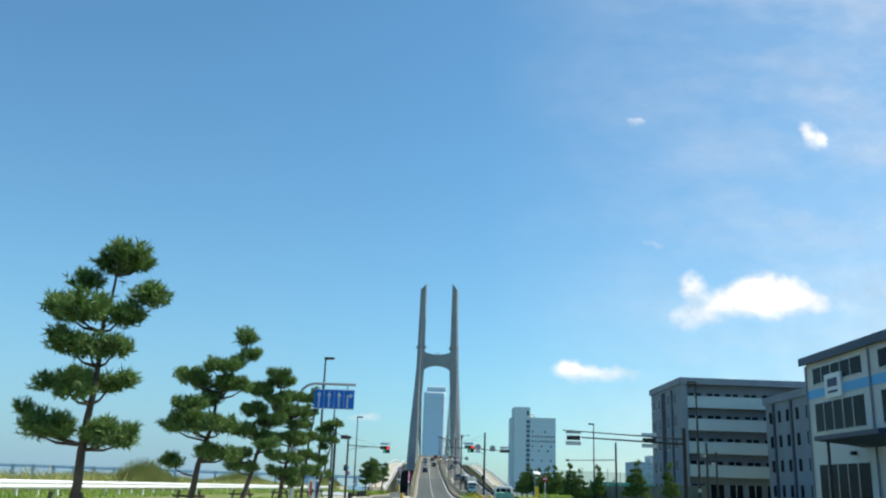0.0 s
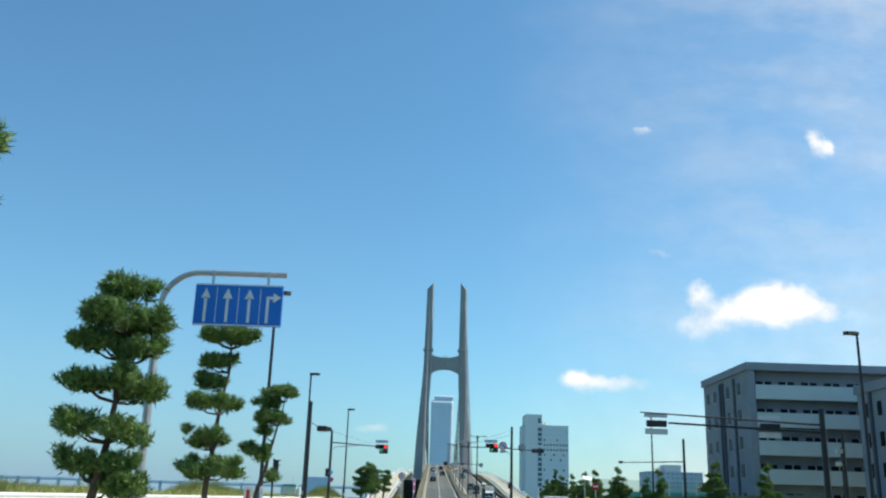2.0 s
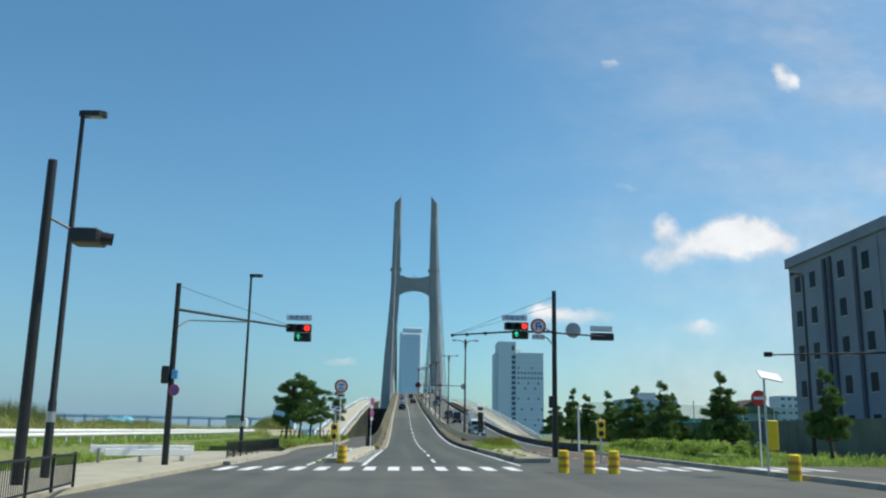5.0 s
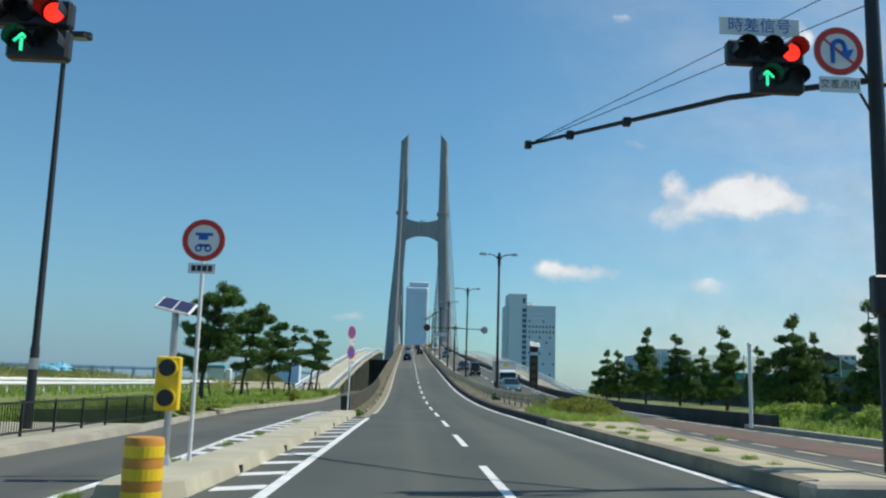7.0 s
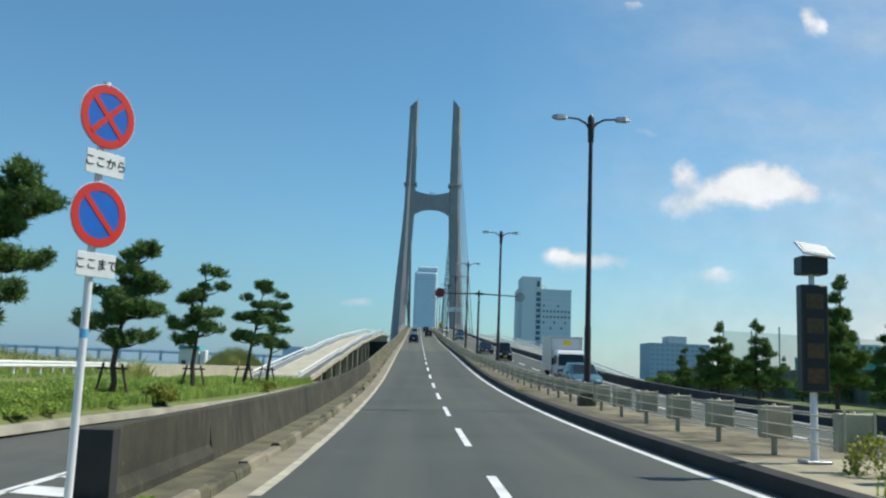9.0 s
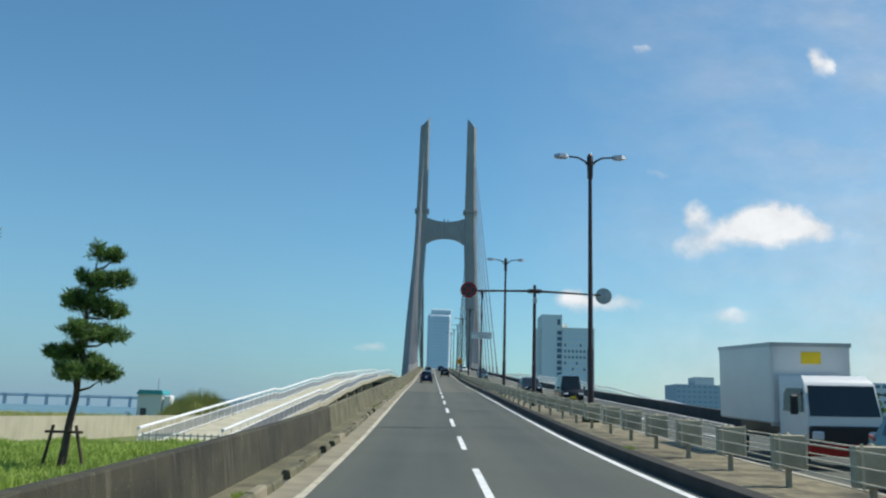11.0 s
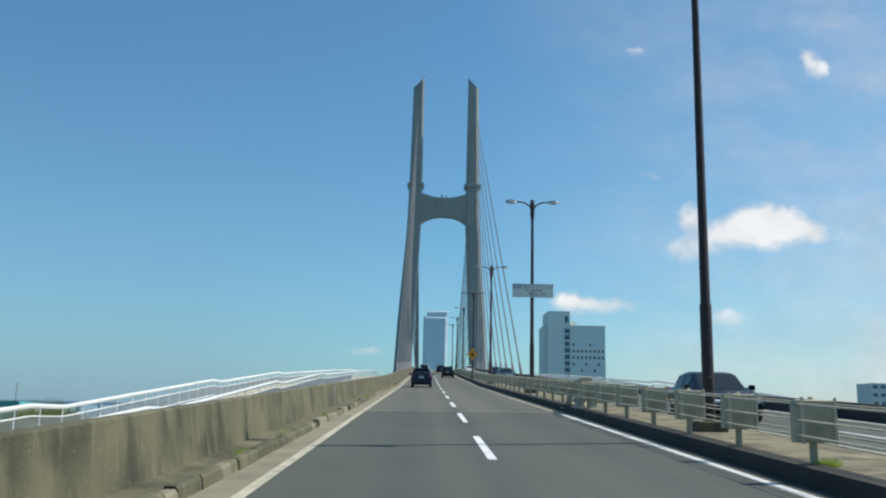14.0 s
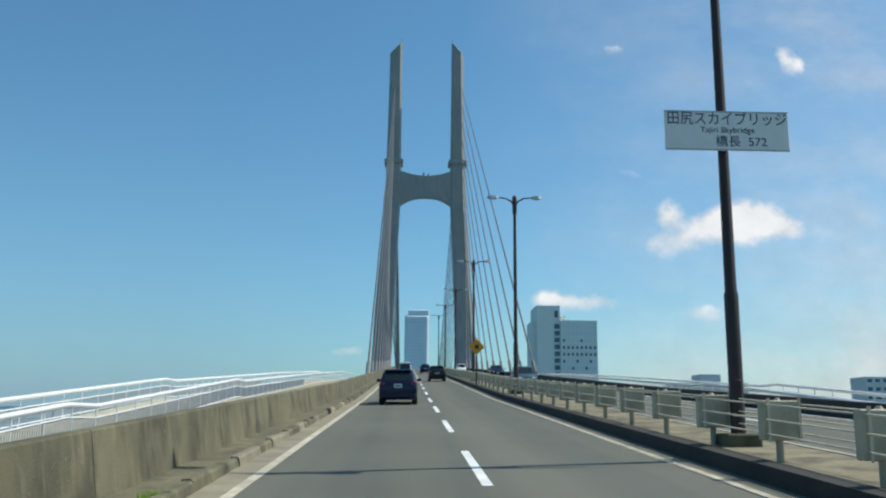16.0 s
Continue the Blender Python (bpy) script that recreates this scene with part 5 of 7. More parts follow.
def small_masts():
    t = thing("signal_mast", (-9.81, 95.6, 0.1), "thick dark mast with a side-facing signal", "traffic signal")
    part("pole", Build().tube([(0, 0, 0), (0, 0, 8.5)], [0.15, 0.12], 12), POLE_BLACK, t, smooth=True)
    part("arm", Build().tube([(0, 0, 6.95), (0.5, 0.3, 6.7), (0.9, 0.5, 6.6)], 0.035, 6), POLE_BLACK, t)
    part("signal_head", Build().chamfer(0.55, 0.1, 6.3, 1.35, 0.9, 6.7, 0.05).tube([(1.3, 0.5, 6.5), (1.6, 0.6, 6.47)], 0.17, 10), BLACK, t)
    t = thing("pedestrian_signal", (-9.85, 81.9, 0.1), "short black mast with a pedestrian signal", "traffic signal")
    part("pole", Build().tube([(0, 0, 0), (0, 0, 3.6)], 0.06, 10), POLE_BLACK, t, smooth=True)
    part("signal_head", Build().chamfer(0.0, -0.16, 2.85, 0.28, 0.14, 3.55, 0.03), BLACK, t)
    part("hood", Build().box(0.28, -0.14, 3.5, 0.42, 0.12, 3.54).box(0.28, -0.14, 3.2, 0.42, 0.12, 3.24), BLACK, t)
    t = thing("signal_gantry", (23.6, 82.0, 0.0), "dark mast with long arms and signals seen from behind", "traffic signal")
    part("pole", Build().tube([(0, 0, 0), (0, 0, 7.3)], [0.2, 0.17], 12), POLE_BLACK, t, smooth=True)
    part("arm", Build().tube([(0, 0, 6.3), (-11.2, 0, 6.75)], [0.07, 0.04], 8), POLE_BLACK, t)
    part("arm", Build().tube([(0, 0, 5.85), (-9.5, 0, 6.15)], [0.09, 0.06], 8), POLE_BLACK, t)
    for x in (-10.2, -3.2):
        signal_head(t, x, 0.0, 6.1, back=True)
        plate_sign(t, x, 0.2, 6.62, 1.4, 0.28)
        plate_sign(t, x, 0.2, 5.62, 1.4, 0.35)
    t = thing("cable_mast", (24.5, 116.3, 0.0), "dark mast with one thin side arm", "pole")
    part("pole", Build().tube([(0, 0, 0), (0, 0, 7.7)], [0.15, 0.12], 12), POLE_BLACK, t, smooth=True)
    part("arm", Build().tube([(0, 0, 5.5), (-6.2, 0, 5.25)], [0.06, 0.035], 8), POLE_BLACK, t)
    part("camera_box", Build().chamfer(-6.5, -0.12, 5.15, -6.1, 0.12, 5.4, 0.03), POLE_BLACK, t)
    for x, y, h in ((27.5, 88, 6.5), (31.0, 96.0, 6.0)):
        t = thing("utility_pole", (x, y, -0.14), "plain dark utility pole", "pole", "utility poles")
        part("pole", Build().tube([(0, 0, 0), (0, 0, h)], [0.13, 0.1], 10), POLE_BLACK, t, smooth=True)
        part("box", Build().chamfer(-0.5, -0.15, h - 1.4, -0.1, 0.15, h - 1.1, 0.03), STEEL, t)
    t = thing("no_entry_sign", (14.2, 108.0, 0.1), "red no-entry sign on a thin white post", "traffic sign")
    part("pole", Build().tube([(0, 0, 0), (0, 0, 3.0)], 0.035, 8), WHITE_PAINT, t)
    part("disc", Build().disc((0, 2.75), 0.32, -0.06, -0.045), SIGN_RED, t)
    part("bar", Build().box(-0.22, -0.066, 2.69, 0.22, -0.058, 2.81), SIGN_WHITE, t)


small_masts()
t = thing("marker_pole", (12.3, 135.6, 0.1), "plain white pole at the parapet end", "pole")
part("pole", Build().tube([(0, 0, 0), (0, 0, 2.95)], 0.07, 10), WHITE_PAINT, t, smooth=True)
part("cap", Build().tube([(0, 0, 2.95), (0, 0, 3.02)], [0.1, 0.06], 10), STEEL, t)


def lane_sign():
    t = thing("lane_sign", (-7.25, 49.2, 0.1), "blue lane sign with four white arrows on a curved arm", "traffic sign")
    arc = [(0, 0, 0), (0, 0, 5.6)] + [(0.95 - 0.95 * math.cos(a), 0, 5.95 + 0.95 * math.sin(a)) for a in [k * math.pi / 16 for k in range(9)]] + [(3.15, 0, 6.9)]
    part("pole", Build().tube(arc, [0.11, 0.10] + [0.075] * 10, 12), STEEL, t, smooth=True)
    bd = part("board", Build().chamfer(0.89, -0.14, 5.52, 3.11, -0.10, 6.6, 0.02), SIGN_SKY, t)
    part("border", Build().box(0.9, -0.146, 5.53, 3.1, -0.139, 5.56).box(0.9, -0.146, 6.56, 3.1, -0.139, 6.59), SIGN_WHITE, bd)
    for k in range(4):
        x = 1.17 + k * 0.55
        b = Build()
        if k < 3:
            b.box(x - 0.035, -0.15, 5.62, x + 0.035, -0.139, 6.25).add([(x - 0.12, -0.15, 6.22), (x + 0.12, -0.15, 6.22), (x, -0.15, 6.48)], [(0, 1, 2)])
        else:
            b.box(x - 0.12, -0.15, 5.62, x - 0.05, -0.139, 6.3).box(x - 0.05, -0.15, 6.23, x + 0.06, -0.139, 6.3).add([(x + 0.05, -0.15, 6.14), (x + 0.05, -0.15, 6.4), (x + 0.25, -0.15, 6.27)], [(0, 1, 2)])
        part("arrow", b, SIGN_WHITE, bd)
        if k < 3:
            part("divider", Build().box(x + 0.265, -0.148, 5.6, x + 0.28, -0.139, 6.5), SIGN_WHITE, bd)
    for x in (1.3, 2.7):
        part("hanger", Build().box(x - 0.03, -0.1, 5.7, x + 0.03, -0.04, 6.95), STEEL, t)
    pole_base(t, 0.5, 0.1, CONCRETE_PALE)


lane_sign()


# ---- things on the island ----
def island_things():
    t = thing("marker_drum", (-2.98, 114.35, 0.005), "orange plastic drum with yellow reflective bands", "traffic drum")
    part("body", Build().tube([(0, 0, 0), (0, 0, 0.02), (0, 0, 0.77), (0, 0, 0.81), (0, 0, 0.82)], [0.215, 0.22, 0.22, 0.205, 0.1], 24), ORANGE, t, smooth=True)
    for z in (0.09, 0.34, 0.59):
        part("band", Build().tube([(0, 0, z), (0, 0, z + 0.13)], 0.224, 24), YELLOW, t)
    t = thing("flashing_beacon", (-3.6, 117.6, 0.14), "yellow two-lamp flasher with a tilted solar panel", "warning light")
    part("pole", Build().tube([(0, 0, 0), (0, 0, 2.4)], 0.055, 10), STEEL, t, smooth=True)
    part("base", Build().tube([(0, 0, 0), (0, 0, 0.22)], [0.14, 0.06], 8), STEEL, t)
    hd = part("housing", Build().chamfer(-0.18, -0.2, 0.87, 0.18, -0.06, 1.67, 0.02), YELLOW, t)
    for z in (1.06, 1.5):
        part("lamp", Build().disc((0, z), 0.125, -0.27, -0.2, 20), BLACK, hd)
        part("hood", Build().disc((0, z), 0.145, -0.26, -0.2, 20, inner=0.122), YELLOW, hd)
    m = pose(0.0, 0, 2.42, 28, 12, 0)
    pn = part("solar_panel", Build().chamfer(-0.27, -0.2, 0, 0.27, 0.2, 0.04, 0.01, m), WHITE_PAINT, t)
    part("cell", Build().box(-0.24, -0.17, 0.041, -0.01, 0.17, 0.047, m).box(0.01, -0.17, 0.041, 0.24, 0.17, 0.047, m), SIGN_NAVY, pn)
    part("cell_underside", Build().box(-0.24, -0.17, -0.006, 0.24, 0.17, -0.001, m), FACADE_DARK, pn)
    t = thing("round_sign", (-3.41, 118.3, 0.14), "round red-rimmed traffic sign with a small plate on a white post", "traffic sign")
    part("pole", Build().tube([(0, 0, 0), (0, 0, 3.8)], 0.033, 10), WHITE_PAINT, t, smooth=True)
    round_sign(t, 0.0, -0.06, 3.57, 0.345, "bike")
    plate_sign(t, 0.0, -0.06, 3.11, 0.44, 0.17, bars=4)
    t = thing("no_stopping_sign", (-2.76, 145.1, 0.14), "white post with no-stopping and no-parking discs and plates", "traffic sign", turn=58)
    part("pole", Build().tube([(0, 0, 0), (0, 0, 4.0)], 0.036, 10), WHITE_PAINT, t, smooth=True)
    round_sign(t, 0.0, -0.06, 3.66, 0.30, "stop")
    plate_sign(t, 0.02, -0.06, 3.22, 0.42, 0.22, "ここから", 0.115)
    round_sign(t, 0.0, -0.06, 2.74, 0.30, "park")
    plate_sign(t, 0.02, -0.06, 2.28, 0.42, 0.22, "ここまで", 0.115)
    part("sticker", Build().tube([(0, 0, 1.62), (0, 0, 1.70)], 0.038, 10), STRIPE_BLUE, t)
    y = 151.2
    t = thing("solar_sign", (6.65, y, 0.24), "tall black message board with a solar panel on a white post", "traffic sign")
    part("pole", Build().tube([(0, 0, 0), (0, 0, 1.2)], 0.06, 10), WHITE_PAINT, t, smooth=True)
    part("neck", Build().tube([(0, 0, 2.8), (0, 0, 3.1)], 0.05, 8), WHITE_PAINT, t, smooth=True)
    part("base", Build().chamfer(-0.2, -0.2, 0, 0.2, 0.2, 0.05, 0.01), STEEL, t)
    bd = part("board", Build().chamfer(-0.22, -0.12, 1.12, 0.22, 0.1, 2.85, 0.02), BLACK, t)
    for k in range(4):
        part("bar", Build().box(-0.14, -0.126, 1.26 + 0.4 * k, 0.14, -0.119, 1.50 + 0.4 * k), AMBER, bd, "unlit message panel")
    part("battery_box", Build().chamfer(-0.22, -0.15, 3.02, 0.22, 0.18, 3.32, 0.02), BLACK, t)
    m = pose(0.05, 0, 3.42, 30, 8, 0)
    part("solar_panel", Build().chamfer(-0.27, -0.25, 0, 0.27, 0.25, 0.04, 0.01, m), WHITE_PAINT, t)
    part("panel_cell", Build().box(-0.23, -0.21, 0.041, 0.23, 0.21, 0.047, m), SIGN_BACK, t)
    drum = thing("marker_post", (5.75, 105.5, 0.0), "yellow plastic marker post with orange bands", "traffic post", "median marker posts")
    part("body", Build().tube([(0, 0, 0), (0, 0, 0.78), (0, 0, 0.82)], [0.2, 0.2, 0.12], 16), YELLOW, drum, smooth=True)
    for z in (0.2, 0.48):
        part("band", Build().tube([(0, 0, z), (0, 0, z + 0.12)], 0.204, 16), ORANGE, drum)
    copy_thing(drum, place(6.65, 105.2, 0, 0, 0, 20))
    copy_thing(drum, place(7.5, 105.0, 0, 0, 0, 50))
    copy_thing(drum, place(12.2, 100.5, 0, 0, 0, 80))
    t = thing("guide_board", (12.6, 103.0, 0.0), "yellow road guide board with a solar panel", "traffic sign")
    part("board", Build().chamfer(-0.2, -0.05, 0.9, 0.2, 0.05, 1.9, 0.02), YELLOW, t)
    part("pole", Build().tube([(-0.2, 0, 0), (-0.2, 0, 3.4)], 0.04, 8), STEEL, t)
    m = pose(0, 0, 3.4, 30, 10, 0)
    part("solar_panel", Build().chamfer(-0.4, -0.3, 0, 0.4, 0.3, 0.05, 0.01, m), WHITE_PAINT, t)
    t = thing("beacon_post", (8.6, 112.0, 0.1), "black and yellow flasher on a thin post", "warning light")
    part("pole", Build().tube([(0, 0, 0), (0, 0, 2.0)], 0.05, 8), STEEL, t)
    part("housing", Build().chamfer(-0.17, -0.15, 1.1, 0.17, 0.0, 1.9, 0.02), YELLOW, t)
    part("lamp", Build().disc((0, 1.3), 0.12, -0.2, -0.15).disc((0, 1.68), 0.12, -0.2, -0.15), BLACK, t)
    t = thing("banner_sign", (-8.6, 69.9, 0.1), "white roadside banner with red and blue writing", "sign")
    part("board", Build().chamfer(-0.42, -0.02, 0.5, -0.02, 0.0, 1.85, 0.01).chamfer(0.02, -0.02, 0.5, 0.42, 0.0, 1.85, 0.01), SIGN_WHITE, t)
    part("bar", Build().box(-0.3, -0.03, 0.7, -0.14, -0.019, 1.7), SIGN_RED, t)
    part("bar", Build().box(0.14, -0.03, 0.7, 0.3, -0.019, 1.7), SIGN_BLUE, t)
    part("stake", Build().tube([(-0.2, 0.03, 0), (-0.2, 0.03, 1.8)], 0.02, 6).tube([(0.2, 0.03, 0), (0.2, 0.03, 1.8)], 0.02, 6), STEEL, t)


island_things()


# ---- fences and guard rails ----
def black_fence(x0, y0, x1, y1, z=0.14):
    L = math.hypot(x1 - x0, y1 - y0)
    turn = math.degrees(math.atan2(y1 - y0, x1 - x0))
    t = thing("black_fence", (x0, y0, z), "low black metal fence with thin upright bars", "fence", "black fences", turn)
    part("top_rail", Build().box(0, -0.025, 0.74, L, 0.025, 0.79), POLE_BLACK, t)
    part("bottom_rail", Build().box(0, -0.02, 0.08, L, 0.02, 0.12), POLE_BLACK, t)
    bar = Build().box(-0.008, -0.008, 0.1, 0.008, 0.008, 0.75).mesh("bar", POLE_BLACK)
    post = Build().box(-0.03, -0.03, 0, 0.03, 0.03, 0.82).mesh("post", POLE_BLACK)
    for s in steps(0, L, 1.9):
        part("post", post, None, t).location = (s, 0, 0)
    for s in steps(0.1, L - 0.1, 0.14):
        part("bar", bar, None, t).location = (s, 0, 0)


black_fence(-8.75, 117.0, -8.95, 136.6)
black_fence(-6.7, 83.1, -8.0, 94.4)


def guard_rail(pts, label):
    t = thing("guard_rail", (pts[0][0], pts[0][1], 0), label, "guard rail", "white guard rails")
    x0, y0 = pts[0]
    prof = [(0.0, 1.14), (0.05, 1.20), (0.05, 1.26), (0.015, 1.32), (0.05, 1.38), (0.05, 1.44), (0.0, 1.5), (-0.03, 1.5), (-0.03, 1.14)]
    part("beam", Build().loft([[(x - x0 + a, y - y0, z) for a, z in prof] for x, y in pts]), WHITE_PAINT, t)
    post = Build().loft([[(-0.16, -0.12, 0.5), (0.02, -0.12, 0.5), (0.02, 0.12, 0.5), (-0.16, 0.12, 0.5)], [(-0.10, -0.04, 1.0), (-0.02, -0.04, 1.0), (-0.02, 0.04, 1.0), (-0.10, 0.04, 1.0)], [(-0.10, -0.04, 1.45), (-0.03, -0.04, 1.45), (-0.03, 0.04, 1.45), (-0.10, 0.04, 1.45)]]).mesh("post", WHITE_PAINT)
    for (xa, ya), (xb, yb) in zip(pts, pts[1:]):
        for s in steps(0, 1, 2.0 / math.hypot(xb - xa, yb - ya))[:-1]:
            part("post", post, None, t).location = (xa + (xb - xa) * s - x0, ya + (yb - ya) * s - y0, 0)


RAIL_LINE = [(-16, 20), (-16, 110), (-17.0, 150), (-21.5, 205)]
guard_rail(RAIL_LINE, "long white beam guard rail beside the grass")
setting("grass_bank", Build().loft([[(x - 7, y, -0.15), (x - 2.0, y, 0.78), (x + 0.4, y, 0.82), (x + 1.0, y, 0.62), (x + 2.3, y, -0.15)] for x, y in RAIL_LINE]), GRASS_GROUND, "low grassy bank beneath the guard rail")
t = thing("road_barrier", (-13.3, 110.9, 0.12), "white horizontal barrier boards on short legs", "barrier", turn=30)
part("board", Build().chamfer(0, 0, 0.42, 4.4, 0.07, 0.74, 0.02), WHITE_PAINT, t)
part("board", Build().chamfer(0.5, -0.5, 0.30, 4.2, -0.43, 0.60, 0.02), WHITE_PAINT, t)
for x in (0.3, 2.0, 3.8):
    part("leg", Build().box(x, -0.42, 0.0, x + 0.06, 0.0, 0.62), STEEL, t)
b = Build().loft([[(x, y, -0.1), (x + 0.25, y, -0.1), (x + 0.25, y, 1.55), (x, y, 1.55)] for x, y in ((-21.7, 205), (-24, 240), (-26, 300))])
setting("shore_wall", b, CONCRETE_PALE, "pale low concrete wall by the shore")



setting("verge_left", Build().loft([[(x - 12.5, y, -0.14), (x - 11.0, y, 0.30), (x - 3.0, y, 0.38), (x - 0.9, y, 0.40), (x - 0.36, y, 0.10), (x - 0.36, y, -0.14)] for x, y in ((-8.1, 137.6), (-8.6, 150), (-8.0, 160), (-7.0, 175), (-7.5, 195), (-8.0, 214))]), GRASS_GROUND, "raised grassy verge under the pines")


# ---- plants ----
def needle_pads(pads, rng, needle=0.15):
    """One mesh of bristly shoots over flattened pads (x, y, z, radius, half thickness): firm above, ragged at the rim."""
    vs = []
    for cx, cy, cz, r, th in pads:
        n = int(150 * (r / 0.7) ** 1.7 * (th / 0.25) ** 0.5) + 26
        a = rng.uniform(0, 2 * np.pi, n)
        q = np.sqrt(rng.uniform(0.0, 1.0, n)) * (0.84 + 0.14 * np.sin(3 * a + rng.uniform(0, 6)) + 0.16 * np.sin(7 * a + rng.uniform(0, 6)))
        up = rng.uniform(-0.55, 1.0, n)
        p = np.stack([cx + r * q * np.cos(a), cy + r * q * np.sin(a), cz + th * up * np.sqrt(np.clip(1.1 - q * q, 0.05, 1)) + 0.10 * r * q], 1)
        axis = np.stack([0.75 * q * np.cos(a), 0.75 * q * np.sin(a), 0.75 + 0.35 * up], 1) + rng.normal(0, 0.25, (n, 3))
        axis /= np.linalg.norm(axis, axis=1)[:, None]
        k = 13
        d = axis[:, None] * 0.62 + rng.normal(0, 0.52, (n, k, 3))
        d /= np.linalg.norm(d, axis=2)[:, :, None]
        base = p[:, None] + axis[:, None] * rng.uniform(-0.05, 0.20, (n, k, 1))
        side = np.cross(d, rng.normal(0, 1, (n, k, 3)))
        side /= np.linalg.norm(side, axis=2)[:, :, None] + 1e-6
        side *= 0.016 + 0.006 * r
        tip = base + d * needle * rng.uniform(0.75, 1.25, (n, k, 1))
        vs.append(np.stack([base - side, base + side, tip], 2).reshape(-1, 3))
    v = np.concatenate(vs)
    me = bpy.data.meshes.new("crown")
    me.from_pydata(v.tolist(), [], [(i, i + 1, i + 2) for i in range(0, len(v), 3)])
    me.materials.append(PINE)
    return me


def pine(seed, tiers, top_x=0.3, stakes=True, girth=0.12):
    """A tiered black pine. tiers: (height, sideways reach, half width) of each pad of needles, lowest last."""
    rng = np.random.default_rng(seed)
    t = thing("pine_tree", (0, 0, 0), "tiered dark green pine with a bent trunk", "tree", "roadside pines")
    h = max(z for z, _, _ in tiers)
    nseg = 9
    bend = np.cumsum(rng.normal(0, 0.06, (nseg + 1, 2)), axis=0)
    pts = [(top_x * (k / nseg) ** 1.2 + bend[k][0] - bend[0][0], bend[k][1] - bend[0][1], h * 0.99 * k / nseg) for k in range(nseg + 1)]
    part("trunk", Build().tube(pts, [max(0.022, girth * (1 - 0.84 * k / nseg)) for k in range(nseg + 1)], 9), BARK, t, smooth=True)

    def on_trunk(z):
        f = max(0.0, min(0.999, z / (h * 0.99))) * nseg
        return Vector(pts[int(f)]).lerp(Vector(pts[int(f) + 1]), f - int(f))

    pads = []
    for z, dx, r in tiers:
        p = on_trunk(max(0.3, z - 0.25))
        dy = float(rng.uniform(-0.5, 0.5)) * r
        th = 0.12 + 0.08 * r
        lobes = 1 if r < 0.5 else 3 if r < 0.95 else 5
        for k in range(lobes):
            a = 6.283 * (k + 0.5 * float(rng.random())) / lobes
            o = 0.0 if lobes == 1 else r * 0.56
            c = Vector((dx + o * math.cos(a), dy + o * math.sin(a), z + float(rng.uniform(-0.17, 0.15))))
            pads.append((c.x, c.y, c.z, r * 0.85 if lobes == 1 else r * float(rng.uniform(0.36, 0.54)), th * float(rng.uniform(0.8, 1.35))))
            for _ in range(2):  # upturned tufts along the rim
                q = a + float(rng.uniform(-1.3, 1.3))
                o2 = o + r * float(rng.uniform(0.15, 0.38))
                pads.append((dx + o2 * math.cos(q), dy + o2 * math.sin(q), c.z + float(rng.uniform(0.0, 0.2)), 0.07 + 0.07 * r, 0.11 + 0.03 * r))
            mid = p.lerp(c, 0.55) + Vector((0, 0, -0.08))
            part("limb", Build().tube([p, mid, c], [0.042, 0.028, 0.012], 5), BARK, t)
    pads.append((pts[-1][0], pts[-1][1], h + 0.12, 0.2, 0.3))
    part("crown", needle_pads(pads, rng), None, t, "dark green needles")
    if stakes:
        for s in (-1, 1):
            part("stake", Build().tube([(s * 0.55, 0.1, 0), (s * 0.3, 0, 1.15)], 0.045, 6), BARK, t)
        part("crosspiece", Build().tube([(-0.5, 0, 0.98), (0.5, 0, 0.98)], 0.04, 6), BARK, t)
    return t


LEFT_PINES = [
    (-7.3, 18.6, 0.6, ((6.45, 0.62, 0.62), (5.65, 1.22, 0.56), (5.75, -0.15, 0.5), (5.1, 0.2, 1.1), (4.3, 0.2, 0.98), (3.45, 0.15, 1.08), (2.55, -0.6, 0.62), (2.45, 0.75, 0.6))),
    (-7.4, 28.6, 1.3, ((6.4, 1.4, 0.36), (5.75, 1.5, 0.5), (5.3, 0.7, 0.66), (4.85, -0.2, 0.68), (4.65, 1.0, 0.66), (4.05, 0.0, 0.9), (3.3, 0.35, 1.2), (3.2, -0.75, 0.5), (2.5, 0.65, 0.8), (2.0, -0.6, 0.5))),
    (-7.6, 37.7, 1.15, ((6.15, 1.25, 0.6), (5.65, 0.35, 0.66), (5.2, 1.15, 0.6), (4.75, 0.15, 0.66), (4.3, 0.95, 0.64), (3.7, 0.05, 0.95), (3.15, 0.85, 0.62), (2.75, -0.25, 0.6), (2.2, -0.4, 0.5), (2.2, 0.3, 0.42))),
    (-7.5, 47.0, 0.3, ((6.15, 0.25, 0.62), (5.55, 0.3, 1.05), (4.9, -0.25, 0.66), (4.8, 0.7, 0.58), (3.9, 0.1, 1.12), (2.95, -0.05, 0.95), (2.6, 0.85, 0.48), (2.0, 0.0, 0.9), (1.6, 0.5, 0.6))),
    (-7.85, 58.1, 0.4, ((7.2, 0.45, 0.48), (6.7, 0.3, 1.05), (5.85, -0.1, 0.8), (5.2, -0.2, 0.55), (4.4, 0.05, 1.0), (3.2, -0.2, 0.9), (2.2, 0.0, 1.1))),
    (-7.95, 66.6, 0.8, ((5.75, 0.8, 0.85), (5.35, 0.25, 0.6), (4.75, 0.5, 0.92), (4.0, 0.3, 0.5), (3.3, 0.0, 0.64), (2.9, 0.25, 0.5), (2.3, 0.75, 0.36))),
]
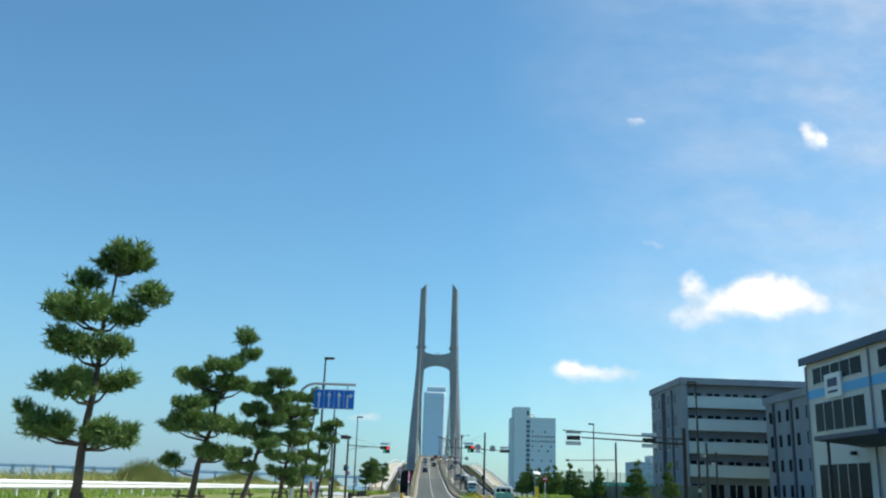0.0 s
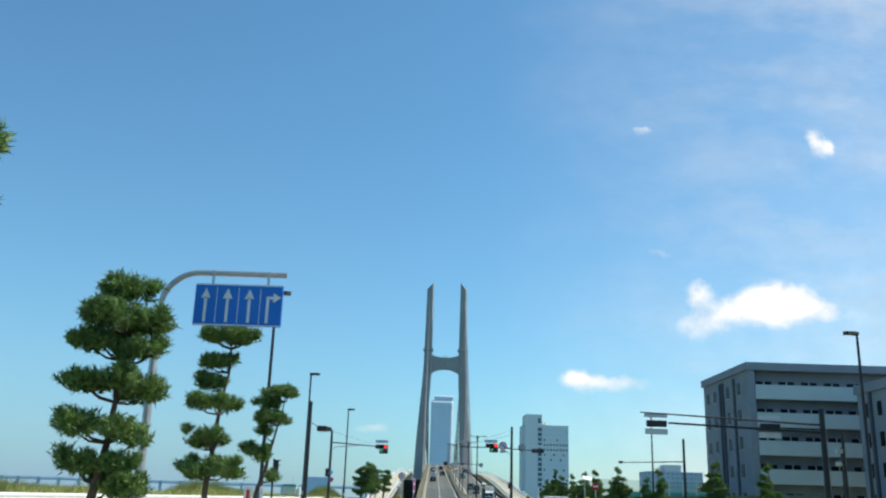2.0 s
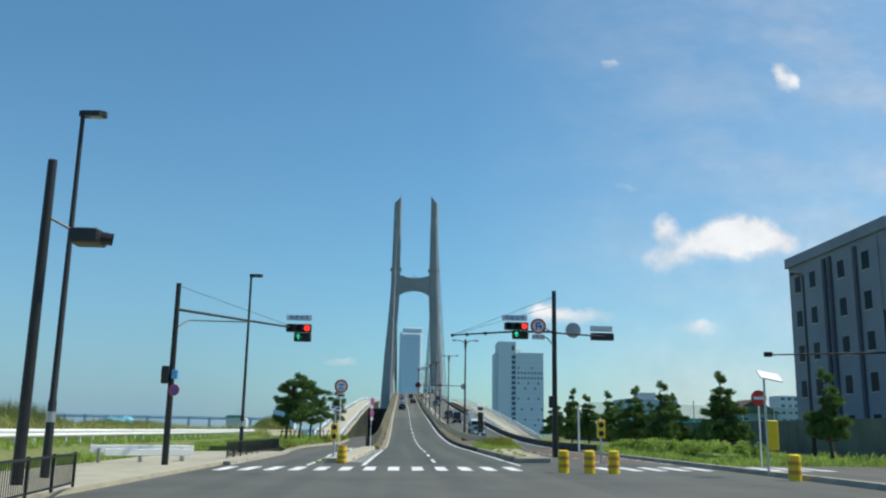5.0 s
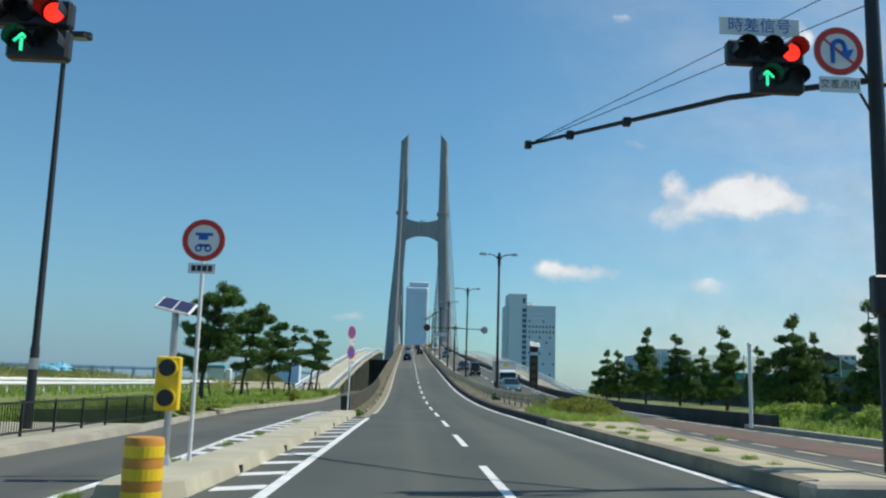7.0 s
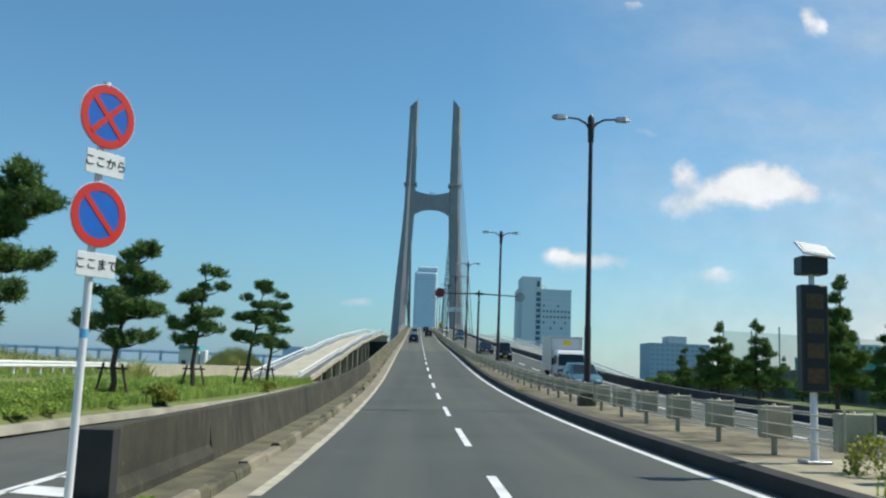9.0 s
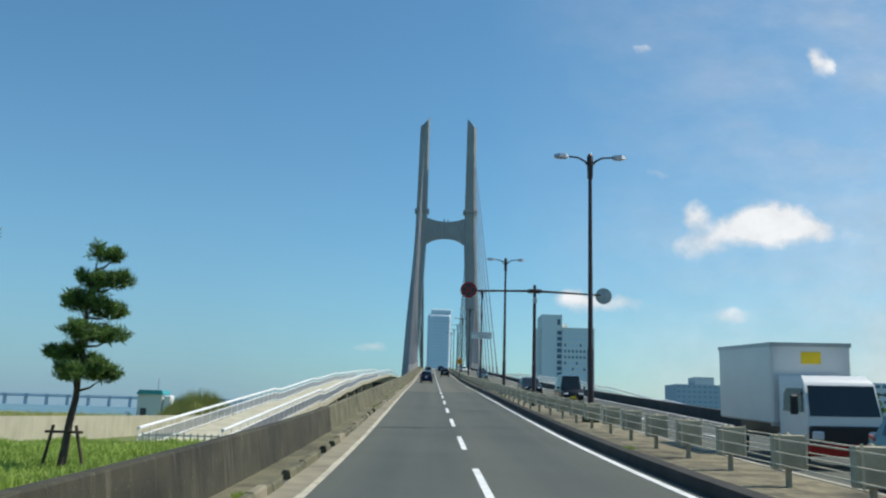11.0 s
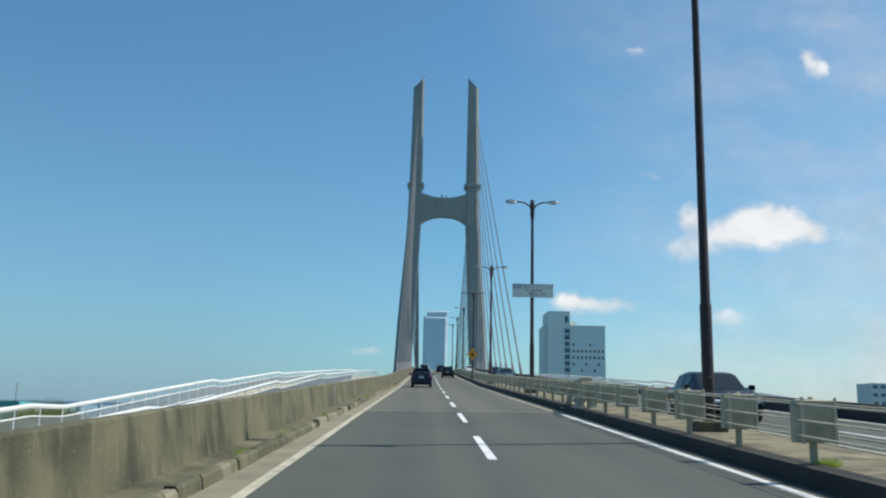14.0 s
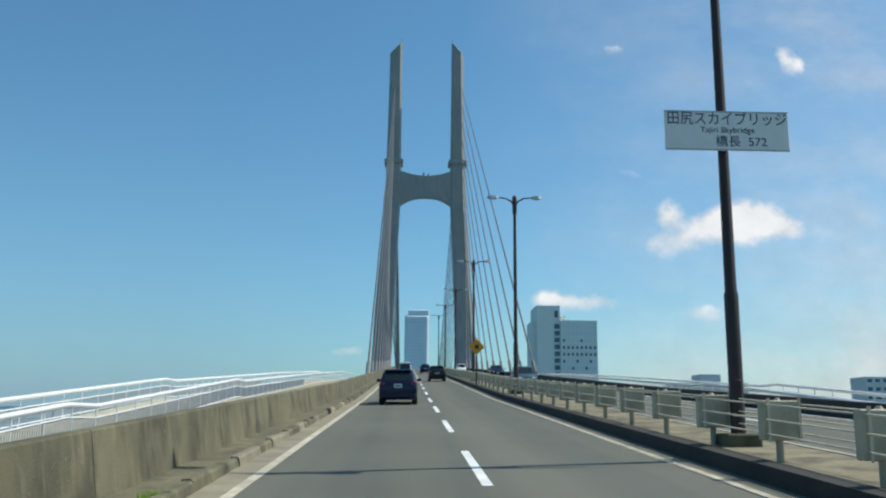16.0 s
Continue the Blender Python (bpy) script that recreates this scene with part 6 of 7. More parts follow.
for i, (x, y, lean, tiers) in enumerate(LEFT_PINES):
    pine(20 + i, tuple((z - (0.5 if i < 4 else 0.1) * z / 6.0, dx, r * (0.86 if i < 3 else 0.94)) for z, dx, r in tiers), lean).matrix_world = place(x, y, 0.12)
FAR_LEFT = [
    (-9.6, 145.5, 0.9, ((5.15, 1.1, 0.5), (4.75, 0.75, 1.0), (4.25, -0.1, 0.8), (3.9, 0.9, 0.95), (3.3, 0.0, 1.25), (2.7, 0.3, 1.35), (1.9, -0.5, 0.7), (2.2, 0.7, 0.9), (1.4, -0.2, 0.5))),
    (-9.9, 156.9, 1.0, ((5.2, 1.1, 0.42), (4.85, 0.6, 0.75), (4.5, 0.9, 0.9), (4.0, 0.1, 1.0), (3.4, 0.7, 0.95), (2.8, -0.7, 0.9), (2.5, 0.6, 0.9), (1.9, 0.0, 0.7))),
    (-9.9, 167.0, 0.5, ((4.75, 0.55, 0.66), (4.2, 0.1, 0.55), (3.8, 0.75, 0.85), (3.4, 0.0, 0.95), (2.9, 0.6, 1.1), (2.4, -0.4, 0.95), (1.9, 0.6, 0.8))),
    (-9.7, 177.0, 0.5, ((5.2, 0.75, 0.5), (4.65, 0.2, 0.4), (4.55, 1.0, 0.42), (4.0, -0.2, 0.72), (3.35, 0.35, 0.72), (2.85, -0.65, 0.7), (2.65, 0.75, 0.6), (2.2, -0.5, 0.55))),
    (-9.2, 186.0, 0.7, ((5.4, 0.75, 0.56), (4.75, -0.1, 0.42), (4.4, 0.9, 0.75), (3.8, 0.0, 0.75), (3.4, 0.85, 0.66), (2.7, -0.2, 0.6), (2.5, 0.7, 0.8))),
    (-9.45, 195.0, 0.5, ((5.6, 0.8, 0.3), (5.0, 0.6, 0.7), (4.3, 0.3, 0.9), (3.5, 0.6, 0.9), (2.8, -0.1, 0.7), (2.3, 0.5, 0.85))),
]
for i, (x, y, lean, tiers) in enumerate(FAR_LEFT):
    pine(40 + i, tuple((z, dx, r * 0.95) for z, dx, r in tiers), lean).matrix_world = place(x, y, 0.38)


def cone_tiers(h, w, seed):
    """Tiers of a more upright, conical pine."""
    rng = random.Random(seed)
    out, z = [], h
    while z > 0.3 * h:
        f = 1 - z / h
        r = max(0.28, w * min(1.0, 0.25 + 1.15 * f) * rng.uniform(0.85, 1.1))
        out.append((z, rng.uniform(-0.12, 0.12), r * 0.62))
        if f > 0.12:
            s = rng.choice((-1, 1))
            out.append((z - rng.uniform(0.1, 0.3), s * r * 0.6, r * 0.5))
            out.append((z - rng.uniform(0.15, 0.4), -s * r * 0.6, r * 0.5))
        z -= rng.uniform(0.62, 0.85)
    return tuple(out)


base_r = [pine(60, cone_tiers(5.0, 1.75, 1), 0.1, False), pine(61, cone_tiers(6.1, 1.8, 2), -0.1, False), pine(62, cone_tiers(4.5, 1.5, 3), 0.1, False)]
RIGHT_PINES = [(20, 149.8, 0), (20, 159.3, 0), (20, 168.7, 0), (20, 178.0, 1), (20, 187.5, 2), (20.8, 196.8, 0), (20.3, 141.5, 0), (21, 130.5, 0), (23, 120, 2), (26, 112, 0), (28, 104, 2), (29, 152, 2), (28, 164, 0), (29, 176, 2), (28, 188, 0), (30, 235, 2), (36, 246, 0), (41, 252, 2), (48, 262, 2), (56, 270, 0), (64, 280, 2), (74, 292, 0)]
used = set()
for i, (x, y, k) in enumerate(RIGHT_PINES):
    m = place(x, y, -0.12, 0, 0, 77 * i)
    if k in used:
        copy_thing(base_r[k], m)
    else:
        base_r[k].matrix_world = m
        used.add(k)


def leafy(b, centre, r, n, rng, size=0.09):
    for _ in range(n):
        a, u = rng.uniform(0, 6.283), rng.uniform(-0.4, 1)
        q = math.sqrt(max(0, 1 - u * u))
        k = rng.uniform(0.7, 1.05)
        p = Vector((centre[0] + r[0] * k * q * math.cos(a), centre[1] + r[1] * k * q * math.sin(a), centre[2] + r[2] * k * u))
        d = Vector((rng.uniform(-1, 1), rng.uniform(-1, 1), rng.uniform(-0.2, 1))).normalized() * size
        s = d.cross(Vector((rng.uniform(-1, 1), rng.uniform(-1, 1), 0.4))).normalized() * size * 0.5
        n0 = len(b.v)
        b.v += [tuple(p - s), tuple(p + d * 0.6 - s * 0.2), tuple(p + d), tuple(p + s)]
        b.f.append((n0, n0 + 1, n0 + 2, n0 + 3))


def hedge(seed, x0, y0, x1, y1, h, label, material=HEDGE, size=0.11, z=0.2, per=9):
    rng = random.Random(seed)
    t = thing("hedge", ((x0 + x1) / 2, (y0 + y1) / 2, z), label, "hedge")
    b = Build()
    wx, wy = (x1 - x0) / 2, (y1 - y0) / 2
    n = max(4, int(wx * wy * 4 * 2.2))
    for _ in range(n):
        px, py = rng.uniform(-wx, wx), rng.uniform(-wy, wy)
        hh = h * rng.uniform(0.55, 1.05)
        leafy(b, (px, py, hh * 0.3), (0.42, 0.42, hh * 0.75), int(34 * per), rng, size)
    part("foliage", b, material, t)
    part("core", Build().chamfer(-wx * 0.92, -wy * 0.92, -0.1, wx * 0.92, wy * 0.92, h * 0.34, 0.1), material, t)


hedge(1, 6.7, 137.4, 8.3, 149.5, 0.80, "clipped yellow-green hedge on the central reservation", HEDGE, 0.065, 0.2, 15)
hedge(3, 16.5, 120, 19.5, 137, 0.95, "bright green clipped shrubs beyond the slip road", GRASS, 0.15, 0.0, 5)
hedge(4, 17.5, 137, 19.5, 150, 0.8, "green shrubs beneath the pines", GRASS, 0.15, 0.0, 5)
hedge(5, -11.4, 138, -9.4, 166, 0.5, "leafy weeds along the kerb", GRASS, 0.11, 0.3, 8)


def blades(name, label, patches, n, h, material, seed, w=0.05, z=-0.1, line=None):
    """Loose bent blades over patches (x0, y0, x1, y1); with line, x is counted from that line."""
    rng = random.Random(seed)
    area = [(x1 - x0) * (y1 - y0) for x0, y0, x1, y1 in patches]
    v, f = [], []
    for (x0, y0, x1, y1), a in zip(patches, area):
        for _ in range(int(n * a / sum(area))):
            x, y = rng.uniform(x0, x1), rng.uniform(y0, y1)
            if a > 400 and h > 1 and not line and noise.noise((x * 0.06, y * 0.06, seed)) < -0.22 + 0.5 * max(0, 1 - min(x - x0, x1 - x, y - y0, y1 - y) / 6):
                continue  # ragged patches
            if line:
                x += line(y)
            hh = h * rng.uniform(0.4, 1.1) * (0.9 + 0.8 * noise.noise((x * 0.25, y * 0.25, seed)) ** 2 + 0.35 * noise.noise((x * 0.7, y * 0.7, seed + 3))) * (1.0 if h > 1 else 0.8 + 1.3 * max(0, noise.noise((x * 0.4, y * 0.4, seed + 9))))
            dx, dy = rng.uniform(-0.5, 0.5) * hh, rng.uniform(-0.5, 0.5) * hh
            a2 = rng.uniform(0, 3.14)
            cx, cy = math.cos(a2) * w, math.sin(a2) * w
            k = len(v)
            mx, my, mz = x + dx * 0.3, y + dy * 0.3, z + hh * 0.62
            v += [(x - cx, y - cy, z), (x + cx, y + cy, z), (mx + cx * 0.7, my + cy * 0.7, mz), (mx - cx * 0.7, my - cy * 0.7, mz), (x + dx, y + dy, z + hh * rng.uniform(0.82, 1.0))]
            f += [(k, k + 1, k + 2, k + 3), (k + 3, k + 2, k + 4)]
    me = bpy.data.meshes.new(name)
    me.from_pydata([(p[0], p[1], p[2] + fall(p[0])) for p in v], [], f)
    me.materials.append(material)
    return tagged(part(name, me, material, None, label), label, "grass", kind="stuff")


blades("grass", "bright green verge grass", [(-10.5, 138, -0.5, 214)], 100000, 0.42, GRASS, 3, 0.026, 0.3, lambda y: lerp(y, [137.6, 150, 160, 175, 195, 214], [-8.1, -8.6, -8.0, -7.0, -7.5, -8.0]))
blades("grass", "green roadside grass under the pines", [(-12.5, 0, -8.4, 84), (14.2, 112, 24, 140), (14.2, 140, 19, 175)], 26000, 0.4, GRASS, 4)
blades("reeds", "yellowish reeds behind the guard rail", [(-36, 40, -19.5, 205)], 90000, 2.2, REED, 5, 0.055)
blades("reeds", "far yellowish reeds along the shore", [(-78, 70, -36, 330), (-40, 205, -27, 330)], 50000, 1.3, REED, 7, 0.1)


blades("grass", "long bright grass in front of the clipped hedge", [(5.65, 136.0, 6.6, 147.5), (5.7, 135.6, 8.3, 137.6)], 3600, 0.42, GRASS, 6, 0.014, 0.2)
RAIL_X = lambda y: lerp(y, [q[1] for q in RAIL_LINE], [q[0] for q in RAIL_LINE])
blades("grass", "rough grass on the bank by the guard rail", [(-3.6, 20, 0.9, 204)], 30000, 0.36, GRASS, 8, 0.03, 0.72, RAIL_X)
blades("grass", "short dense grass between the bank and the footway", [(0.7, 20, 2.7, 140)], 40000, 0.3, GRASS, 12, 0.024, 0.12, RAIL_X)
blades("grass", "rough grass at the foot of the bank", [(0.6, 20, 2.6, 204)], 26000, 0.62, GRASS, 9, 0.03, -0.05, RAIL_X)


def weed_bush(seed, x, y, z, r, h):
    """A sprawling leafy weed: several leaning lumps of leaves."""
    rng = random.Random(seed)
    t = thing("weed_bush", (x, y, z), "sprawling leafy green weeds on the verge", "bush", "verge weeds")
    b = Build()
    for _ in range(7):
        a, k = rng.uniform(0, 6.283), rng.uniform(0, 0.8)
        hh = h * rng.uniform(0.45, 1.0) * (1 - 0.4 * k)
        leafy(b, (r * k * math.cos(a), r * k * math.sin(a), hh * 0.35), (r * 0.42, r * 0.42, hh * 0.62), 170, rng, 0.10)
    part("leaves", b, GRASS if seed % 3 else HEDGE, t)
    part("stem", Build().tube([(0, 0, -0.15), (0.03, 0.02, h * 0.5)], 0.02, 5), BARK, t)


rng = random.Random(31)
for i in range(26):
    y = rng.uniform(138.5, 186)
    x = lerp(y, [137.6, 150, 160, 175, 195], [-8.1, -8.6, -8.0, -7.0, -7.5]) - rng.choice((0.45, 0.7, 1.3, 2.6, 4.2))
    weed_bush(300 + i, x, y, 0.3, rng.uniform(0.45, 1.0), rng.uniform(0.35, 0.85))

for i, (x, y) in enumerate(((-2.28, 145.2), (-2.3, 145.75))):
    weed_bush(400 + 3 * i, x, y, 0.02, 0.16, 0.3)


def weed(seed):
    rng = random.Random(seed)
    t = thing("weed_tuft", (0, 0, 0), "small dry green weed tuft", "weed", "kerb weeds")
    b = Build()
    for _ in range(160):
        a, r = rng.uniform(0, 6.283), rng.uniform(0, 0.15)
        hh = rng.uniform(0.03, 0.12)
        x, y = r * math.cos(a), r * math.sin(a)
        n0 = len(b.v)
        b.v += [(x - 0.012, y, -0.01), (x + 0.012, y, -0.01), (x + rng.uniform(-0.12, 0.12), y + rng.uniform(-0.12, 0.12), hh)]
        b.f.append((n0, n0 + 1, n0 + 2))
    part("leaves", b, GRASS, t)
    return t


w0 = weed(3)
rng = random.Random(9)
first = True
for i in range(30):
    if i < 14:
        y = rng.uniform(117, 134)
        x, z = rng.uniform(5.6, 7.2 + (y - 117) * 0.07), 0.235
    elif i < 20:
        y = rng.uniform(115.3, 140)
        x, z = rng.choice((-4.16, -2.55)), 0.0
    else:
        y = rng.uniform(165, 300)
        x = rng.choice((-2.66 + kerb_bend(y), 5.35))
        z = deck(y) + (0.1 if x < 0 else 0.24)
    m = place(x, y, z, 0, 0, rng.uniform(0, 360))
    if first:
        w0.matrix_world = m
        first = False
    else:
        c = copy_thing(w0, m)


def reed_mound(seed, x, y, rx, ry, h):
    rng = random.Random(seed)
    t = thing("reed_clump", (x, y, -0.1), "tall yellow-green reed clump on the shore", "reeds", "reed clumps")
    b = Build()
    for _ in range(6000):
        a, k = rng.uniform(0, 6.283), math.sqrt(rng.random())
        px, py = rx * k * math.cos(a), ry * k * math.sin(a)
        top = h * (1 - 0.75 * k * k) * rng.uniform(0.6, 1.1)
        z0 = top * rng.uniform(0, 0.6)
        w = 0.05
        n0 = len(b.v)
        b.v += [(px - w, py, z0), (px + w, py, z0), (px + rng.uniform(-0.4, 0.4), py + rng.uniform(-0.4, 0.4), top)]
        b.f.append((n0, n0 + 1, n0 + 2))
    part("foliage", b, REED, t)
    part("heart", Build().loft([[(rx * k * 0.8 * math.cos(a), ry * k * 0.8 * math.sin(a), h * 0.62 * math.sqrt(max(0, 1 - k * k)) * (1 + 0.15 * math.sin(3 * a))) for a in [q * 6.283 / 14 for q in range(14)]] for k in (1.0, 0.8, 0.5, 0.15)]), REED, t)


for s, a in enumerate(((-28, 137, 6, 4, 3.6), (-19.8, 64, 3, 3, 3.2), (-48, 230, 14, 6, 3.4), (-36, 185, 9, 6, 2.9), (-60, 170, 12, 7, 2.6), (-33, 300, 6, 5, 5.2), (-40, 110, 9, 5, 2.8), (-27, 100, 5, 5, 2.4))):
    reed_mound(s, *a)


# ---- shore and backdrop things ----
t = thing("shore_hut", (-48.6, 320.0, -0.1), "pale grey hut with a teal roof by the shore", "hut")
part("wall", Build().box(0, 0, 0, 4.0, 4, 4.5), FACADE_FAR, t)
part("roof", Build().loft([[(-0.25, -0.3, 4.5), (4.25, -0.3, 4.5), (4.0, -0.3, 5.2), (0.25, -0.3, 5.2)], [(-0.25, 4.3, 4.5), (4.25, 4.3, 4.5), (4.0, 4.3, 5.2), (0.25, 4.3, 5.2)]]), TEAL, t)
part("door", Build().box(0.6, -0.05, 0, 1.6, 0.03, 2.2), FACADE_DARK, t)
part("aerial", Build().tube([(3.0, 1, 5.1), (3.0, 1, 7.2)], 0.06, 5), STEEL, t)
part("white_tank", Build().chamfer(4.3, 0, 0, 5.6, 2, 4.4, 0.2), WHITE_PAINT, t)
for i, (x, y, s) in enumerate(((-48.6, 223.5, 1.0), (-46.5, 224, 1.25), (-47.6, 222.5, 0.9))):
    t = thing("tarpaulin_heap", (x, y, 2.3), "pale blue tarpaulin over a heap", "tarpaulin", "tarpaulins")
    rr = random.Random(i)
    rings = [[(s * k * 1.6 * math.cos(a) * rr.uniform(0.7, 1.3), s * k * math.sin(a) * rr.uniform(0.7, 1.3), s * 0.95 * (1 - k * k) * rr.uniform(0.7, 1.15)) for a in [q * 6.283 / 12 for q in range(12)]] for k in (1.0, 0.75, 0.45, 0.12)]
    part("sheet", Build().loft(rings), TARP, t)


def far_block(x, y, w, d, h, label, material, rows=0, cols=0, roof=None, wm=HAZE_GLASS):
    t = thing("far_building", (x, y, -0.1), label, "building", "far buildings")
    part("wall", Build().box(0, 0, 0, w, d, h), material, t)
    if roof:
        part("roof_box", Build().box(w * 0.35, d * 0.2, h, w * 0.65, d * 0.8, h + roof), material, t)
    for k in range(rows):
        for i in range(cols):
            part("window", Build().box(w * (i + 0.2) / cols, -0.06, h * (k + 0.35) / rows, w * (i + 0.8) / cols, 0.1, h * (k + 0.75) / rows), wm, t)
    return t


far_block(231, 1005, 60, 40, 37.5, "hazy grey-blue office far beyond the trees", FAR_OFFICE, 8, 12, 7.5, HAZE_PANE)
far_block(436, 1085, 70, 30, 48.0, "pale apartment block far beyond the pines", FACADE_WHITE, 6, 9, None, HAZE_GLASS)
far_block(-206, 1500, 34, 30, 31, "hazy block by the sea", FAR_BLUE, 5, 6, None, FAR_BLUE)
t = thing("house", (70, 260, -0.1), "brown-roofed house half hidden by trees", "house")
part("wall", Build().box(0, 0, 0, 10, 9, 6), FACADE_GREY, t)
part("roof", Build().loft([[(-0.6, -0.6, 6), (10.6, -0.6, 6), (5, -0.6, 9)], [(-0.6, 9.6, 6), (10.6, 9.6, 6), (5, 9.6, 9)]]), BARK, t)
part("window", Build().box(2, -0.05, 3.5, 3.6, 0.1, 5).box(6, -0.05, 3.5, 7.6, 0.1, 5), DARK_GLASS, t)


def field_shrub(seed, x, y, r, h):
    rng = random.Random(seed)
    t = thing("shrub", (x, y, -0.12), "rounded dark green shrub before the field wall", "shrub", "field shrubs")
    part("stem", Build().tube([(0, 0, 0), (0.05, 0.03, h * 0.6)], [0.07, 0.03], 6), BARK, t)
    b = Build()
    for _ in range(8):
        a, k = rng.uniform(0, 6.283), rng.uniform(0, 0.7)
        leafy(b, (r * k * math.cos(a), r * k * math.sin(a), h * rng.uniform(0.25, 0.7)), (r * 0.5, r * 0.5, h * 0.3), 160, rng, 0.22)
    part("foliage", b, PINE, t)


def ball_net():
    t = thing("net_fence", (33.5, 232.0, -0.1), "tall green ball netting on grey poles", "fence")
    for i in range(17):
        part("pole", Build().tube([(i * 3.5, i * 1.0, 0), (i * 3.5, i * 1.0, 7.0 if i % 2 else 7.6)], 0.1, 6), STEEL, t)
    part("net", Build().add([(0, 0, 0), (56, 16, 0), (56, 16, 6.8), (0, 0, 6.8)], [(0, 1, 2, 3)]), NET, t)
    part("lower_screen", Build().add([(9, 2.7, 0), (56, 16.1, 0), (56, 16.1, 4.3), (9, 2.7, 4.3)], [(0, 1, 2, 3)]), TEAL, t)


ball_net()
rng = random.Random(77)
for i in range(16):
    y = 150 + i * 7.2 + rng.uniform(-2, 2)
    x = lerp(y, [150, 200, 260], [28.6, 30.6, 32.6])
    field_shrub(500 + i, x, y, rng.uniform(1.1, 1.9), rng.uniform(1.6, 3.0))
setting("field_wall", Build().loft([[(x, y, -0.1), (x + 0.3, y, -0.1), (x + 0.3, y, 2.4), (x, y, 2.4)] for x, y in ((31, 100), (30, 150), (32, 200), (34, 260))]), WALL_MOSSY, "long grey wall behind the pines")


# ---- cars ----
def car(label, paint, kind="hatch"):
    """Drives away along +y. Length along y, origin on the ground at the middle."""
    t = thing("car", (0, 0, 0), label, "car", "cars on the bridge")
    L, W, H, belt, tail, roof0, roof1, screen = {"hatch": (4.15, 1.70, 1.54, 0.98, 0.10, 0.62, 0.25, 1.12), "sedan": (4.7, 1.80, 1.45, 0.93, 0.85, 1.55, 0.35, 1.15), "van": (3.7, 1.50, 1.88, 1.02, 0.04, 0.22, 0.75, 1.25)}[kind]
    h, w = L / 2, W / 2
    # along the car: y, sill, belt, top, half width, half width of the roof
    st = [(-h, 0.42, belt - 0.20, belt - 0.16, w * 0.86, w * 0.70), (-h + 0.05, 0.27, belt - 0.04, belt, w * 0.95, w * 0.80), (-h + tail + 0.02, 0.22, belt, belt + 0.05, w * 0.98, w * 0.84),
          (-h + roof0 * 0.8 + 0.02, 0.20, belt, H - 0.09, w, w * 0.76), (-h + roof0 + 0.22, 0.20, belt, H - 0.01, w, w * 0.74), (-0.25, 0.20, belt - 0.01, H, w, w * 0.75), (roof1, 0.20, belt - 0.03, H - 0.05, w, w * 0.73),
          (screen, 0.20, belt - 0.06, belt - 0.01, w * 0.99, w * 0.82), (h - 0.4, 0.22, belt - 0.14, belt - 0.10, w * 0.96, w * 0.76), (h - 0.08, 0.28, belt - 0.28, belt - 0.24, w * 0.88, w * 0.66), (h, 0.40, belt - 0.38, belt - 0.35, w * 0.78, w * 0.6)]

    def ring(y, lo, be, to, a, r):
        side = [(a * 0.93, lo), (a, lo + 0.14), (a, be - 0.14), (a * 0.955, be), (r, to - 0.05), (r * 0.82, to)]
        return [(-x, y, z) for x, z in side] + [(x, y, z) for x, z in side[::-1]]

    rings = [ring(*q) for q in st]
    body = part("body", Build().loft(rings), paint, t, smooth=True)

    def pane(name, quad, inset=0.9, out=0.012):
        q = [Vector(p) for p in quad]
        m = sum(q, Vector()) / 4
        n = (q[2] - q[0]).cross(q[3] - q[1]).normalized()
        if n.dot(m - Vector((0, 0, 0.8))) < 0:
            n = -n
        q = [m + (p - m) * inset + n * out for p in q]
        part(name, Build().add([*q, *[p - n * 0.06 for p in q]], [(0, 1, 2, 3), (4, 7, 6, 5), (0, 4, 5, 1), (1, 5, 6, 2), (2, 6, 7, 3), (3, 7, 4, 0)]), CAR_GLASS, body)

    pane("rear_window", (rings[2][4], rings[2][7], rings[3][7], rings[3][4]), 0.9, 0.05)
    pane("windscreen", (rings[7][4], rings[7][7], rings[6][7], rings[6][4]), 0.92, 0.05)
    for a, b2 in ((3, 4), (7, 8)):
        for i, j in ((3, 5), (5, 6)):
            pane("side_window", (rings[i][a if a == 3 else b2], rings[j][a if a == 3 else b2], rings[j][b2 if a == 3 else a], rings[i][b2 if a == 3 else a]), 0.86)
    if kind != "sedan":
        part("spoiler", Build().chamfer(-w * 0.66, -h + roof0 * 0.62, H - 0.07, w * 0.66, -h + roof0 + 0.24, H - 0.02, 0.015), paint, body)
    part("wiper", Build().tube([(-0.05, -h + tail - 0.02, belt + 0.06), (0.32, -h + tail + 0.02, belt + 0.12)], 0.012, 5), BLACK, body)
    for s in (-1, 1):
        part("tail_lamp", Build().loft([[(s * w * 0.62, -h + 0.015, belt - 0.30), (s * w * 0.93, -h + 0.03, belt - 0.26), (s * w * 0.93, -h + 0.06, belt + 0.02), (s * w * 0.70, -h + 0.03, belt + 0.0)], [(s * w * 0.62, -h + 0.16, belt - 0.30), (s * w * 0.985, -h + 0.34, belt - 0.26), (s * w * 0.985, -h + 0.36, belt - 0.02), (s * w * 0.70, -h + 0.2, belt - 0.02)]]), TAIL_RED, t, "glossy red tail lamp")
        part("head_lamp", Build().chamfer(s * w * 0.60 - 0.17, h - 0.30, belt - 0.42, s * w * 0.60 + 0.17, h - 0.02, belt - 0.27, 0.04), HEADLAMP, t, "clear head lamp")
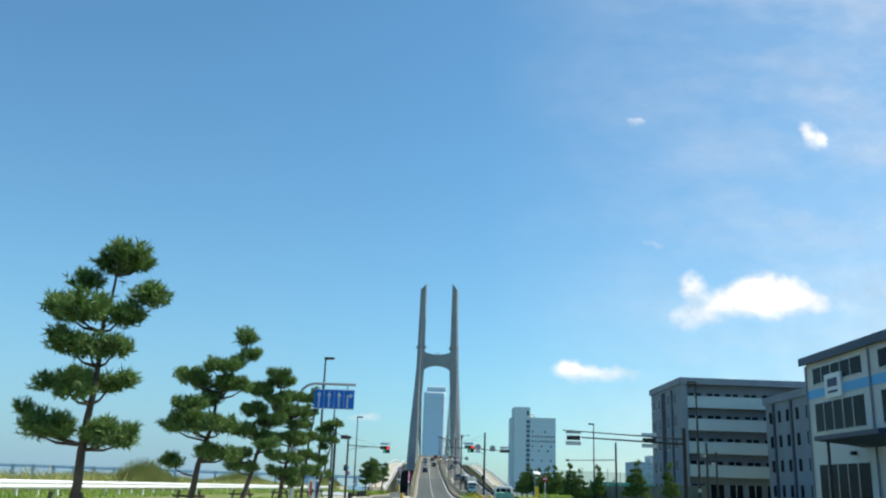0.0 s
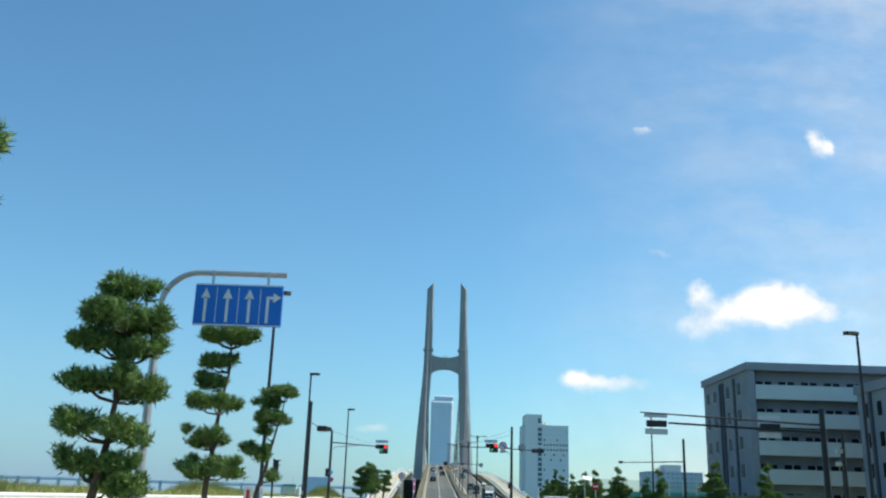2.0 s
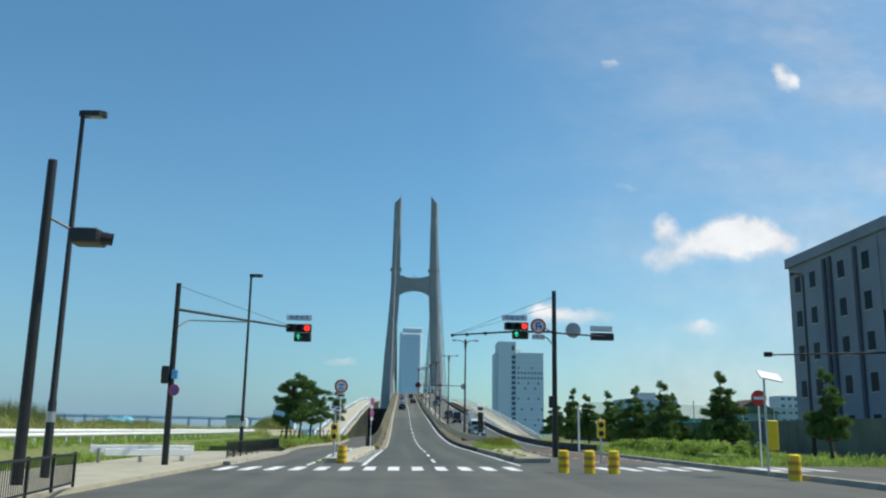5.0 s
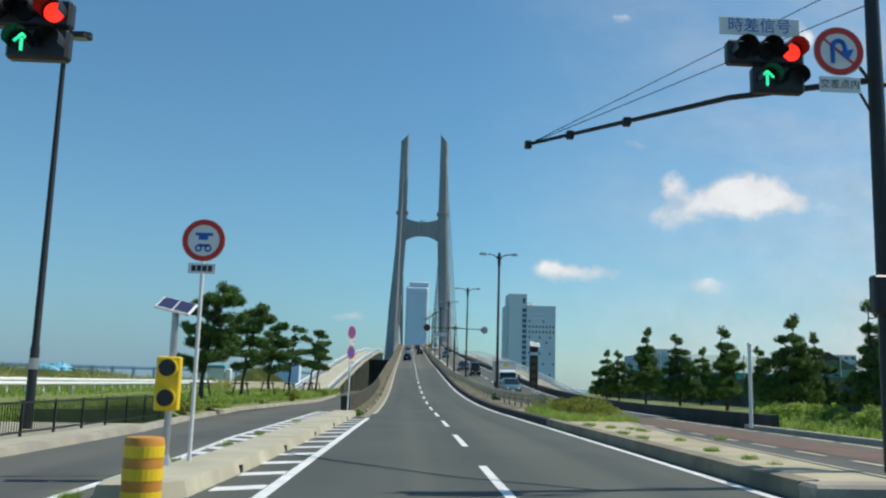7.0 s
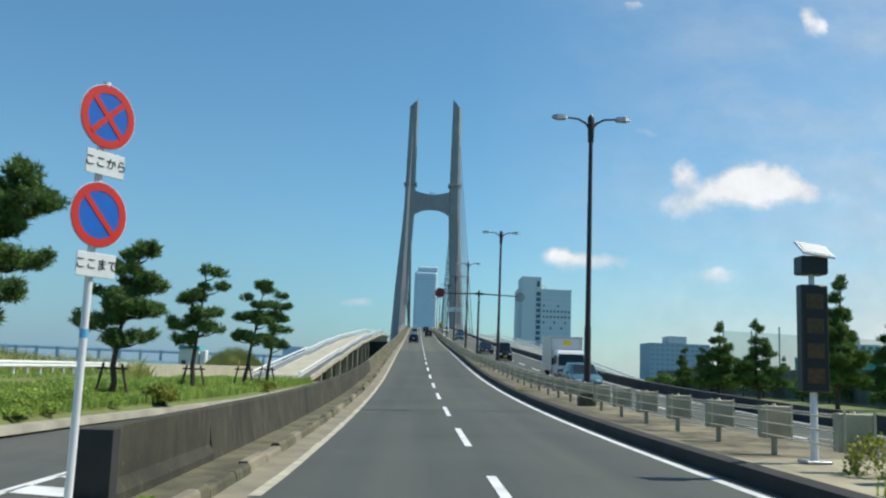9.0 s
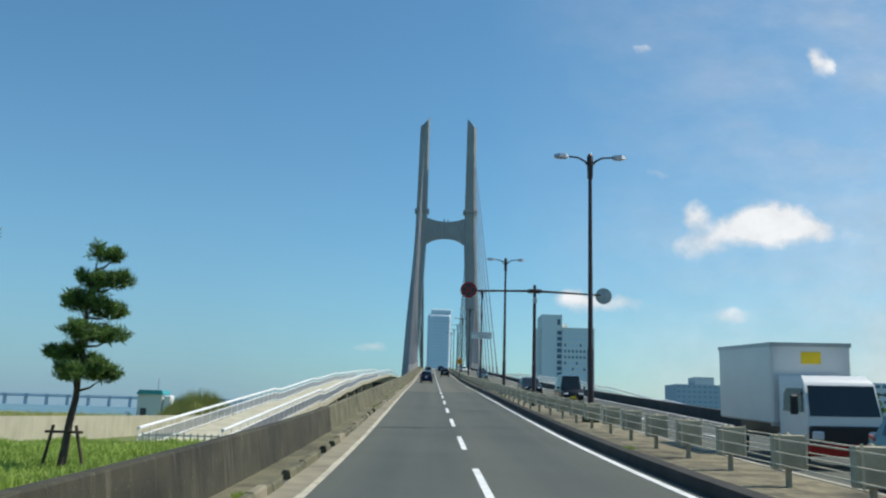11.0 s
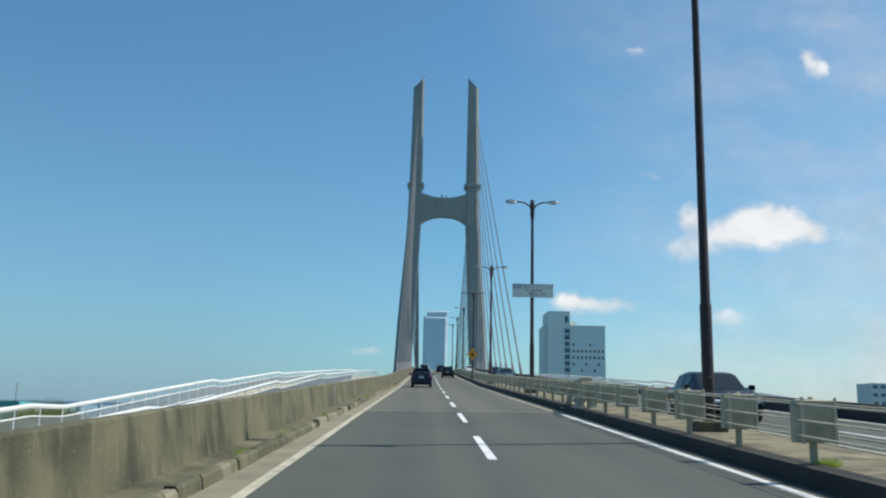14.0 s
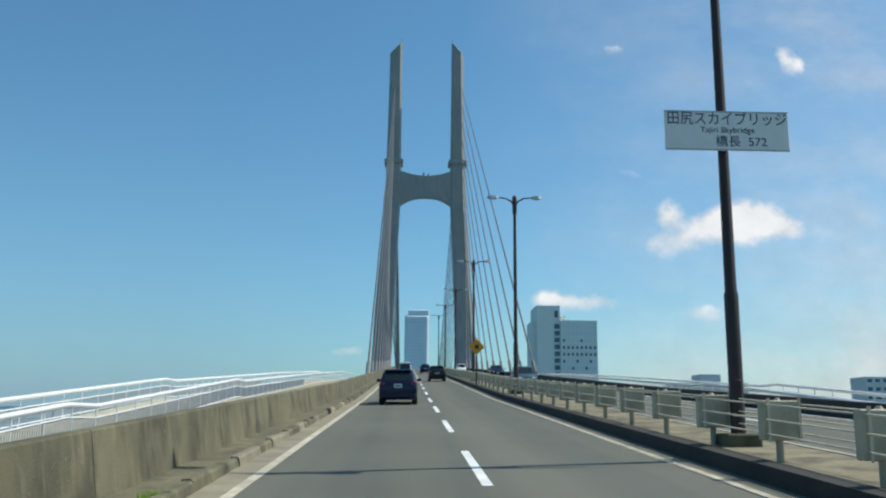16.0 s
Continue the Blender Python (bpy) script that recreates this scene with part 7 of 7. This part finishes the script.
        part("mirror", Build().chamfer(s * (w + 0.10) - 0.09, screen - 0.42, belt - 0.02, s * (w + 0.10) + 0.09, screen - 0.28, belt + 0.13, 0.03), paint, t)
        for y in (-h + 0.75, h - 0.8):
            wh = part("wheel", Build().tube([(s * (w - 0.21), y, 0.30), (s * (w - 0.01), y, 0.30)], 0.30, 18), RUBBER, t)
            part("rim", Build().tube([(s * (w - 0.02), y, 0.30), (s * (w + 0.005), y, 0.30)], 0.19, 14), STEEL, wh)
            part("arch", Build().tube([(s * (w - 0.23), y, 0.32), (s * (w - 0.012), y, 0.32)], 0.36, 18), BLACK, t)
    part("number_plate", Build().box(-0.17, -h - 0.012, belt - 0.24, 0.17, -h + 0.06, belt - 0.08), SIGN_WHITE, t, "pale plate with a dark bar")
    part("bar", Build().box(-0.12, -h - 0.018, belt - 0.20, 0.12, -h - 0.008, belt - 0.12), FACADE_DARK, t)
    part("front_plate", Build().box(-0.17, h - 0.04, 0.40, 0.17, h + 0.012, 0.56), YELLOW if kind == "van" else SIGN_WHITE, t)
    part("bumper", Build().chamfer(-w * 0.93, -h - 0.05, 0.26, w * 0.93, -h + 0.2, 0.50, 0.06), paint, t)
    part("grille", Build().chamfer(-w * 0.5, h - 0.12, belt - 0.56, w * 0.5, h + 0.005, belt - 0.42, 0.02), BLACK, t)
    return t


def park(c, x, y, turn=0):
    z = deck(y)
    slope = math.degrees(math.atan(deck(y + 1) - deck(y - 1)) / 2)
    c.matrix_world = place(x, y, z + 0.006, slope if turn == 0 else -slope, -0.75 if turn == 0 else 0.75, turn)


park(car("dark blue hatchback driving in the near lane", BLUE_CAR, "hatch"), -0.35, 295.0)
park(car("black hatchback in the outer lane", BLACK_CAR, "hatch"), 2.9, 343.0)
park(car("white van in the near lane", WHITE_CAR, "van"), -0.3, 352.0)
park(car("dark sedan far ahead", BLACK_CAR, "sedan"), -0.4, 388.0)
park(car("dark blue hatchback climbing the bridge", BLUE_CAR, "hatch"), 2.8, 402.0)
park(car("oncoming dark van on the far carriageway", BLACK_CAR, "van"), 9.4, 229.6, 180)
park(car("oncoming white hatchback on the far carriageway", WHITE_CAR, "hatch"), 8.8, 402.0, 180)
park(car("oncoming black saloon on the far carriageway", BLACK_CAR, "sedan"), 9.0, 249.2, 180)
park(car("oncoming pale teal small hatchback on the far carriageway", TEAL_CAR, "hatch"), 9.5, 186.2, 180)
park(car("oncoming dark teal hatchback on the far carriageway", TEAL_DARK, "hatch"), 9.2, 324.0, 180)
park(car("oncoming dark blue sedan on the far carriageway", BLUE_CAR, "sedan"), 11.8, 372.0, 180)


def box_truck():
    """Faces +y at its own origin, which lies on the ground below the middle of the box."""
    t = thing("box_truck", (0, 0, 0), "white box lorry with a dark windscreen on the far carriageway", "truck")
    w = 1.02
    part("box", Build().chamfer(-w, -2.3, 0.95, w, 1.7, 2.95, 0.04), WHITE_CAR, t)
    part("box_trim", Build().box(-w - 0.015, 1.62, 0.9, w + 0.015, 1.72, 1.0).box(-w - 0.015, -2.32, 2.88, w + 0.015, 1.72, 2.98), STEEL, t)
    part("emblem", Build().box(-0.25, 1.69, 2.45, 0.25, 1.715, 2.75), YELLOW, t)
    cab = part("cab", Build().loft([[(-0.9, 1.85, z0), (0.9, 1.85, z0), (0.9 * k, y1, z0), (-0.9 * k, y1, z0)] for z0, y1, k in ((0.45, 3.35, 0.97), (1.2, 3.42, 0.97), (1.95, 3.2, 0.92), (2.15, 2.9, 0.85))]), WHITE_CAR, t, smooth=True)
    part("windscreen", Build().add([(-0.82, 3.43, 1.22), (0.82, 3.43, 1.22), (0.78, 3.24, 1.92), (-0.78, 3.24, 1.92)], [(0, 1, 2, 3)]), CAR_GLASS, cab)
    part("front_panel", Build().chamfer(-0.84, 3.35, 0.5, 0.84, 3.46, 1.0, 0.03), BLACK, cab)
    part("bumper", Build().chamfer(-0.92, 3.3, 0.32, 0.92, 3.55, 0.6, 0.04), TAIL_RED, cab, "dark red bumper")
    for s in (-1, 1):
        part("head_lamp", Build().chamfer(s * 0.66 - 0.14, 3.42, 0.68, s * 0.66 + 0.14, 3.49, 0.88, 0.03), HEADLAMP, cab)
        part("side_window", Build().add([(s * 0.906, 2.1, 1.3), (s * 0.90, 3.2, 1.3), (s * 0.87, 3.1, 1.85), (s * 0.88, 2.1, 1.85)], [(0, 1, 2, 3)]), CAR_GLASS, cab)
        part("mirror", Build().chamfer(s * 1.14 - 0.09, 3.3, 1.25, s * 1.14 + 0.09, 3.36, 1.7, 0.02), BLACK, cab)
        part("mirror_arm", Build().tube([(s * 0.86, 3.2, 1.75), (s * 1.14, 3.33, 1.68)], 0.02, 5), BLACK, cab)
        for y in (-1.3, 2.7):
            wh = part("wheel", Build().tube([(s * 0.68, y, 0.38), (s * 0.92, y, 0.38)], 0.38, 18), RUBBER, t)
            part("rim", Build().tube([(s * 0.91, y, 0.38), (s * 0.93, y, 0.38)], 0.2, 12), STEEL, wh)
    part("chassis", Build().box(-0.45, -2.2, 0.5, 0.45, 3.2, 0.95), BLACK, t)
    return t


park(box_truck(), 9.85, 195.0, 180)


# ---- small truck waiting in the turning lane ----
def kei_truck():
    t = thing("small_truck", (6.65, 76.0, 0.006), "white small truck with green canvas over its bed", "truck")
    w = 0.74
    cab = Build().loft([[(-w, 1.75, 0.35), (w, 1.75, 0.35), (w, 3.3, 0.35), (-w, 3.3, 0.35)], [(-w, 1.75, 1.05), (w, 1.75, 1.05), (w, 3.35, 0.98), (-w, 3.35, 0.98)],
                        [(-w * 0.96, 1.80, 1.58), (w * 0.96, 1.80, 1.58), (w * 0.94, 2.78, 1.58), (-w * 0.94, 2.78, 1.58)], [(-w * 0.86, 1.90, 1.72), (w * 0.86, 1.90, 1.72), (w * 0.86, 2.65, 1.72), (-w * 0.86, 2.65, 1.72)]])
    body = part("cab", cab, WHITE_CAR, t, smooth=True)
    part("roof", Build().chamfer(-w * 0.88, 1.86, 1.70, w * 0.88, 2.66, 1.78, 0.035), WHITE_CAR, body)
    part("rear_window", Build().chamfer(-0.60, 1.745, 1.10, 0.62, 1.80, 1.60, 0.05), DARK_GLASS, body)
    for x in (-0.25, 0.26):
        part("pillar", Build().box(x - 0.02, 1.735, 1.16, x + 0.02, 1.76, 1.56), WHITE_CAR, body)
    for s in (-1, 1):
        xo = s * (w + 0.004)
        part("side_window", Build().add([(xo, 1.95, 1.08), (xo, 3.1, 1.03), (xo * 0.962, 2.68, 1.52), (xo * 0.965, 1.98, 1.52)], [(0, 1, 2, 3)]), DARK_GLASS, body)
        part("mirror", Build().chamfer(s * 0.86 - 0.07, 2.9, 1.0, s * 0.86 + 0.07, 2.97, 1.25, 0.02), BLACK, body)
        part("mirror_arm", Build().tube([(s * 0.72, 3.0, 1.05), (s * 0.85, 2.95, 1.1)], 0.015, 6), BLACK, body)
        for y in (0.75, 2.9):
            wh = part("wheel", Build().tube([(s * 0.52, y, 0.26), (s * 0.72, y, 0.26)], 0.26, 18), RUBBER, t)
            part("rim", Build().tube([(s * 0.71, y, 0.26), (s * 0.73, y, 0.26)], 0.15, 14), STEEL, wh)
        part("side_board", Build().chamfer(s * w - 0.02, -0.1, 0.62, s * w + 0.02, 1.7, 0.92, 0.01), WHITE_CAR, t)
        part("tail_lamp", Build().chamfer(s * 0.56 - 0.14, -0.16, 0.44, s * 0.56 + 0.14, -0.09, 0.56, 0.01), TAIL_RED, t)
    part("bed", Build().box(-w, -0.1, 0.52, w, 1.72, 0.64), WHITE_CAR, t)
    part("tailgate", Build().chamfer(-w, -0.13, 0.62, w, -0.09, 0.92, 0.01), WHITE_CAR, t)
    part("chassis", Build().box(-0.4, 0.0, 0.3, 0.4, 3.2, 0.52), BLACK, t)
    sheet = []
    for k, y in enumerate((-0.17, -0.1, 0.4, 0.8, 1.25, 1.66, 1.70)):
        edge = k in (0, 6)
        sheet.append([(w * u * 1.03, y, (0.72 if edge or abs(u) > 0.98 else 1.28 - 0.12 * u * u + 0.03 * math.sin(5 * u + 3 * y))) for u in (-1.0, -0.95, -0.6, -0.2, 0.25, 0.6, 0.95, 1.0)])
    part("canvas", Build().loft([r + [(r[-1][0] * 0.9, r[-1][1], 0.66), (r[0][0] * 0.9, r[0][1], 0.66)] for r in sheet]), CANVAS, t, "pale green canvas cover")
    part("number_plate", Build().box(-0.16, -0.165, 0.42, 0.16, -0.14, 0.56), SIGN_WHITE, t)


kei_truck()
